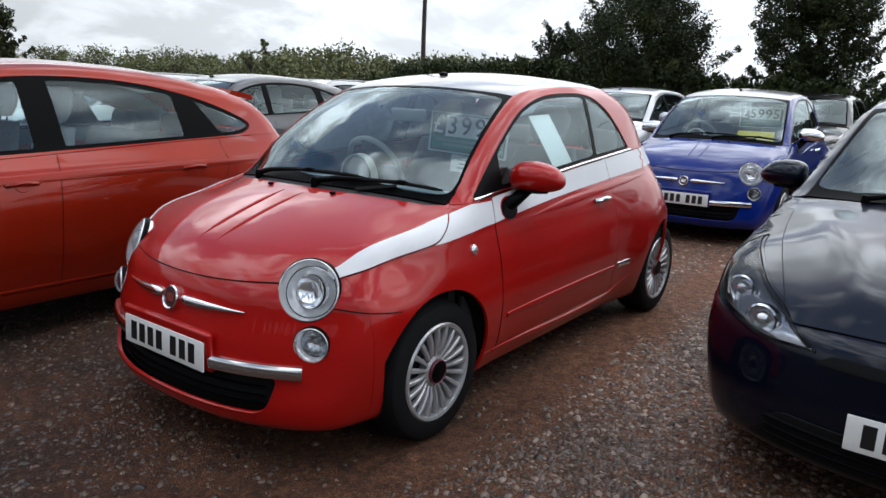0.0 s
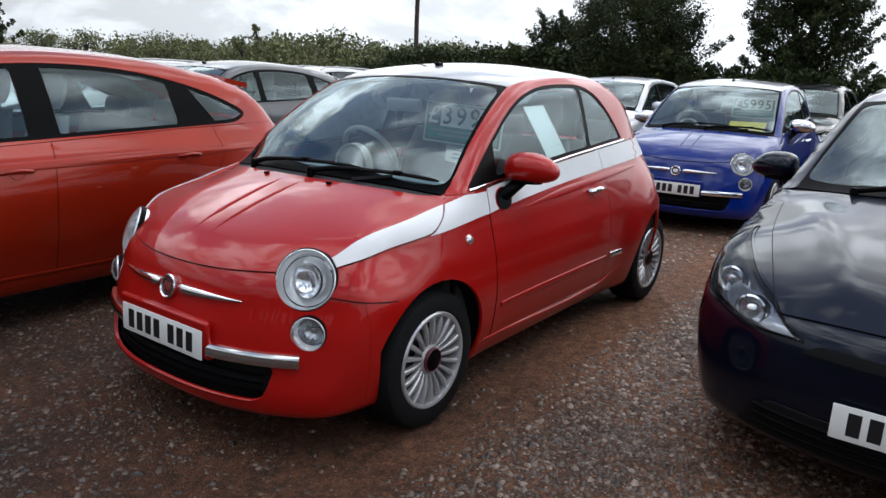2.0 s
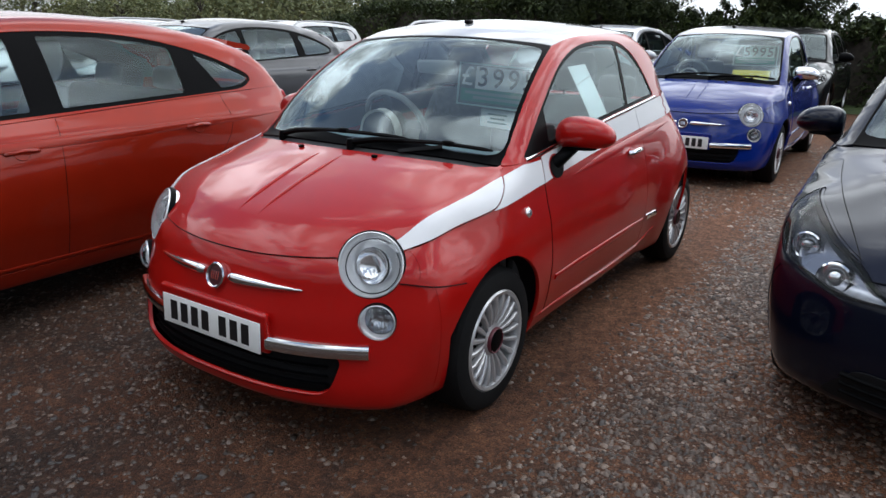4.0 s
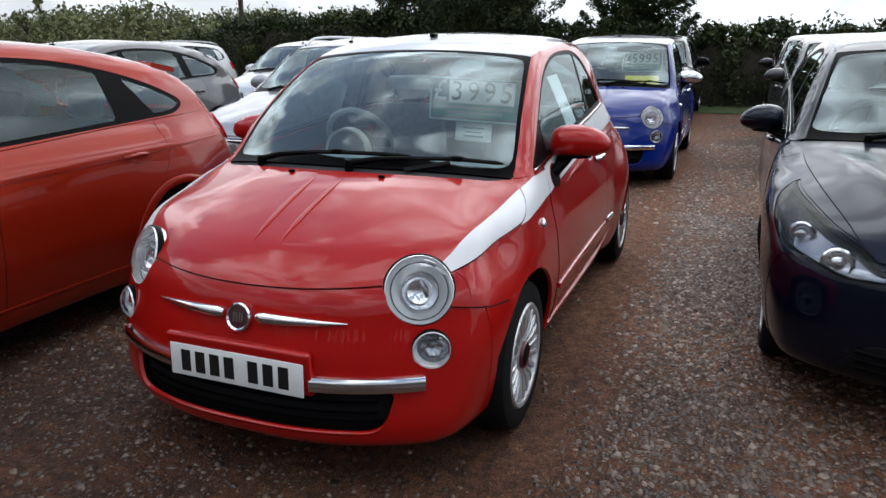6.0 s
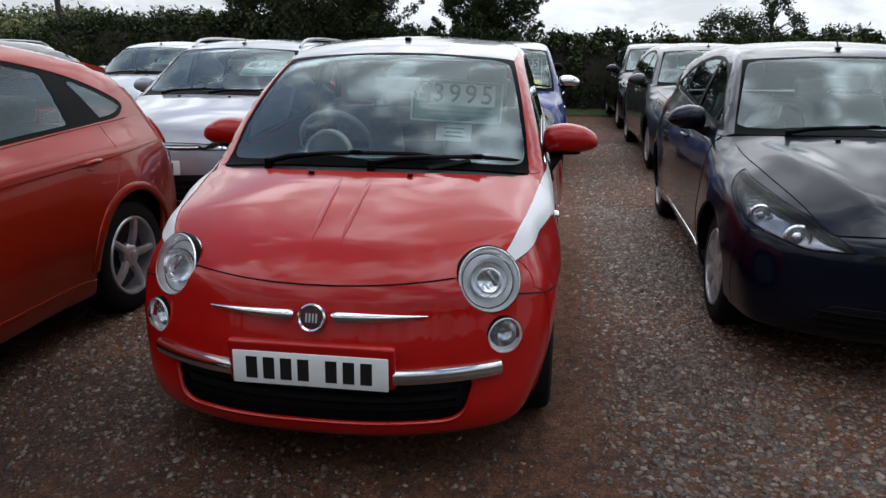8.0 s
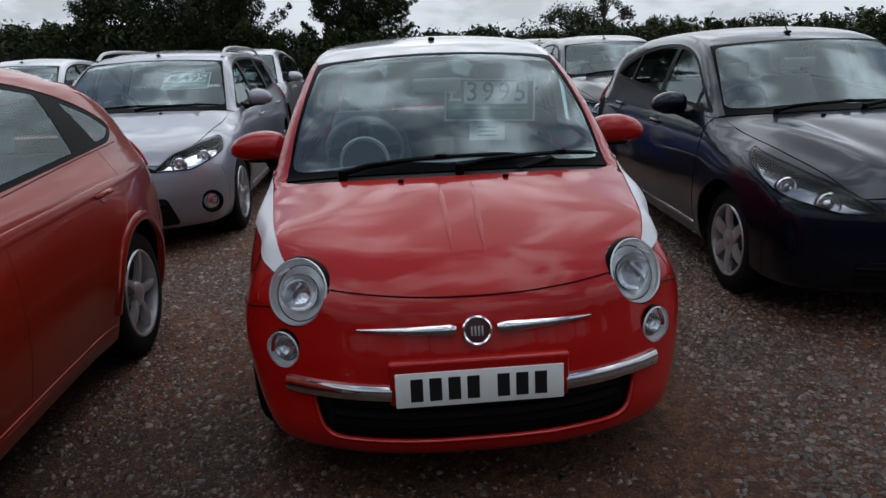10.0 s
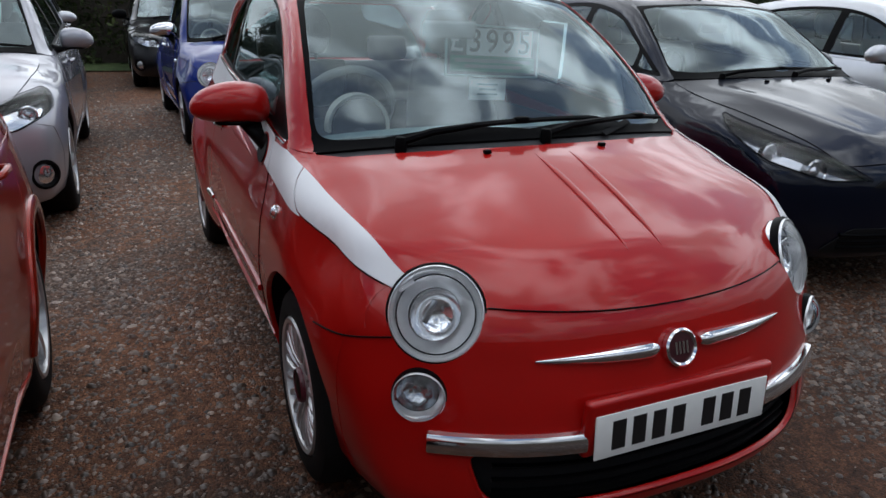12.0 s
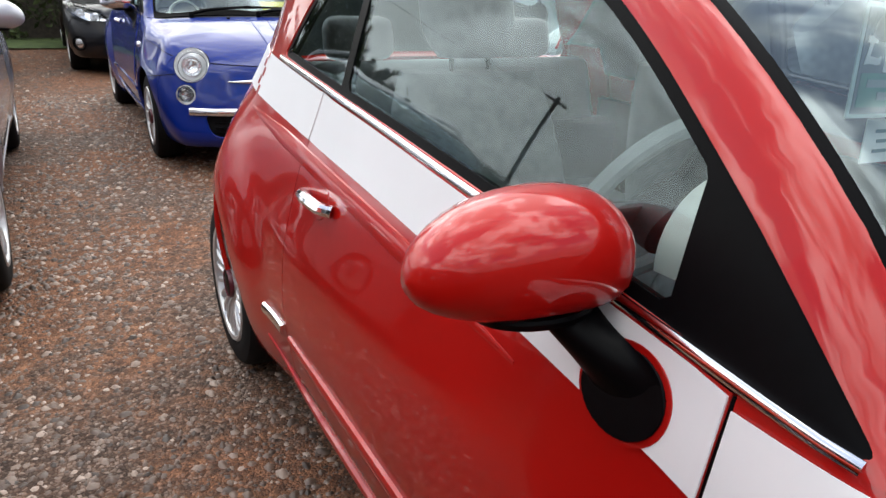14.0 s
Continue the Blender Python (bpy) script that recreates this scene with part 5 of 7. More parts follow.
# ---- the small round-lamped hatchback ----
SMALL_INTAKE = rounded([(-0.53, 0.386, 0.04), (0.53, 0.386, 0.04), (0.48, 0.245, 0.06), (-0.48, 0.245, 0.06)])
SMALL = dict(
    nose_holes=[SMALL_INTAKE], shoulder=[(-0.9, 0.02), (-0.45, 0.03), (-0.32, 0.045), (-0.2, 0.048), (-0.08, 0.024), (0.04, 0.0), (1.0, 0.0), (3.0, 0.0)],
    top=[(-0.90, 0.60), (-0.70, 0.685), (-0.60, 0.742), (-0.50, 0.790), (-0.30, 0.866), (-0.10, 0.925), (0.02, 0.952), (0.06, 0.972), (0.24, 1.120), (0.40, 1.227), (0.56, 1.315), (0.72, 1.386), (0.95, 1.447), (1.35, 1.478), (1.75, 1.462), (2.0, 1.415), (2.2, 1.34), (2.4, 1.20), (2.7, 0.90)],
    crown=[(-0.7, 0.24), (-0.5, 0.20), (-0.39, 0.16), (-0.2, 0.11), (0.0, 0.06), (0.1, 0.05), (0.72, 0.10), (1.4, 0.13), (2.9, 0.14)],
    bow=[(-0.7, 0.0), (-0.3, 0.0), (0.0, 0.28), (0.2, 0.37), (0.7, 0.25), (1.2, 0.05), (1.6, 0.0), (2.3, -0.16), (2.9, -0.16)],
    plan=[(-0.8, 0.66), (-0.5, 0.735), (-0.2, 0.785), (0.05, 0.803), (0.5, 0.800), (1.2, 0.803), (2.1, 0.810), (2.35, 0.790), (2.55, 0.745), (2.9, 0.62)],
    tuck=[(-1.0, 0.0), (1.4, 0.0), (1.7, 0.013), (2.0, 0.033), (2.3, 0.072), (2.6, 0.126), (3.0, 0.186)], tuck_z=(0.72, 0.43),
    inset=[(0.10, 0.11), (0.22, 0.055), (0.36, 0.018), (0.52, 0.0), (0.66, 0.008), (0.76, 0.028), (0.86, 0.050), (0.93, 0.072), (0.98, 0.086), (1.20, 0.152), (1.37, 0.215), (1.50, 0.30)],
    nose=[(0.08, -0.55), (0.15, -0.66), (0.20, -0.712), (0.27, -0.728), (0.35, -0.718), (0.46, -0.700), (0.585, -0.660), (0.66, -0.635), (0.71, -0.60), (0.80, -0.53), (1.2, -0.50)],
    nose_k=0.57, nose_p=2.6,
    tail=[(0.10, 2.56), (0.22, 2.70), (0.36, 2.76), (0.60, 2.78), (0.80, 2.69), (1.02, 2.59), (1.20, 2.48), (1.45, 2.24)],
    tail_k=0.64, tail_p=2.4, floor=0.15, soft=0.020, half=0.80, grid=0.03, edge=0.018,
    flares=((0.0, 0.30, 0.44, 0.010), (2.30, 0.34, 0.48, 0.036)),
    wheel_r=0.288, wheel_x=0.775, rear_wheel_x=0.80, wheel_z=0.292, wheelbase=2.30, arch_r=0.335, rim_r=0.196, tyre_w=0.185,
    belt=[(-0.5, 0.88), (0.25, 0.932), (0.6, 0.962), (1.44, 1.026), (1.9, 1.050), (2.3, 1.065), (2.8, 1.07)],
    screen=dict(base_x=0.665, base_y=0.045, base_bow=0.32, top_x=0.552, top_y=0.755, top_bow=0.20),
    hood_side=[(-0.44, 0.60), (-0.38, 0.652), (-0.2, 0.712), (-0.06, 0.742), (0.02, 0.738), (0.114, 0.712), (0.180, 0.675)],
    hood_front=-0.60, hood_bow=0.60, cowl=0.040, pad=(0.017, 0.036, 0.026),
    roof_side=[(0.7, 0.555), (1.0, 0.562), (1.6, 0.552), (2.0, 0.520), (2.2, 0.50)], roof_end=2.06,
    frame_tail=[(2.20, 1.24), (2.30, 1.12)], frame_end=2.36,
    dlo=[(0.275, 0.946, 0.02), (0.41, 1.058, 0.1), (0.53, 1.143, 0.1), (0.655, 1.226, 0.1), (0.79, 1.300, 0.12), (0.96, 1.353, 0.12), (1.15, 1.377, 0.15), (1.42, 1.382, 0.15), (1.57, 1.366, 0.12), (1.70, 1.320, 0.12), (1.83, 1.232, 0.12), (1.95, 1.10, 0.08), (1.965, 1.070, 0.03), (1.44, 1.042, 0.3), (0.9, 1.000, 0.3)],
    surround=0.016, panes=[(0.47, 1.42, 0.57, 1.49), (1.455, 2.5, 1.525, 2.5)],
    doors=[[(0.44, 0.2), (0.413, 0.6), (0.395, 0.83), (0.405, 0.95)], [(1.60, 0.2), (1.61, 0.6), (1.60, 0.83), (1.57, 1.05)]],
    sill=[(0, 0.27), (1.2, 0.27), (2.3, 0.28)],
    nose_seam=[(-0.15, 0.22), (-0.34, 0.22), (-0.36, 0.45), (-0.37, 0.62), (-0.44, 0.66)],
    quarter_end=[(2.36, 1.04), (2.44, 0.80), (2.50, 0.50), (2.50, 0.24), (2.4, 0.24)],
    nose_c=0.30, nose_angle=0.90, nose_side_top=0.72, nose_top=0.775, tail_c=1.75, tail_angle=0.98, tail_z=0.62,
    rear_glass=(0.76, 1.00, 1.34), hatch_top=1.40,
    spokes=spokes_many, cap_mat=HUB_RED, cap_r=0.052, roof_mat=ROOF_SILVER, roof_label="pale silver roof panel",
    dash_z=0.925, seat_y=1.15, seat_z=0.46, wheel_y=0.86, wheel_h=0.945, seat_mat=SEAT, dash_mat=DASH_PALE, steer_mat=WHEEL_GREY,
    mirror=(0.832, 0.615, 1.006), mirror_size=(0.252, 0.155, 0.140), mirror_foot=(0.742, 0.515, 0.885),
    round_lamps=[((0.554, -0.474, 0.683), (0.44, -0.82, 0.37), 0.107), ((0.612, -0.520, 0.507), (0.50, -0.86, 0.05), 0.058)],
    handle_r=0.0135, handles=[(1.43, 0.825)], handle_mat=CHROME, handle_label="chrome door handle",
)


def small_details(stripe):
    def work(car, f, c, nose, tail, kw, paint_mat):
        for s in (1, -1):
            round_lamp(car, "headlight", (s * 0.554, -0.474, 0.683), (s * 0.44, -0.82, 0.37), 0.111, "round chrome-ringed headlight", (LAMP_CHROME, REFLECTOR))
            round_lamp(car, "fog_light", (s * 0.612, -0.520, 0.507), (s * 0.50, -0.86, 0.05), 0.062, "round chrome-ringed fog light", (LAMP_CHROME, REFLECTOR))
        # lower intake, chrome bumper strips, whiskers and badge
        part_of("lower_grille", panel_mesh("lower_grille", f, nose, [shrunk(SMALL_INTAKE, -0.006)], lift=-0.045, depth=-0.042, grid=0.04, edge=0.03), PLASTIC, car, "black lower grille")
        for k in range(3):
            part("grille_slat", ribbon(f, nose, [(a, 0.272 + 0.034 * k) for a in np.linspace(-0.47, 0.47, 24)], 0.008, 0.010, lift=-0.037), FRIT, car)
        for s in (1, -1):
            path = [(s * a, 0.408) for a in np.linspace(0.265, 0.615, 22)]
            part("bumper_strip", ribbon(f, nose, path, 0.052, 0.016), CHROME, car, "chrome bumper strip")
            path = [(s * a, 0.592 + 0.006 * (a - 0.07)) for a in np.linspace(0.066, 0.385, 22)]
            part("whisker", ribbon(f, nose, path, 0.038, 0.020, point=True), CHROME, car, "chrome grille whisker")
        p, n = on_skin(f, nose, [(0.0, 0.585)])
        m = Matrix.Translation(Vector(p[0] + n[0] * 0.004)) @ Vector(n[0]).to_track_quat("Z", "Y").to_matrix().to_4x4()
        badge = new("badge")
        badge.parent = car
        badge.matrix_local = m
        part("ring", lathe([(0.047, -0.006), (0.047, 0.008), (0.042, 0.012), (0.037, 0.008), (0.036, 0.004)], 36), CHROME, badge)
        part("field", lathe([(0.0, 0.007), (0.037, 0.005), (0.037, -0.004), (0, -0.004)], 36), BADGE, badge, "dark red badge field")
        for k in range(4):
            part("bar", box(0.006, 0.030, 0.002, Matrix.Translation((-0.0165 + 0.011 * k, 0, 0.0075))), CHROME, badge)
        # raised plate holder and plate
        part("plate_holder", box(0.56, 0.03, 0.15, pose(0, -0.690, 0.440, 4), 0.012, 3), paint_mat, car)
        number_plate(car, pose(0, -0.712, 0.424, 87))
        # chrome belt trims, rubbing strips
        ys = np.linspace(0.285, 1.99, 50)
        zb = table([(0.285, 0.941), (0.9, 0.991), (1.44, 1.033), (2.0, 1.062)])
        for mir in (False, True):
            part("belt_trim", ribbon(f, SIDE, np.stack([ys, zb(ys)], 1), 0.015, 0.006, mir), CHROME, car, "chrome belt trim")
            yr = np.linspace(0.47, 1.58, 30)
            part("rubbing_strip", ribbon(f, SIDE, np.stack([yr, 0.415 + 0.012 * (yr - 0.5)], 1), 0.034, 0.012, mir, taper=0.3), paint_mat, car)
            yr = np.linspace(1.63, 1.78, 8)
            part("strip_end", ribbon(f, SIDE, np.stack([yr, 0.430 + 0 * yr], 1), 0.036, 0.012, mir), CHROME, car, "chrome strip end")
            yr = np.linspace(0.70, 2.12, 40)
            part("shoulder_line", ribbon(f, SIDE, np.stack([yr, table([(0.6, 0.815), (0.98, 0.848), (1.6, 0.888), (2.2, 0.915)])(yr)], 1), 0.045, 0.006, mir, taper=0.85), paint_mat, car)
            yr = np.linspace(0.40, 1.80, 44)
            part("sill_ridge", ribbon(f, SIDE, np.stack([yr, table([(0.38, 0.262), (1.2, 0.240), (1.55, 0.252), (1.70, 0.290), (1.82, 0.345)])(yr)], 1), 0.042, 0.013, mir, taper=0.7), paint_mat, car)
            s = -1 if mir else 1
            sp, sn = on_skin(f, SIDE, curve2([(-0.455, 0.632), (-0.36, 0.612), (-0.235, 0.596)], 8))
            part("bumper_seam", tube([tuple(v * [s, 1, 1]) for v in sp - sn * 0.0010], 0.0022, 6), TRIM, car, "black bumper shut line")
            p, n = on_skin(f, SIDE, [(0.215, 0.752)])
            m = Matrix.Translation(Vector(p[0] * [s, 1, 1])) @ Vector(n[0] * [s, 1, 1]).to_track_quat("Z", "Y").to_matrix().to_4x4()
            part("side_repeater", lathe([(0, 0.014), (0.012, 0.012), (0.018, 0.006), (0.021, 0.004), (0.022, -0.004), (0, -0.004)], 24, m), REFLECTOR, car, "round side repeater")
        # bonnet creases and washer jets
        for s in (1, -1):
            path = np.stack([np.linspace(s * 0.052, s * 0.060, 20), np.linspace(-0.50, -0.05, 20)], 1)
            part("hood_crease", ribbon(f, TOP, path, 0.020, 0.0065, taper=0.9), paint_mat, car)
            p, n = on_skin(f, TOP, [(s * 0.20, -0.015)])
            part("washer_jet", box(0.022, 0.018, 0.012, Matrix.Translation(Vector(p[0] + n[0] * 0.005)), 0.004), TRIM, car)
        p, n = on_skin(f, TOP, [(0.34, 0.045 + 0.36 * 0.34 ** 2 + 0.016)])
        part("cowl_vent", box(0.18, 0.022, 0.004, Matrix.Translation(Vector(p[0] + n[0] * 0.002)) @ Vector(n[0]).to_track_quat("Z", "Y").to_matrix().to_4x4() @ pose(0, 0, 0, 0, 0, 13), 0.001), PLASTIC, car, "ribbed cowl vent")
        part("aerial_base", box(0.03, 0.05, 0.02, pose(0.0, 1.0, 1.46), 0.008), TRIM, car)
        # ivory hood over the round instrument behind the steering wheel
        secs = []
        for a in np.linspace(-0.15, math.pi + 0.15, 19):
            ca, sa = math.cos(a), math.sin(a)
            secs.append([(-0.36 + r0 * ca, y0, 0.905 + r0 * sa) for r0, y0 in ((0.118, 0.70), (0.121, 0.75), (0.106, 0.75), (0.104, 0.71))])
        part("instrument_hood", loft(secs), IVORY, car, "ivory instrument hood")
        part("instrument", lathe([(0, 0.004), (0.102, 0.002), (0.108, -0.02), (0, -0.03)], 32, pose(-0.36, 0.70, 0.905, 90)), DASH, car, "round instrument")
        # oval mirror foot against the door, rimmed in the body colour
        oval = circle(0.518, 0.882, 0.066, 32, 0.80)
        both("mirror_rim", f, SIDE, [oval], [], paint_mat, car, lift=0.0046, depth=0.004, grid=0.03, edge=0.02)
        both("mirror_foot", f, SIDE, [shrunk(oval, 0.007)], [], TRIM, car, "black mirror foot", lift=0.0085, depth=0.006, grid=0.03, edge=0.02)
        if stripe:
            stripes(car, f, kw)
            price_sign(car, pose(0.27, 0.862, 1.160, 86, 3, 5), "£3995", (0.46, 0.205), faint=False)
            note = part("paper_notice", box(0.180, 0.088, 0.002, pose(0.255, 0.872, 1.006, 86, 3, 5)), PAPER, car, "white paper notice with printed lines")
            for k in range(3):
                part("bar", box(0.10 - 0.02 * (k % 2), 0.007, 0.001, pose(0.255, 0.872, 1.006, 86, 3, 5) @ pose(0, 0.020 - 0.020 * k, 0.0016)), GREY_TEAL, note)
            single("window_notice", f, SIDE, [np.array([(0.87, 1.275), (1.07, 1.28), (1.23, 1.005), (1.02, 1.006)])], [], PAPER, car, "tall white paper notice", lift=-0.014, depth=0.001, grid=0.05, edge=0.05)
        else:
            price_sign(car, pose(0.29, 0.84, 1.17, 84, 0, 4), "£5995", (0.44, 0.21))
            part("yellow_card", box(0.36, 0.20, 0.004, pose(0.34, 0.42, 0.985, 30, 0, 6), 0.001), YELLOW, car, "yellow card on the dash")
    return work


def hood_edge(y):
    """The hood's side edge seen from the flank: along the band's foot, then up through it to the screen pillar."""
    z = np.where(y < -0.04, table([(-0.44, 0.714), (-0.38, 0.736), (-0.346, 0.746), (-0.26, 0.764), (-0.147, 0.781), (-0.04, 0.800)])(y), table([(-0.05, 0.7985), (-0.01, 0.808), (0.04, 0.838), (0.125, 0.898), (0.16, 0.916), (0.19, 0.926)])(y))
    return np.stack([y, z], 1)


HOOD_Y = np.concatenate([np.linspace(-0.44, -0.06, 9), np.linspace(-0.04, 0.185, 10)])
SMALL["hood_side"] = [(float(p[1]), float(p[0])) for p in on_skin(body_form(SMALL), SIDE, hood_edge(HOOD_Y))[0]]


def stripes(car, f, kw):
    """The white side band from the headlight to the tail, cut at the shut lines."""
    lo = table([(-0.45, 0.743), (-0.04, 0.800), (0.15, 0.815), (0.37, 0.835), (0.98, 0.888), (1.6, 0.925), (2.6, 0.965)])
    zb = table([(0.285, 0.930), (0.9, 0.980), (1.44, 1.022), (2.0, 1.052), (2.7, 1.07)])

    gap0 = table([(0.6, 0.413), (0.83, 0.395), (0.95, 0.405), (1.2, 0.42)])
    gap1 = table([(0.6, 1.61), (0.83, 1.60), (1.0, 1.57), (1.2, 1.55)])

    def band(g0, y0, g1, y1):
        def end(g, y, off):
            z = np.linspace(0, 1, 7)
            if g is None:
                return np.array([(y, lo(y) + (zb(y) - lo(y)) * u) for u in z])
            return np.array([(float(g(lo(y) + (zb(y) - lo(y)) * u)) + off * 0.6, float(lo(y) + (zb(y) - lo(y)) * u)) for u in z])
        a, b = end(g0, y0, 0.0065), end(g1, y1, -0.0065)
        y = np.linspace(a[0, 0], b[0, 0], 24)[1:-1]
        yt = np.linspace(b[-1, 0], a[-1, 0], 24)[1:-1]
        return np.concatenate([np.stack([y, lo(y)], 1), b, np.stack([yt, zb(yt)], 1), a[::-1]])

    sk = dict(grid=0.02, edge=0.014, lift=0.003, depth=0.003)
    both("side_stripe", f, SIDE, [band(gap0, 0.37, gap1, 1.60)], [], STRIPE, car, "white vinyl side stripe", **sk)
    both("side_stripe", f, SIDE, [band(gap1, 1.60, None, 2.36)], [], STRIPE, car, "white vinyl side stripe", **sk)
    for i in range(2):
        for j in range(5):
            if (i + j) % 2 == 0:
                y0, z0 = 2.11 + 0.024 * i + 0.004 * j, 0.945 + 0.024 * j
                both("checker_square", f, SIDE, [np.array([(y0, z0), (y0 + 0.023, z0), (y0 + 0.023, z0 + 0.023), (y0, z0 + 0.023)])], [], RED, car, "red checker square", grid=0.03, edge=0.03, lift=0.0042, depth=0.001)
    edge = hood_edge(np.linspace(-0.42, 0.122, 30))
    outer = on_skin(f, SIDE, edge)[0][:, :2] - [0.0014, 0]
    upper = table([(-0.42, 0.583), (-0.385, 0.605), (-0.31, 0.634), (-0.21, 0.657), (-0.07, 0.678), (0.02, 0.690), (0.13, 0.704)])
    ui = np.linspace(0.122, -0.42, 30)
    loop = np.concatenate([outer, np.stack([upper(ui), ui], 1)])
    both("side_stripe", f, TOP, [loop], [], STRIPE, car, "white vinyl side stripe", grid=0.014, edge=0.012, lift=0.004, depth=0.003)
    edge = hood_edge(np.linspace(0.130, -0.02, 12))
    z = np.linspace(0, 1, 7)
    y0 = np.linspace(-0.015, 0.365, 14)
    tail_end = np.array([(float(gap0(lo(0.37) + (0.927 - lo(0.37)) * u)) - 0.004, float(lo(0.37) + (0.927 - lo(0.37)) * u)) for u in z])
    loop = np.concatenate([np.stack([y0, lo(y0)], 1)[:-1], tail_end, [[0.26, 0.926], [0.185, 0.909]], edge + [0.003, -0.002]])
    both("side_stripe", f, SIDE, [loop], [], STRIPE, car, "white vinyl side stripe", **sk)


red_car = build_car(SMALL, "car", "red three-door hatchback with white side stripes on gravel", (0, 0, 0), 0, RED, small_details(True), "parked cars")
BLUE_SMALL = dict(SMALL, grid=0.05, edge=0.03, mirror_mat=CHROME)
blue_car = build_car(BLUE_SMALL, "car", "blue three-door hatchback with chrome mirrors on gravel", (0.125, 5.34, 0), 0.5, BLUE, small_details(False), "parked cars")

# ---- larger hatchbacks and estates ----
FAMILY = dict(
    top=[(-1.10, 0.60), (-0.86, 0.72), (-0.65, 0.80), (-0.35, 0.885), (0.0, 0.950), (0.18, 0.985), (0.24, 1.005), (0.60, 1.215), (0.98, 1.400), (1.25, 1.460), (1.70, 1.490), (2.20, 1.470), (2.65, 1.405), (2.98, 1.315), (3.10, 1.24), (3.30, 1.02), (3.60, 0.80)],
    crown=[(-1.0, 0.16), (-0.5, 0.14), (0.1, 0.07), (0.3, 0.05), (1.0, 0.08), (1.7, 0.10), (3.5, 0.12)],
    bow=[(-1.0, 0.05), (-0.2, 0.10), (0.2, 0.34), (0.6, 0.30), (1.1, 0.10), (1.7, 0.0), (2.8, -0.10), (3.5, -0.15)],
    plan=[(-1.0, 0.72), (-0.6, 0.83), (-0.2, 0.895), (0.1, 0.905), (0.8, 0.895), (1.6, 0.898), (2.64, 0.905), (3.0, 0.875), (3.5, 0.77)],
    inset=[(0.10, 0.12), (0.22, 0.055), (0.36, 0.020), (0.52, 0.0), (0.70, 0.006), (0.82, 0.022), (0.92, 0.050), (0.98, 0.085), (1.20, 0.170), (1.37, 0.250), (1.50, 0.34)],
    nose=[(0.10, -0.66), (0.17, -0.78), (0.25, -0.845), (0.40, -0.870), (0.55, -0.850), (0.66, -0.815), (0.74, -0.74), (0.85, -0.66), (1.2, -0.60)],
    nose_k=0.50, nose_p=2.6,
    tail=[(0.10, 3.22), (0.25, 3.40), (0.45, 3.46), (0.65, 3.45), (0.85, 3.40), (1.02, 3.33), (1.20, 3.22), (1.45, 3.08)],
    tail_k=0.34, tail_p=2.6, floor=0.18, soft=0.020, half=0.89, grid=0.06, edge=0.035,
    flares=((0.0, 0.30, 0.46, 0.014), (2.64, 0.30, 0.47, 0.020)),
    wheel_r=0.312, wheel_x=0.870, wheel_z=0.318, wheelbase=2.64, arch_r=0.365, rim_r=0.212, tyre_w=0.205,
    belt=[(-0.5, 0.93), (0.40, 0.945), (1.5, 0.985), (2.6, 1.035), (3.3, 1.05)],
    screen=dict(base_x=0.73, base_y=0.21, base_bow=0.34, top_x=0.60, top_y=0.98, top_bow=0.16),
    hood_side=[(-0.70, 0.58), (-0.45, 0.66), (-0.15, 0.715), (0.20, 0.745), (0.36, 0.745)], hood_front=-0.80, hood_bow=0.35, cowl=0.02,
    roof_side=[(0.9, 0.60), (1.3, 0.615), (2.0, 0.61), (2.9, 0.56)], roof_end=2.86,
    frame_tail=[(3.06, 1.20), (3.15, 1.10)], frame_end=3.18,
    dlo=[(0.46, 0.965, 0.03), (0.80, 1.175, 0.25), (1.08, 1.325, 0.2), (1.45, 1.395, 0.3), (2.05, 1.385, 0.4), (2.55, 1.275, 0.3), (2.90, 1.115, 0.10), (2.80, 1.050, 0.10), (1.7, 1.005, 0.3)],
    surround=0.022, panes=[(0.60, 1.375, 0.60, 1.345), (1.455, 2.33, 1.425, 2.13), (2.44, 3.0, 2.25, 3.0)],
    doors=[[(0.46, 0.2), (0.44, 0.6), (0.42, 0.83), (0.40, 0.97)], [(1.43, 0.2), (1.43, 0.6), (1.42, 0.9), (1.41, 1.0)], [(2.20, 0.2), (2.36, 0.6), (2.52, 0.85), (2.50, 1.05)]],
    sill=[(0, 0.29), (1.2, 0.285), (2.6, 0.30)],
    nose_seam=[(-0.15, 0.22), (-0.37, 0.22), (-0.42, 0.45), (-0.50, 0.62), (-0.60, 0.66)],
    quarter_end=[(3.18, 1.05), (3.22, 0.80), (3.20, 0.50), (3.18, 0.24), (2.85, 0.24)],
    nose_c=0.50, nose_angle=0.82, nose_side_top=0.74, nose_top=0.80, tail_c=2.3, tail_angle=0.95, tail_z=0.66,
    rear_glass=(0.62, 1.04, 1.24), hatch_top=1.36,
    spokes=spokes_five, dash_z=0.97, seat_y=1.42, seat_z=0.48, wheel_y=0.98, wheel_h=0.95,
    mirror=(0.955, 0.80, 1.02), mirror_size=(0.22, 0.16, 0.15), mirror_foot=(0.80, 0.70, 0.96),
    handles=[(1.25, 0.845), (2.36, 0.870)],
    lamps=[[(0.30, 0.625, 0.02), (0.52, 0.62, 0.03), (0.74, 0.72, 0.03), (0.82, 0.82, 0.03), (0.62, 0.790, 0.05), (0.42, 0.735, 0.04)]],
)


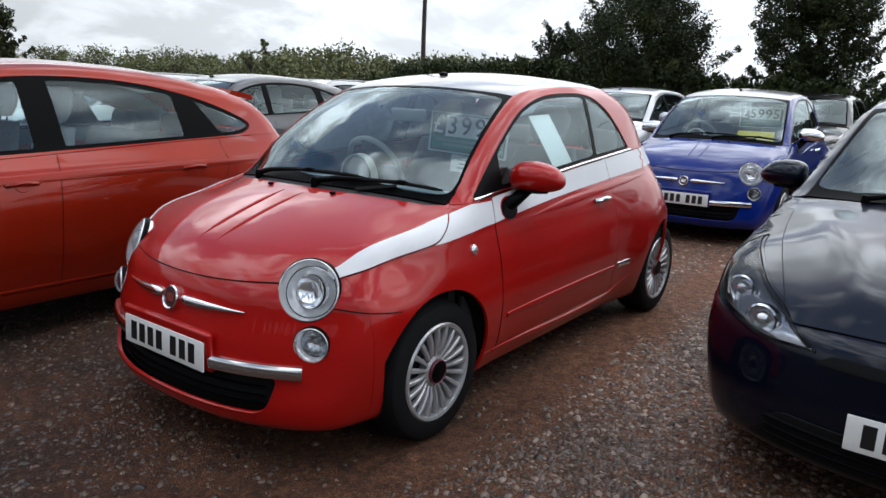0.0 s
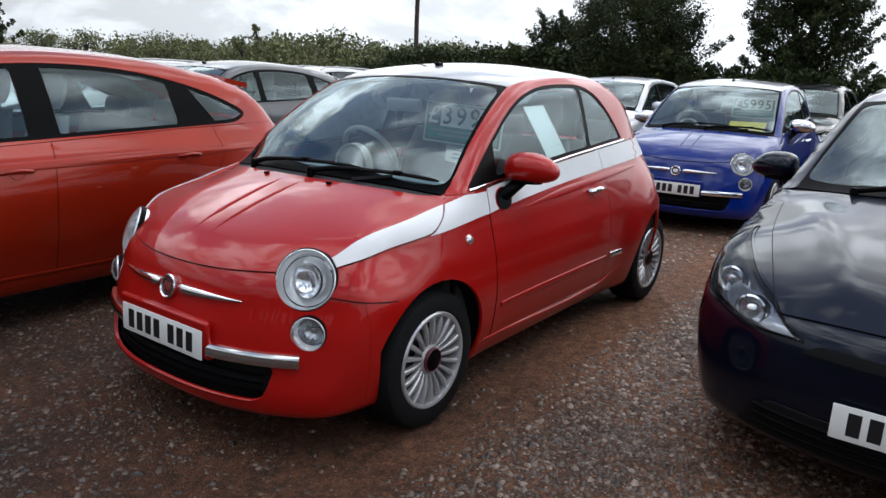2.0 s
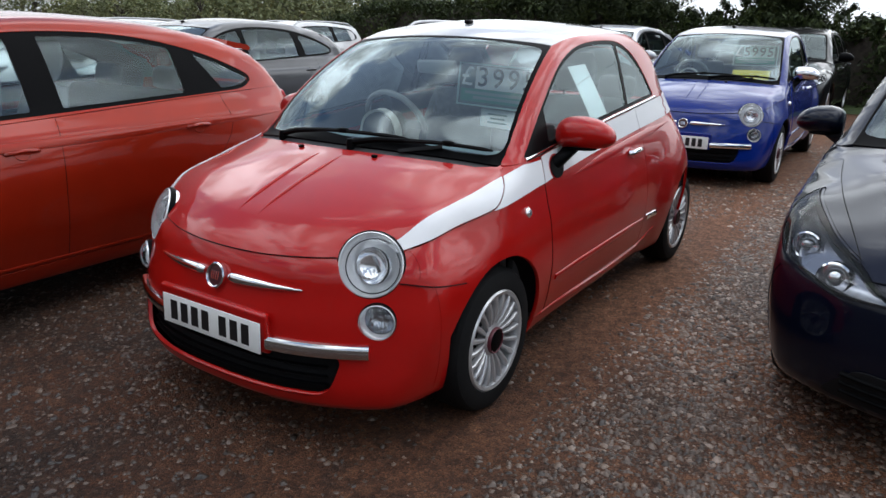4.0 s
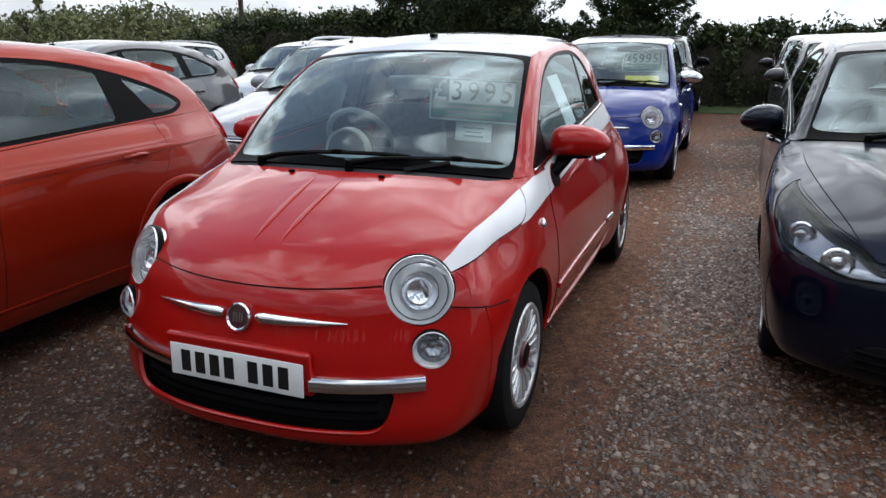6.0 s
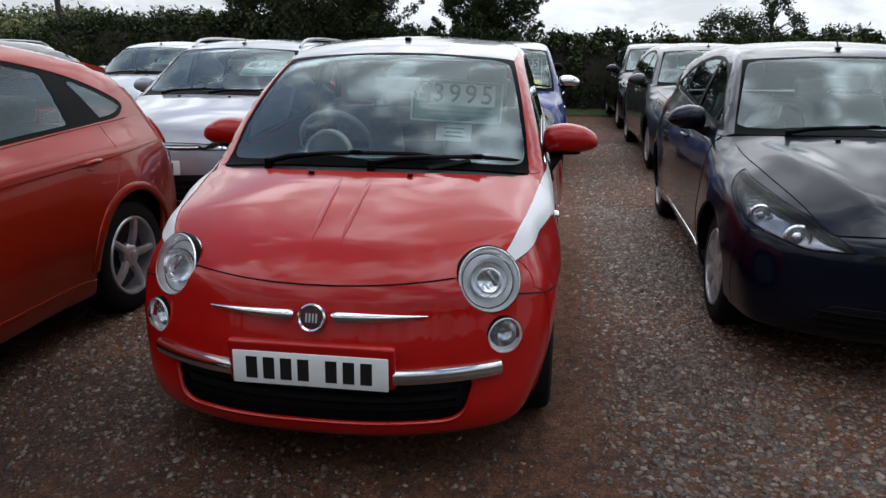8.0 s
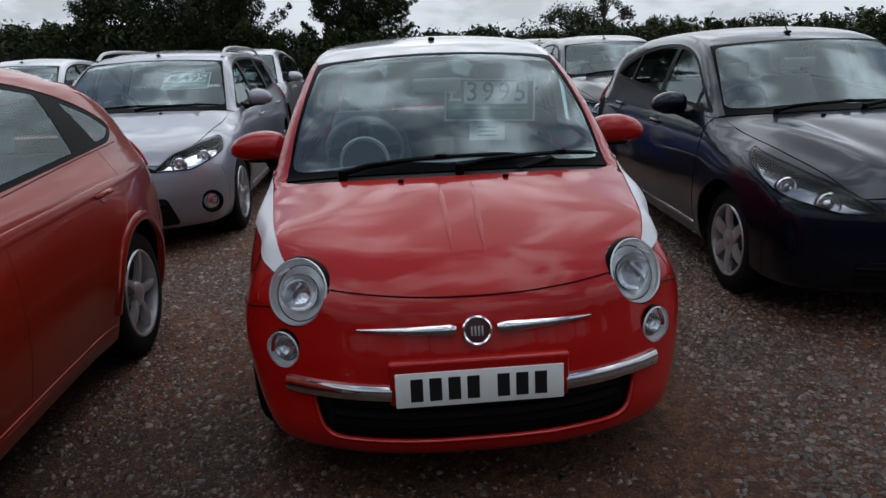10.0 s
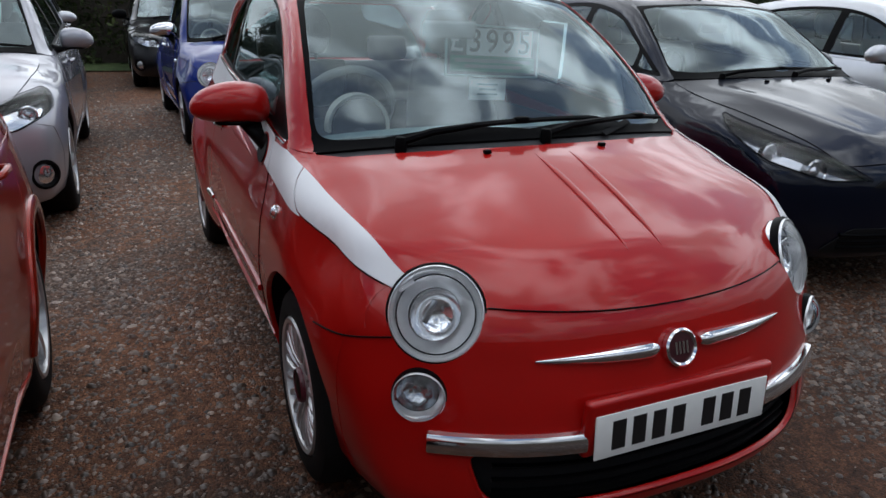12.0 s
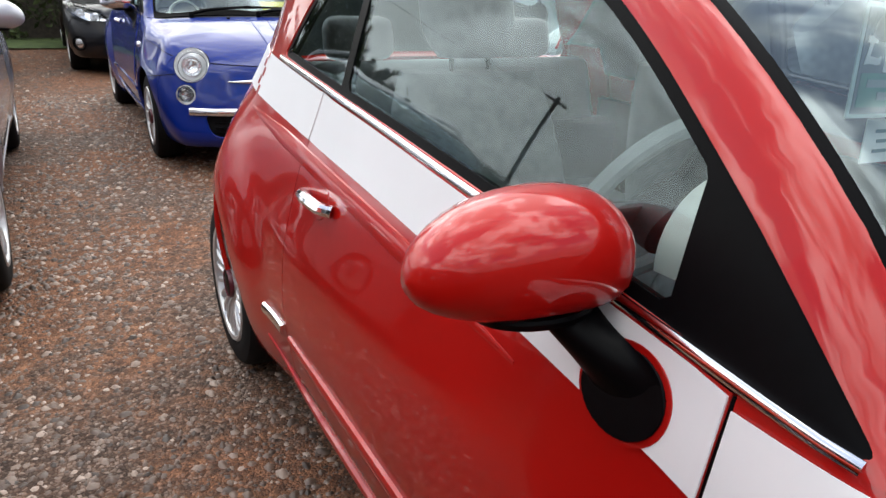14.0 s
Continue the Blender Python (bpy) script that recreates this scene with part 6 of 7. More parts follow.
def ford_details(lenses=((0.46, 0.68, 0.055), (0.62, 0.72, 0.05)), sign=None, bars=True, extra=None):
    def work(car, f, c, nose, tail, kw, paint_mat):
        swept_lamp(car, f, c, nose, c["lamps"][0], lenses, kw, bowl_mat=c.get("bowl_mat"))
        ng = c["grille"]
        single("lower_grille", f, nose, [rounded(ng)], [], PLASTIC, car, "black lower grille", lift=0.004, **kw)
        gz0, gz1 = min(p[1] for p in ng), max(p[1] for p in ng)
        for k in range(1, 4):
            z = gz0 + (gz1 - gz0) * k / 4
            w = max(p[0] for p in ng) * 0.86
            part("grille_slat", ribbon(f, nose, [(a, z) for a in np.linspace(-w, w, 16)], 0.018, 0.014), TRIM, car)
        uz = c["slot"]
        single("upper_grille", f, nose, [rounded([(-uz[0], uz[1], 0.01), (uz[0], uz[1], 0.01), (uz[0] * 0.86, uz[2], 0.01), (-uz[0] * 0.86, uz[2], 0.01)])], [], PLASTIC, car, "black upper grille slot", lift=0.003, **kw)
        if bars:
            part("grille_bar", ribbon(f, nose, [(a, (uz[1] + uz[2]) / 2) for a in np.linspace(-uz[0] * 0.85, uz[0] * 0.85, 18)], 0.018, 0.010), CHROME, car, "chrome grille bar")
        p, n = on_skin(f, nose, [(0.0, c["badge_z"])])
        m = Matrix.Translation(Vector(p[0] + n[0] * 0.010)) @ Vector(n[0]).to_track_quat("Z", "Y").to_matrix().to_4x4() @ Matrix.Diagonal((1.0, 0.42, 1, 1))
        part("badge", lathe([(0, 0.010), (0.066, 0.008), (0.068, -0.012), (0, -0.012)], 32, m), BADGE_BLUE, car, "oval blue badge")
        part("badge_ring", lathe([(0.066, 0.006), (0.072, 0.012), (0.078, 0.006), (0.078, -0.012)], 32, m), CHROME, car)
        for s in (1, -1) if c.get("fogs", True) else ():
            p, n = on_skin(f, nose, [(s * c["fog"][0], c["fog"][1])])
            m = Matrix.Translation(Vector(p[0])) @ Vector((n[0][0] * 0.7, n[0][1], 0.0)).normalized().to_track_quat("Z", "Y").to_matrix().to_4x4()
            part("fog_recess", lathe([(0.085, 0.002), (0.07, 0.006), (0.055, -0.01)], 28, m), TRIM, car)
            part("fog_light", lathe([(0, 0.006), (0.03, 0.004), (0.05, -0.002), (0.055, -0.012), (0, -0.014)], 28, m), c.get("fog_mat", REFLECTOR), car, "round fog light")
        for s in (1, -1):
            part("mud_line", ribbon(f, SIDE, [(y, 0.30) for y in np.linspace(0.42, c["wheelbase"] - 0.42, 20)], 0.018, 0.006, s < 0), CHROME if c.get("bright_sill") else paint_mat, car)
        py = on_skin(f, nose, [(0.0, c["plate_z"])])[0][0][1]
        number_plate(car, pose(0, py - 0.016, c["plate_z"], 86))
        number_plate(car, pose(0, c["tail"][3][1] + 0.02, 0.62, 90, 0, 180), PLATE_YELLOW)
        for s in (1, -1):
            p, n = on_skin(f, TOP, [(s * 0.24, c["screen"]["base_y"] - 0.06)])
            part("washer_jet", box(0.024, 0.018, 0.012, Matrix.Translation(Vector(p[0] + n[0] * 0.005)), 0.004), TRIM, car)
            tl = rounded([(0.52 * s, 0.80, 0.03), (0.74 * s, 0.86, 0.03), (0.72 * s, 1.00, 0.03), (0.58 * s, 1.02, 0.05)])
            single("tail_light", f, tail, [tl], [], TAIL_RED, car, "red tail light", lift=0.012, **kw)
        ay = c["screen"]["top_y"] + 0.14
        az = on_skin(f, TOP, [(0.0, ay)])[0][0][2]
        part("aerial_base", box(0.026, 0.06, 0.018, pose(0, ay, az + 0.006), 0.006), TRIM, car)
        part("aerial", tube([(0, ay, az + 0.01), (0, ay - 0.0 + c.get("aerial", (0.1, 0.1))[0], az + c.get("aerial", (0.1, 0.1))[1])], [0.005, 0.003], 6), TRIM, car, "roof aerial")
        if c.get("belt_bright"):
            b = table(c["belt"])
            ys = np.linspace(0.5, c["dlo"][6][0] - 0.1, 40)
            for mir in (False, True):
                part("belt_trim", ribbon(f, SIDE, np.stack([ys, b(ys) + 0.012], 1), 0.016, 0.006, mir), c["belt_bright"], car, "window belt trim")
        if c.get("crease_side"):
            for mir in (False, True):
                part("shoulder_line", ribbon(f, SIDE, c["crease_side"], 0.05, 0.006, mir, taper=0.8), paint_mat, car)
        if extra:
            extra(car, f, c, nose, tail, kw, paint_mat)
        if sign:
            price_sign(car, *sign)
    return work


def spoiler(car, f, c, nose, tail, kw, paint_mat):
    y0, w = c["roof_end"] + 0.02, 0.56
    z0 = float(on_skin(f, TOP, [(0.0, y0)])[0][0][2])
    secs = []
    for x in np.linspace(-w, w, 13):
        dz = -0.10 * x * x
        secs.append([(x, y0 - 0.02, z0 + dz - 0.02), (x, y0, z0 + dz + 0.012), (x, y0 + 0.20 - 0.1 * x * x, z0 + dz - 0.020), (x, y0 + 0.215 - 0.1 * x * x, z0 + dz - 0.034), (x, y0 + 0.20 - 0.1 * x * x, z0 + dz - 0.052)])
    part("roof_spoiler", loft(secs), paint_mat, car)
    for s in (1, -1):
        a0, a1 = -0.30, math.pi * 0.98
        path = []
        for a in np.linspace(a0, a1, 30):
            path.append((c["wheelbase"] + (c["arch_r"] + 0.014) * math.cos(a), c["wheel_z"] + (c["arch_r"] + 0.014) * math.sin(a)))
        part("arch_lip", ribbon(f, SIDE, path, 0.05, 0.012, s < 0), paint_mat, car)


def rails(car, f, c, nose, tail, kw, paint_mat):
    for s in (1, -1):
        ys = np.linspace(1.15, 3.1, 12)
        p = on_skin(f, TOP, np.stack([0 * ys + s * 0.575, ys], 1))[0]
        path = [tuple(p[0])] + [tuple(v + [0, 0, 0.045]) for v in p[1:-1]] + [tuple(p[-1])]
        part("roof_rail", tube(curve2(path, 3), 0.015, 8), ALLOY, car, "silver roof rail")


SUPERMINI = dict(
    FAMILY, ridge=[(-2.0, 0.20), (-0.75, 0.26), (-0.36, 0.38), (-0.06, 0.50), (0.25, 0.60), (4.0, 0.60)],
    top=[(-1.00, 0.58), (-0.80, 0.69), (-0.60, 0.775), (-0.30, 0.872), (0.0, 0.945), (0.16, 0.978), (0.22, 0.998), (0.55, 1.190), (0.92, 1.375), (1.15, 1.430), (1.55, 1.462), (2.00, 1.445), (2.45, 1.385), (2.72, 1.315), (2.86, 1.20), (3.02, 1.00), (3.30, 0.80)],
    plan=[(-0.95, 0.68), (-0.55, 0.80), (-0.2, 0.845), (0.1, 0.855), (0.8, 0.845), (1.6, 0.848), (2.49, 0.855), (2.8, 0.825), (3.2, 0.73)],
    crown=[(-1.0, 0.20), (-0.5, 0.17), (0.1, 0.08), (0.3, 0.05), (1.0, 0.08), (1.7, 0.10), (3.5, 0.12)],
    nose=[(0.10, -0.60), (0.17, -0.72), (0.25, -0.780), (0.40, -0.810), (0.55, -0.795), (0.64, -0.765), (0.70, -0.70), (0.80, -0.62), (1.2, -0.58)],
    tail=[(0.10, 2.90), (0.25, 3.05), (0.45, 3.12), (0.65, 3.12), (0.85, 3.07), (1.02, 3.00), (1.20, 2.92), (1.45, 2.80)],
    half=0.84, grid=0.045, edge=0.026, flares=((0.0, 0.30, 0.43, 0.014), (2.49, 0.30, 0.43, 0.018)),
    wheel_r=0.300, wheel_x=0.80, wheel_z=0.305, wheelbase=2.49, arch_r=0.345, rim_r=0.200, tyre_w=0.185,
    belt=[(-0.5, 0.93), (0.40, 0.950), (1.3, 1.000), (2.2, 1.070), (3.0, 1.10)],
    screen=dict(base_x=0.70, base_y=0.19, base_bow=0.36, top_x=0.565, top_y=0.92, top_bow=0.16),
    hood_side=[(-0.66, 0.50), (-0.42, 0.58), (-0.10, 0.665), (0.20, 0.705), (0.34, 0.712)], hood_front=-0.74, hood_bow=0.35,
    roof_side=[(0.9, 0.565), (1.3, 0.575), (2.0, 0.565), (2.7, 0.52)], roof_end=2.55,
    frame_tail=[(2.74, 1.24), (2.84, 1.14)], frame_end=2.88,
    dlo=[(0.42, 0.970, 0.03), (0.76, 1.170, 0.25), (1.00, 1.305, 0.2), (1.35, 1.372, 0.3), (1.85, 1.355, 0.4), (2.30, 1.255, 0.2), (2.52, 1.120, 0.06), (2.40, 1.092, 0.06), (1.5, 1.030, 0.3)],
    panes=[(0.46, 0.66, 0.46, 0.66), (0.70, 1.345, 0.70, 1.32), (1.42, 2.12, 1.39, 2.02), (2.16, 2.7, 2.06, 2.7)],
    doors=[[(0.44, 0.2), (0.42, 0.6), (0.40, 0.83), (0.38, 0.97)], [(1.39, 0.2), (1.40, 0.6), (1.39, 0.9), (1.37, 1.03)], [(2.08, 0.2), (2.22, 0.6), (2.32, 0.85), (2.25, 1.08)]],
    quarter_end=[(2.88, 1.09), (2.92, 0.80), (2.90, 0.50), (2.88, 0.24), (2.7, 0.24)],
    nose_c=0.50, nose_angle=0.80, nose_top=0.765, nose_side_top=0.72, tail_c=2.0, tail_angle=0.95, rear_glass=(0.62, 1.06, 1.24), hatch_top=1.34,
    spokes=spokes_cover, dash_z=0.96, seat_y=1.34, wheel_y=0.92, wheel_h=0.94,
    mirror=(0.895, 0.78, 1.00), mirror_size=(0.22, 0.16, 0.145), mirror_foot=(0.775, 0.66, 0.93),
    handles=[(1.22, 0.85), (2.10, 0.90)],
    lamps=[[(0.30, 0.600, 0.015), (0.46, 0.590, 0.03), (0.70, 0.670, 0.06), (0.86, 0.790, 0.03), (0.90, 0.840, 0.015), (0.66, 0.775, 0.06), (0.44, 0.700, 0.05)]],
    grille=[(-0.46, 0.245, 0.03), (0.46, 0.245, 0.03), (0.36, 0.375, 0.03), (-0.36, 0.375, 0.03)], slot=(0.30, 0.570, 0.605), badge_z=0.622, fog=(0.56, 0.32), plate_z=0.405,
    bowl_mat=LAMP_DARK, aerial=(0.12, 0.12), bright_sill=True, fogs=False,
)
FAMILY.update(grille=[(-0.42, 0.235, 0.03), (0.42, 0.235, 0.03), (0.36, 0.44, 0.03), (-0.36, 0.44, 0.03)], slot=(0.30, 0.60, 0.66), badge_z=0.70, fog=(0.60, 0.37), plate_z=0.50)

focus = dict(FAMILY, grid=0.045, edge=0.028, panes=[(0.62, 1.49, 0.64, 1.45), (1.655, 2.41, 1.60, 2.297), (3.02, 3.1, 2.17, 3.0)],
    doors=[[(0.46, 0.2), (0.44, 0.6), (0.42, 0.83), (0.40, 0.97)], [(1.50, 0.2), (1.53, 0.6), (1.56, 0.9), (1.57, 1.0)], [(2.24, 0.2), (2.36, 0.55), (2.58, 0.80), (2.62, 0.88), (2.58, 1.05)]], handles=[(1.36, 0.845), (2.36, 0.865)], crease_side=[(y, 0.855 + 0.012 * y) for y in np.linspace(0.5, 3.1, 30)])
build_car(focus, "car", "orange-red five-door hatchback with a roof spoiler on gravel", (-2.37, -1.90, 0), 0, ORANGE, ford_details(extra=spoiler), "parked cars")
build_car(SUPERMINI, "car", "navy five-door hatchback with wheel covers on gravel", (2.44, 1.05, 0), -1.6, NAVY, ford_details(lenses=((0.50, 0.655, 0.058), (0.66, 0.715, 0.052)), bars=False), "parked cars")

estate = dict(FAMILY, grid=0.055, edge=0.035,
    top=[(-1.10, 0.60), (-0.86, 0.72), (-0.65, 0.80), (-0.35, 0.885), (0.0, 0.950), (0.18, 0.985), (0.24, 1.005), (0.60, 1.215), (0.98, 1.395), (1.25, 1.450), (1.70, 1.480), (2.40, 1.470), (2.95, 1.430), (3.20, 1.38), (3.32, 1.25), (3.45, 1.02), (3.80, 0.80)],
    tail=[(0.10, 3.36), (0.25, 3.54), (0.45, 3.60), (0.65, 3.59), (0.85, 3.54), (1.02, 3.47), (1.20, 3.38), (1.45, 3.26)],
    plan=[(-1.0, 0.72), (-0.6, 0.83), (-0.2, 0.885), (0.1, 0.895), (0.8, 0.89), (1.6, 0.892), (2.64, 0.895), (3.1, 0.875), (3.7, 0.77)],
    roof_end=3.02, frame_tail=[(3.24, 1.26), (3.34, 1.12)], frame_end=3.36, quarter_end=[(3.36, 1.05), (3.38, 0.80), (3.36, 0.50), (3.34, 0.24), (2.85, 0.24)],
    dlo=[(0.46, 0.965, 0.03), (0.80, 1.175, 0.25), (1.08, 1.320, 0.2), (1.45, 1.385, 0.3), (2.25, 1.385, 0.4), (2.95, 1.310, 0.2), (3.12, 1.120, 0.10), (2.95, 1.055, 0.10), (1.7, 1.005, 0.3)],
    slot=(0.34, 0.63, 0.665), bowl_mat=REFLECTOR)
build_car(estate, "car", "pale silver estate car with roof rails on gravel", (-2.36, 3.28, 0), 0, LILAC, ford_details(extra=rails, sign=(pose(0.30, 0.84, 1.20, 32), "£6495", (0.42, 0.25))), "parked cars")
far_hatch = dict(FAMILY, grid=0.07, edge=0.05)
build_car(far_hatch, "car", "mid-grey five-door hatchback with red tail lights on gravel", (-5.5, 2.3, 0), 0, MID_GREY, ford_details(), "parked cars")
far_mini = dict(SUPERMINI, grid=0.07, edge=0.05)
build_car(far_mini, "car", "silver compact hatchback with a price sign on gravel", (-5.5, 7.3, 0), 0, SILVER, ford_details(sign=(pose(0.28, 0.80, 1.18, 32), "bars", (0.40, 0.24))), "parked cars")
build_car(far_hatch, "car", "pale grey hatchback parked before the hedge", (-2.65, 8.3, 0), 0, SILVER, ford_details(), "parked cars")
build_car(dict(far_hatch, mirror_mat=TRIM), "car", "black five-door hatchback parked before the hedge", (-0.10, 10.2, 0), 0, BLACK_PAINT, ford_details(), "parked cars")
build_car(dict(far_mini, grid=0.055, edge=0.04), "car", "dark grey five-door hatchback on gravel", (2.72, 6.05, 0), 0, CHARCOAL, ford_details(), "parked cars")
build_car(far_mini, "car", "black compact hatchback parked before the hedge", (2.75, 10.4, 0), 0, BLACK_PAINT, ford_details(), "parked cars")
build_car(far_hatch, "car", "silver five-door family car on gravel", (5.40, 1.35, 0), 0, SILVER, ford_details(), "parked cars")
build_car(dict(estate, grid=0.09, edge=0.06), "car", "white estate car on gravel", (-9.6, 3.2, 0), 0, WHITE_PAINT, ford_details(extra=rails), "parked cars")
build_car(dict(estate, grid=0.09, edge=0.06), "car", "white estate car before the low hedge", (-10.4, 8.4, 0), 0, WHITE_PAINT, ford_details(extra=rails), "parked cars")
build_car(far_hatch, "car", "pale blue-silver hatchback on gravel", (-13.2, 3.6, 0), 0, SILVER, ford_details(), "parked cars")

# ---- hedge, trees and the far line of woods ----
def leaf_material(name, dark, light):
    m, t, b = material(name)
    info = t.nodes.new("ShaderNodeNewGeometry")
    r = ramp_node(t, info.outputs["Random Per Island"], [(0.0, dark), (1.0, light)])
    n = noise_node(t, 1.1, 3.0)
    mix = t.nodes.new("ShaderNodeMix")
    mix.data_type, mix.blend_type = "RGBA", "MULTIPLY"
    mix.inputs["Factor"].default_value = 0.7
    tone = ramp_node(t, n.outputs["Fac"], [(0.3, (0.55, 0.55, 0.5)), (0.55, (1.1, 1.1, 1.0)), (0.72, (2.1, 1.7, 0.9))])
    t.links.new(r.outputs["Color"], mix.inputs["A"])
    t.links.new(tone.outputs["Color"], mix.inputs["B"])
    t.links.new(mix.outputs["Result"], b.inputs["Base Color"])
    b.inputs["Roughness"].default_value = 0.6
    b.inputs["Specular IOR Level"].default_value = 0.25
    return m


LEAF = leaf_material("hedge_leaf", (0.012, 0.020, 0.006), (0.050, 0.070, 0.020))
LEAF_TREE = leaf_material("tree_leaf", (0.010, 0.016, 0.006), (0.045, 0.062, 0.018))
# distance haze is mixed into the colour of the far leaves
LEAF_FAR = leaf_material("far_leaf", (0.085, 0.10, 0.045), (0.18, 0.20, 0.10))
BARK = plain("bark", (0.05, 0.04, 0.032), 0.9, 0.0, 14.0, 0.4, 0.6)


def leaves(name, centres, size, mat, parent, label="", seed=1, kind="", category=""):
    """Many small folded leaves, one for each centre, in one mesh."""
    g = np.random.RandomState(seed)
    c = np.asarray(centres, float)
    n = len(c)
    s = size * (0.6 + 0.8 * g.rand(n))[:, None]
    a = g.normal(size=(n, 3))
    a /= np.linalg.norm(a, axis=1, keepdims=True)
    b = np.cross(a, g.normal(size=(n, 3)))
    b /= np.linalg.norm(b, axis=1, keepdims=True)
    nn = np.cross(a, b)
    pts = np.stack([c - a * s, c - b * s * 0.45 + nn * s * 0.14, c + a * s, c + b * s * 0.45 + nn * s * 0.14], 1).reshape(-1, 3)
    k = np.arange(n) * 4
    faces = np.concatenate([np.stack([k, k + 1, k + 2], 1), np.stack([k, k + 2, k + 3], 1)])
    me = bpy.data.meshes.new(name)
    me.vertices.add(len(pts))
    me.vertices.foreach_set("co", pts.ravel())
    me.loops.add(len(faces) * 3)
    me.loops.foreach_set("vertex_index", faces.ravel().astype(np.int32))
    me.polygons.add(len(faces))
    me.polygons.foreach_set("loop_start", (np.arange(len(faces)) * 3).astype(np.int32))
    me.update()
    me.validate()
    me.materials.append(mat)
    ob = new(name, me)
    if parent:
        ob.parent = parent
    return tagged(ob, label, category, kind=kind)


def clump_points(g, centres, radii, per, full=0.0):
    """Leaf places gathered in the outer part of many clumps; with full, clumps much smaller than that radius get fewer."""
    out = []
    for c, r in zip(centres, radii):
        n = per if r > 0.35 * full else max(10, int(per * 0.22))
        d = g.normal(size=(n, 3))
        d /= np.linalg.norm(d, axis=1, keepdims=True)
        out.append(np.asarray(c) + d * (r * g.rand(n, 1) ** 0.45))
    return np.concatenate(out)


def hedge(x0, x1, y, depth, height, seed, per, name="hedge", label="dense dark green hawthorn hedge", step=0.5, size=0.055):
    g = np.random.RandomState(seed)
    xs = np.arange(x0, x1, step)
    centres, radii = [], []
    for x in xs:
        h = height(x)
        for z in np.arange(0.15, h, 0.42):
            for yy in (y + 0.15, y + depth * 0.55):
                if yy > y + 0.2 and z < h - 0.7:
                    continue
                centres.append((x + g.uniform(-0.25, 0.25), yy + g.uniform(-0.16, 0.16), z + g.uniform(-0.15, 0.15)))
                radii.append(g.uniform(0.26, 0.44))
        for _ in range(6):
            centres.append((x + g.uniform(-0.3, 0.3), y + g.uniform(0.0, depth), h + g.uniform(-0.22, 0.06)))
            radii.append(g.uniform(0.10, 0.24))
    base = thing(name, label, "hedge")
    leaves("foliage", clump_points(g, centres, radii, per), size, LEAF, base, seed=seed, kind="stuff")
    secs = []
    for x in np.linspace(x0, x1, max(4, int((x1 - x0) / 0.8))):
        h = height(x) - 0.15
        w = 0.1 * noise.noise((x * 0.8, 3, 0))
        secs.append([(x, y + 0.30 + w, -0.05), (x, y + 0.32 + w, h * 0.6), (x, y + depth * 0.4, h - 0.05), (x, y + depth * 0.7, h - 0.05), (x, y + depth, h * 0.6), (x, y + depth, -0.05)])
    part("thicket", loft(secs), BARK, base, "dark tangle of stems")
    return base


def tree(x, y, height, spread, seed, clumps, per, size, label, mat=None, low=0.25, lean=0.0, group="trees"):
    g = np.random.RandomState(seed)
    base = thing("tree", label, "tree", group, (x, y, 0))
    top = height * 0.72
    trunk = [(0.15 * math.sin(3 * u + seed) + lean * u * u, 0.12 * math.cos(2 * u + seed), top * u) for u in np.linspace(0, 1, 8)]
    part("trunk", tube(trunk, [0.045 * height * (1 - 0.8 * u) * 0.8 for u in np.linspace(0, 1, 8)], 10), BARK, base)
    centres, radii = [], []
    for k in range(clumps):
        u = low + (1 - low) * g.rand()
        around = g.uniform(0, 2 * math.pi)
        prof = math.sin(math.pi * min(0.98, 0.12 + 0.80 * (u - low) / (1 - low))) ** 0.7
        r = spread * prof * g.rand() ** 0.45
        centres.append((r * math.cos(around) + lean * u, r * math.sin(around), height * u * 0.93 + 0.2))
        radii.append(spread * g.uniform(0.12, 0.34))
    # loose sprigs that break the crown's outline
    for k in range(clumps // 3 if height > 2.5 and group == "trees" else 0):
        u, around = low + (1.06 - low) * g.rand(), g.uniform(0, 2 * math.pi)
        r = spread * (0.55 + 0.65 * g.rand()) * (1.0 if u < 0.85 else 0.6)
        for j in range(3):
            k2 = 1 + 0.10 * j
            centres.append((r * k2 * math.cos(around) + lean * u, r * k2 * math.sin(around), height * u * 0.95 + 0.2 + 0.07 * j * spread))
            radii.append(spread * g.uniform(0.05, 0.10))
    for k in range(0, clumps, max(1, clumps // 22)):
        c = centres[k]
        s = trunk[min(7, max(1, int(7 * min(1, c[2] / top * 0.75))))]
        part("limb", tube([Vector(s), ((s[0] + c[0]) / 2, (s[1] + c[1]) / 2, (s[2] * 0.4 + c[2] * 0.6)), c], [0.012 * height, 0.007 * height, 0.003 * height], 6), BARK, base)
    leaves("crown", clump_points(g, centres, radii, per, 0.34 * spread), size, mat or LEAF_TREE, base, seed=seed)
    return base


def hedge_height(x):
    return 1.58 + 0.45 / (1 + math.exp((x + 3.5) * 1.2)) - 0.85 / (1 + math.exp((x + 12.6) * 1.3)) + 0.16 * noise.noise((x * 0.35, 0.0, 1.0)) + 0.10 * noise.noise((x * 1.7, 4.0, 1.0))


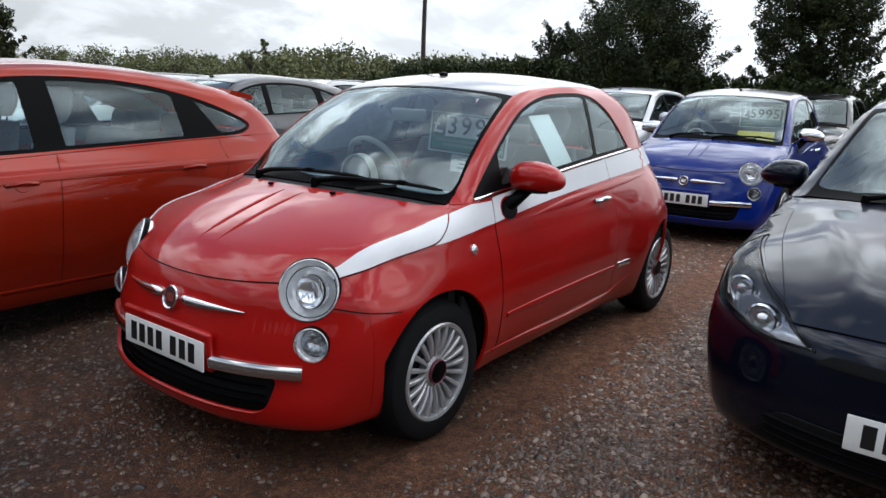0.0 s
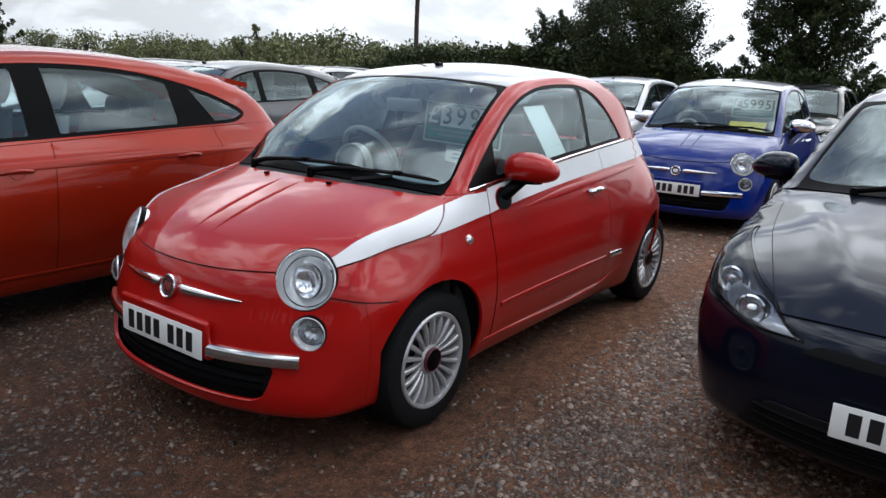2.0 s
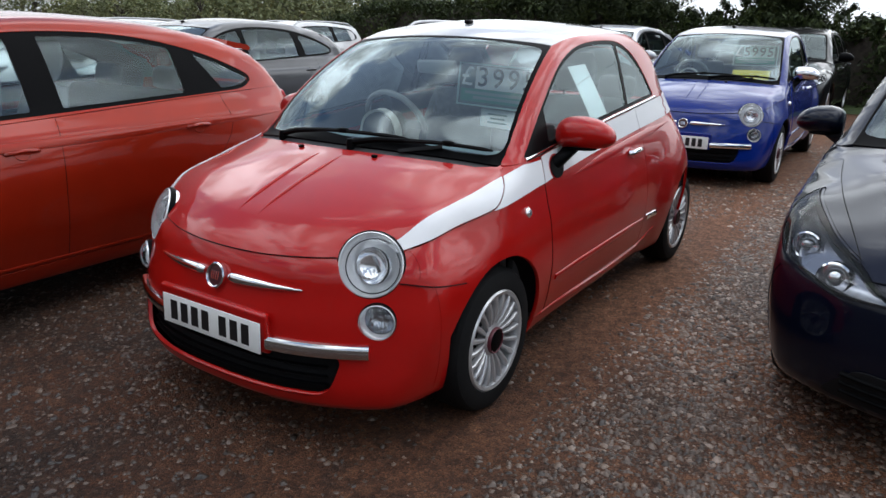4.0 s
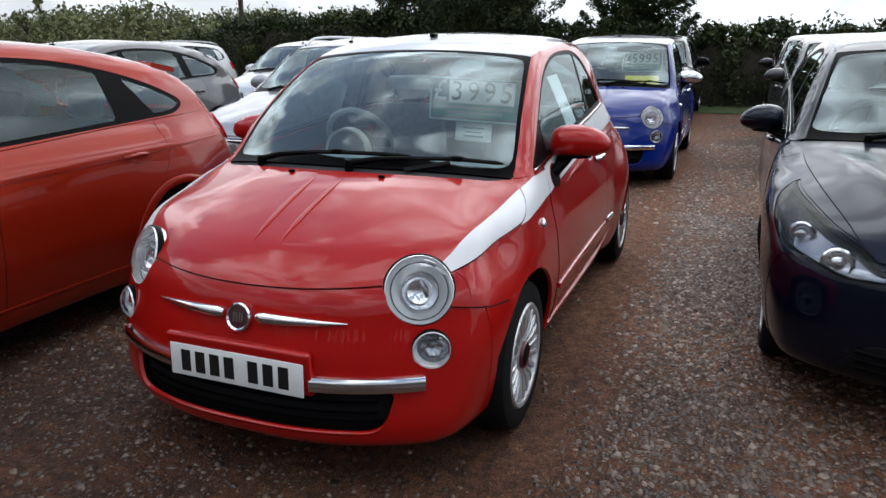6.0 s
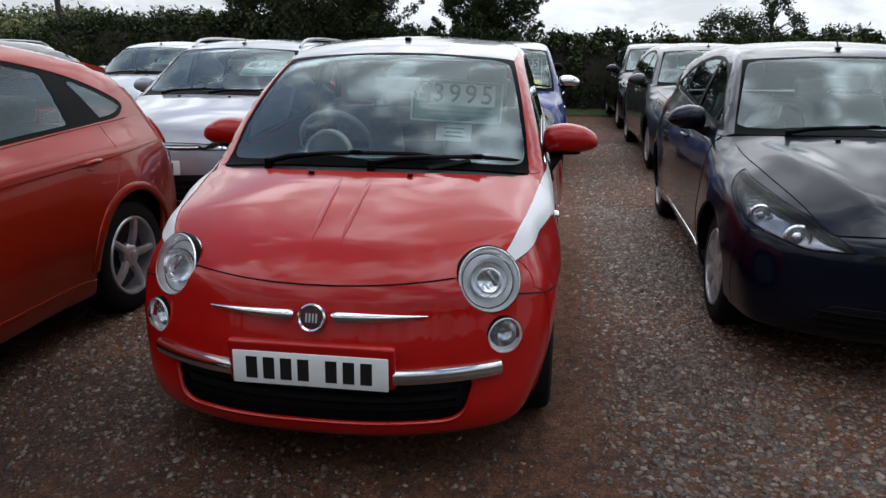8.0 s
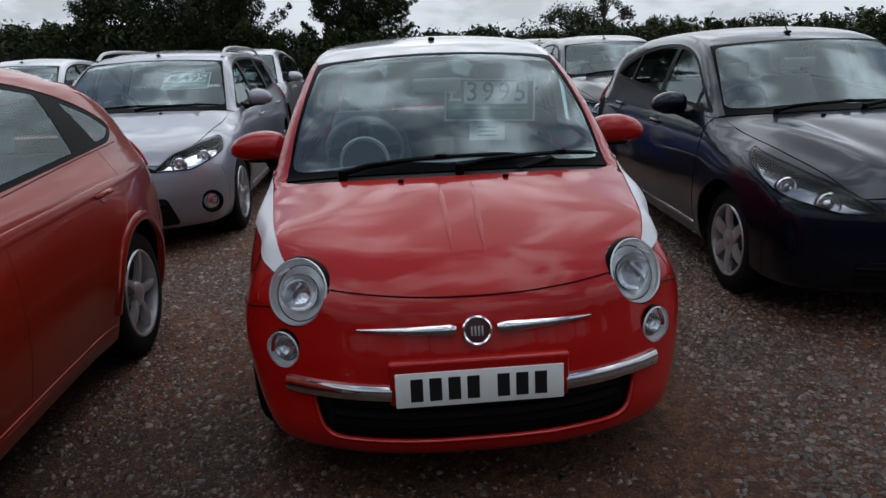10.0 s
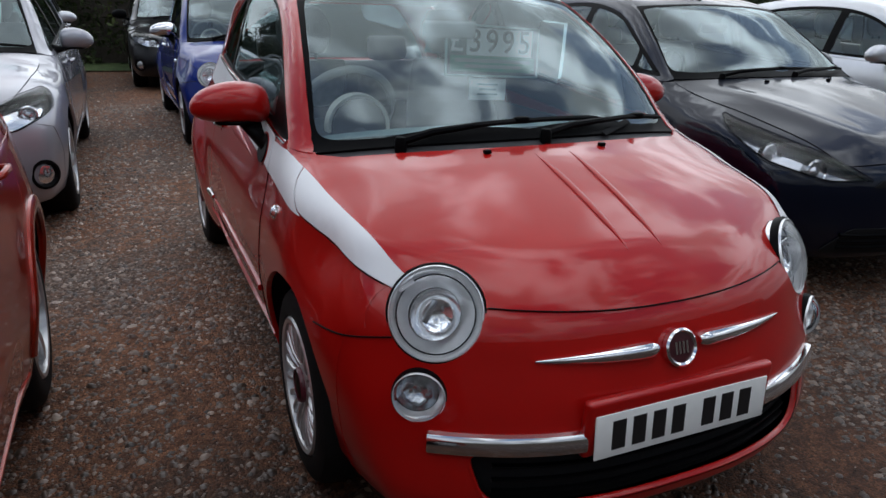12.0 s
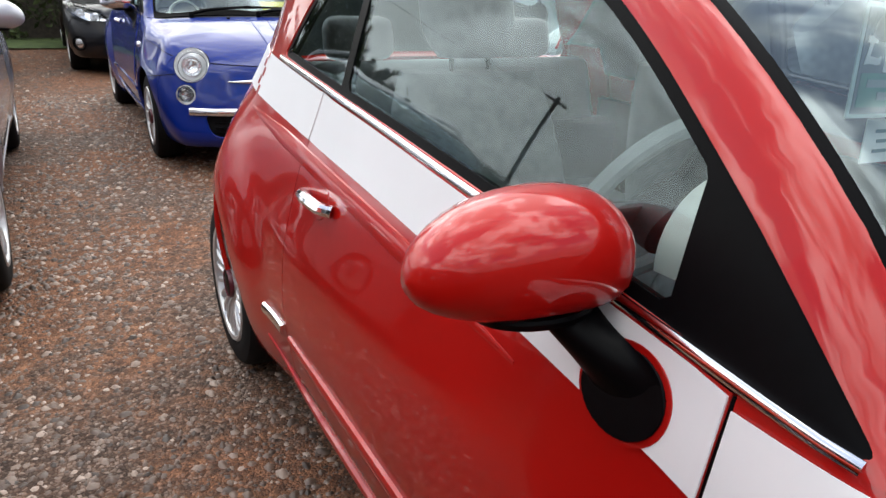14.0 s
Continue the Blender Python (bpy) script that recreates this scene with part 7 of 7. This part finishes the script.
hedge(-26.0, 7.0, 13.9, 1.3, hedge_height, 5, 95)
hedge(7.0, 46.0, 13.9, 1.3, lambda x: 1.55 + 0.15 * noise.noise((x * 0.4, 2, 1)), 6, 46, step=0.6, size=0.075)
# unseen hedge added behind the camera to darken reflections on the car fronts
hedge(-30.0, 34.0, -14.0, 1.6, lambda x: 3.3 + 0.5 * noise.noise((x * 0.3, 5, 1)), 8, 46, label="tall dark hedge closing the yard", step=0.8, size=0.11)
tree(-4.6, 15.0, 3.75, 1.6, 11, 230, 300, 0.036, "dark bushy hawthorn tree in the hedge line", low=0.1)
tree(-6.6, 15.2, 2.75, 1.2, 13, 110, 240, 0.036, "low dark bush in the hedge line", low=0.1)
tree(-0.9, 15.3, 5.2, 1.15, 12, 260, 260, 0.036, "dark ivy-clad tree in the hedge line", low=0.12)
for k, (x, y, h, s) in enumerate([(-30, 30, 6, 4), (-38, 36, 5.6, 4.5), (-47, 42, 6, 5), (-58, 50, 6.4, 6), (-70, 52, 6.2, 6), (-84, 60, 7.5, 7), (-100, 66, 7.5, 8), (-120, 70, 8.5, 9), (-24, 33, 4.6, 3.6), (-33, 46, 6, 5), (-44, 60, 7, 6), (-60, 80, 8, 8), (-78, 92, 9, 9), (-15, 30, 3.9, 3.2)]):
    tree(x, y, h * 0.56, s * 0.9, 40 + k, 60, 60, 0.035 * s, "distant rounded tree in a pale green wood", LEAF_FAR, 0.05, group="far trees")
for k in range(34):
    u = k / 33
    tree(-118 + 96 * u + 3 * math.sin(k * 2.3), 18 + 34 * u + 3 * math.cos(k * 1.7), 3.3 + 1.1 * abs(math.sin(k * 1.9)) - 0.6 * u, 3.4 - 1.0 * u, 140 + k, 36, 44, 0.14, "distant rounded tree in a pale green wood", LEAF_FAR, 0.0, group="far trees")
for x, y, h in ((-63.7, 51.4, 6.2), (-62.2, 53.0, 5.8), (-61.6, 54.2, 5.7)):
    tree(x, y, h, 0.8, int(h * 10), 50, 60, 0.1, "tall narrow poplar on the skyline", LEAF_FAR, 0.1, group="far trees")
for k, (x, y, h, s) in enumerate([(12.6, 40, 3.9, 1.7), (10.5, 40, 3.0, 2.0), (17, 42, 2.2, 2.6), (31, 44, 2.1, 2.2), (36, 44, 2.4, 2.3), (44, 46, 2.3, 2.6), (24, 44, 2.0, 2.4)]):
    tree(x, y, h, s, 70 + k, 50, 90, 0.08, "distant tree beyond the hedge", LEAF_TREE, 0.2, group="far trees")
tree(-31.2, 10.2, 4.5, 1.5, 91, 90, 120, 0.08, "dark spreading tree at the yard's edge", LEAF_TREE, 0.2)

# ---- grass verge, poles and wires ----
sheet("grass_verge", -40, 50, 12.5, 14.6, 40, 0.03, GRASS, "rough green grass verge under the hedge", 0.02)


def pole(x, y, h, r, label):
    b = thing("utility_pole", label, "pole", "", (x, y, 0))
    part("shaft", tube([(0, 0, -0.2), (0.02, 0, h * 0.5), (0.10, 0, h)], [r, r * 0.85, r * 0.7], 10), BARK, b)
    part("cross_arm", box(1.2, 0.10, 0.10, pose(0.1, 0, h - 0.3), 0.02), BARK, b)
    for s in (-0.5, 0.1, 0.5):
        part("insulator", lathe([(0, 0.12), (0.03, 0.11), (0.04, 0.05), (0.02, 0.0), (0, 0)], 10, Matrix.Translation((0.1 + s, 0, h - 0.25))), IVORY, b)
    return b


pole(-16.75, 21.6, 7.2, 0.11, "weathered wooden utility pole behind the hedge")
pole(30.0, 40.0, 8.0, 0.10, "slim dark pole beyond the hedge")
wire = thing("overhead_wire", "thin overhead cable between poles", "cable")
part("cable", tube([(-16.65 + 47 * u, 21.6 + 6 * u, 7.0 - 1.2 * math.sin(math.pi * u)) for u in np.linspace(0, 1, 24)], 0.012, 5), TRIM, wire)
part("cable", tube([(-16.65 - 40 * u, 21.6 - 4 * u, 7.0 - 1.2 * math.sin(math.pi * u)) for u in np.linspace(0, 1, 20)], 0.012, 5), TRIM, wire)

board = thing("sign_board", "yellow roadside service sign with navy lettering", "sign", "", (26.4, 20.9, 0), -48)
part("panel", box(4.2, 0.06, 0.85, pose(0, 0, 1.64), 0.01), YELLOW, board, "yellow sign panel")
for sx in (-1.6, 1.6):
    part("post", tube([(sx, 0.06, 0), (sx, 0.06, 1.98)], 0.05, 8), TRIM, board)
me = text_mesh("lettering", "SERVICING", 0.55)
me.transform(pose(0.62, -0.036, 1.64, 90))
part_of("lettering", me, BADGE_BLUE, board)
for k in range(4):
    part("bar", box(0.22, 0.01, 0.40, pose(-1.90 + 0.30 * k, -0.034, 1.64)), BADGE_BLUE, board)
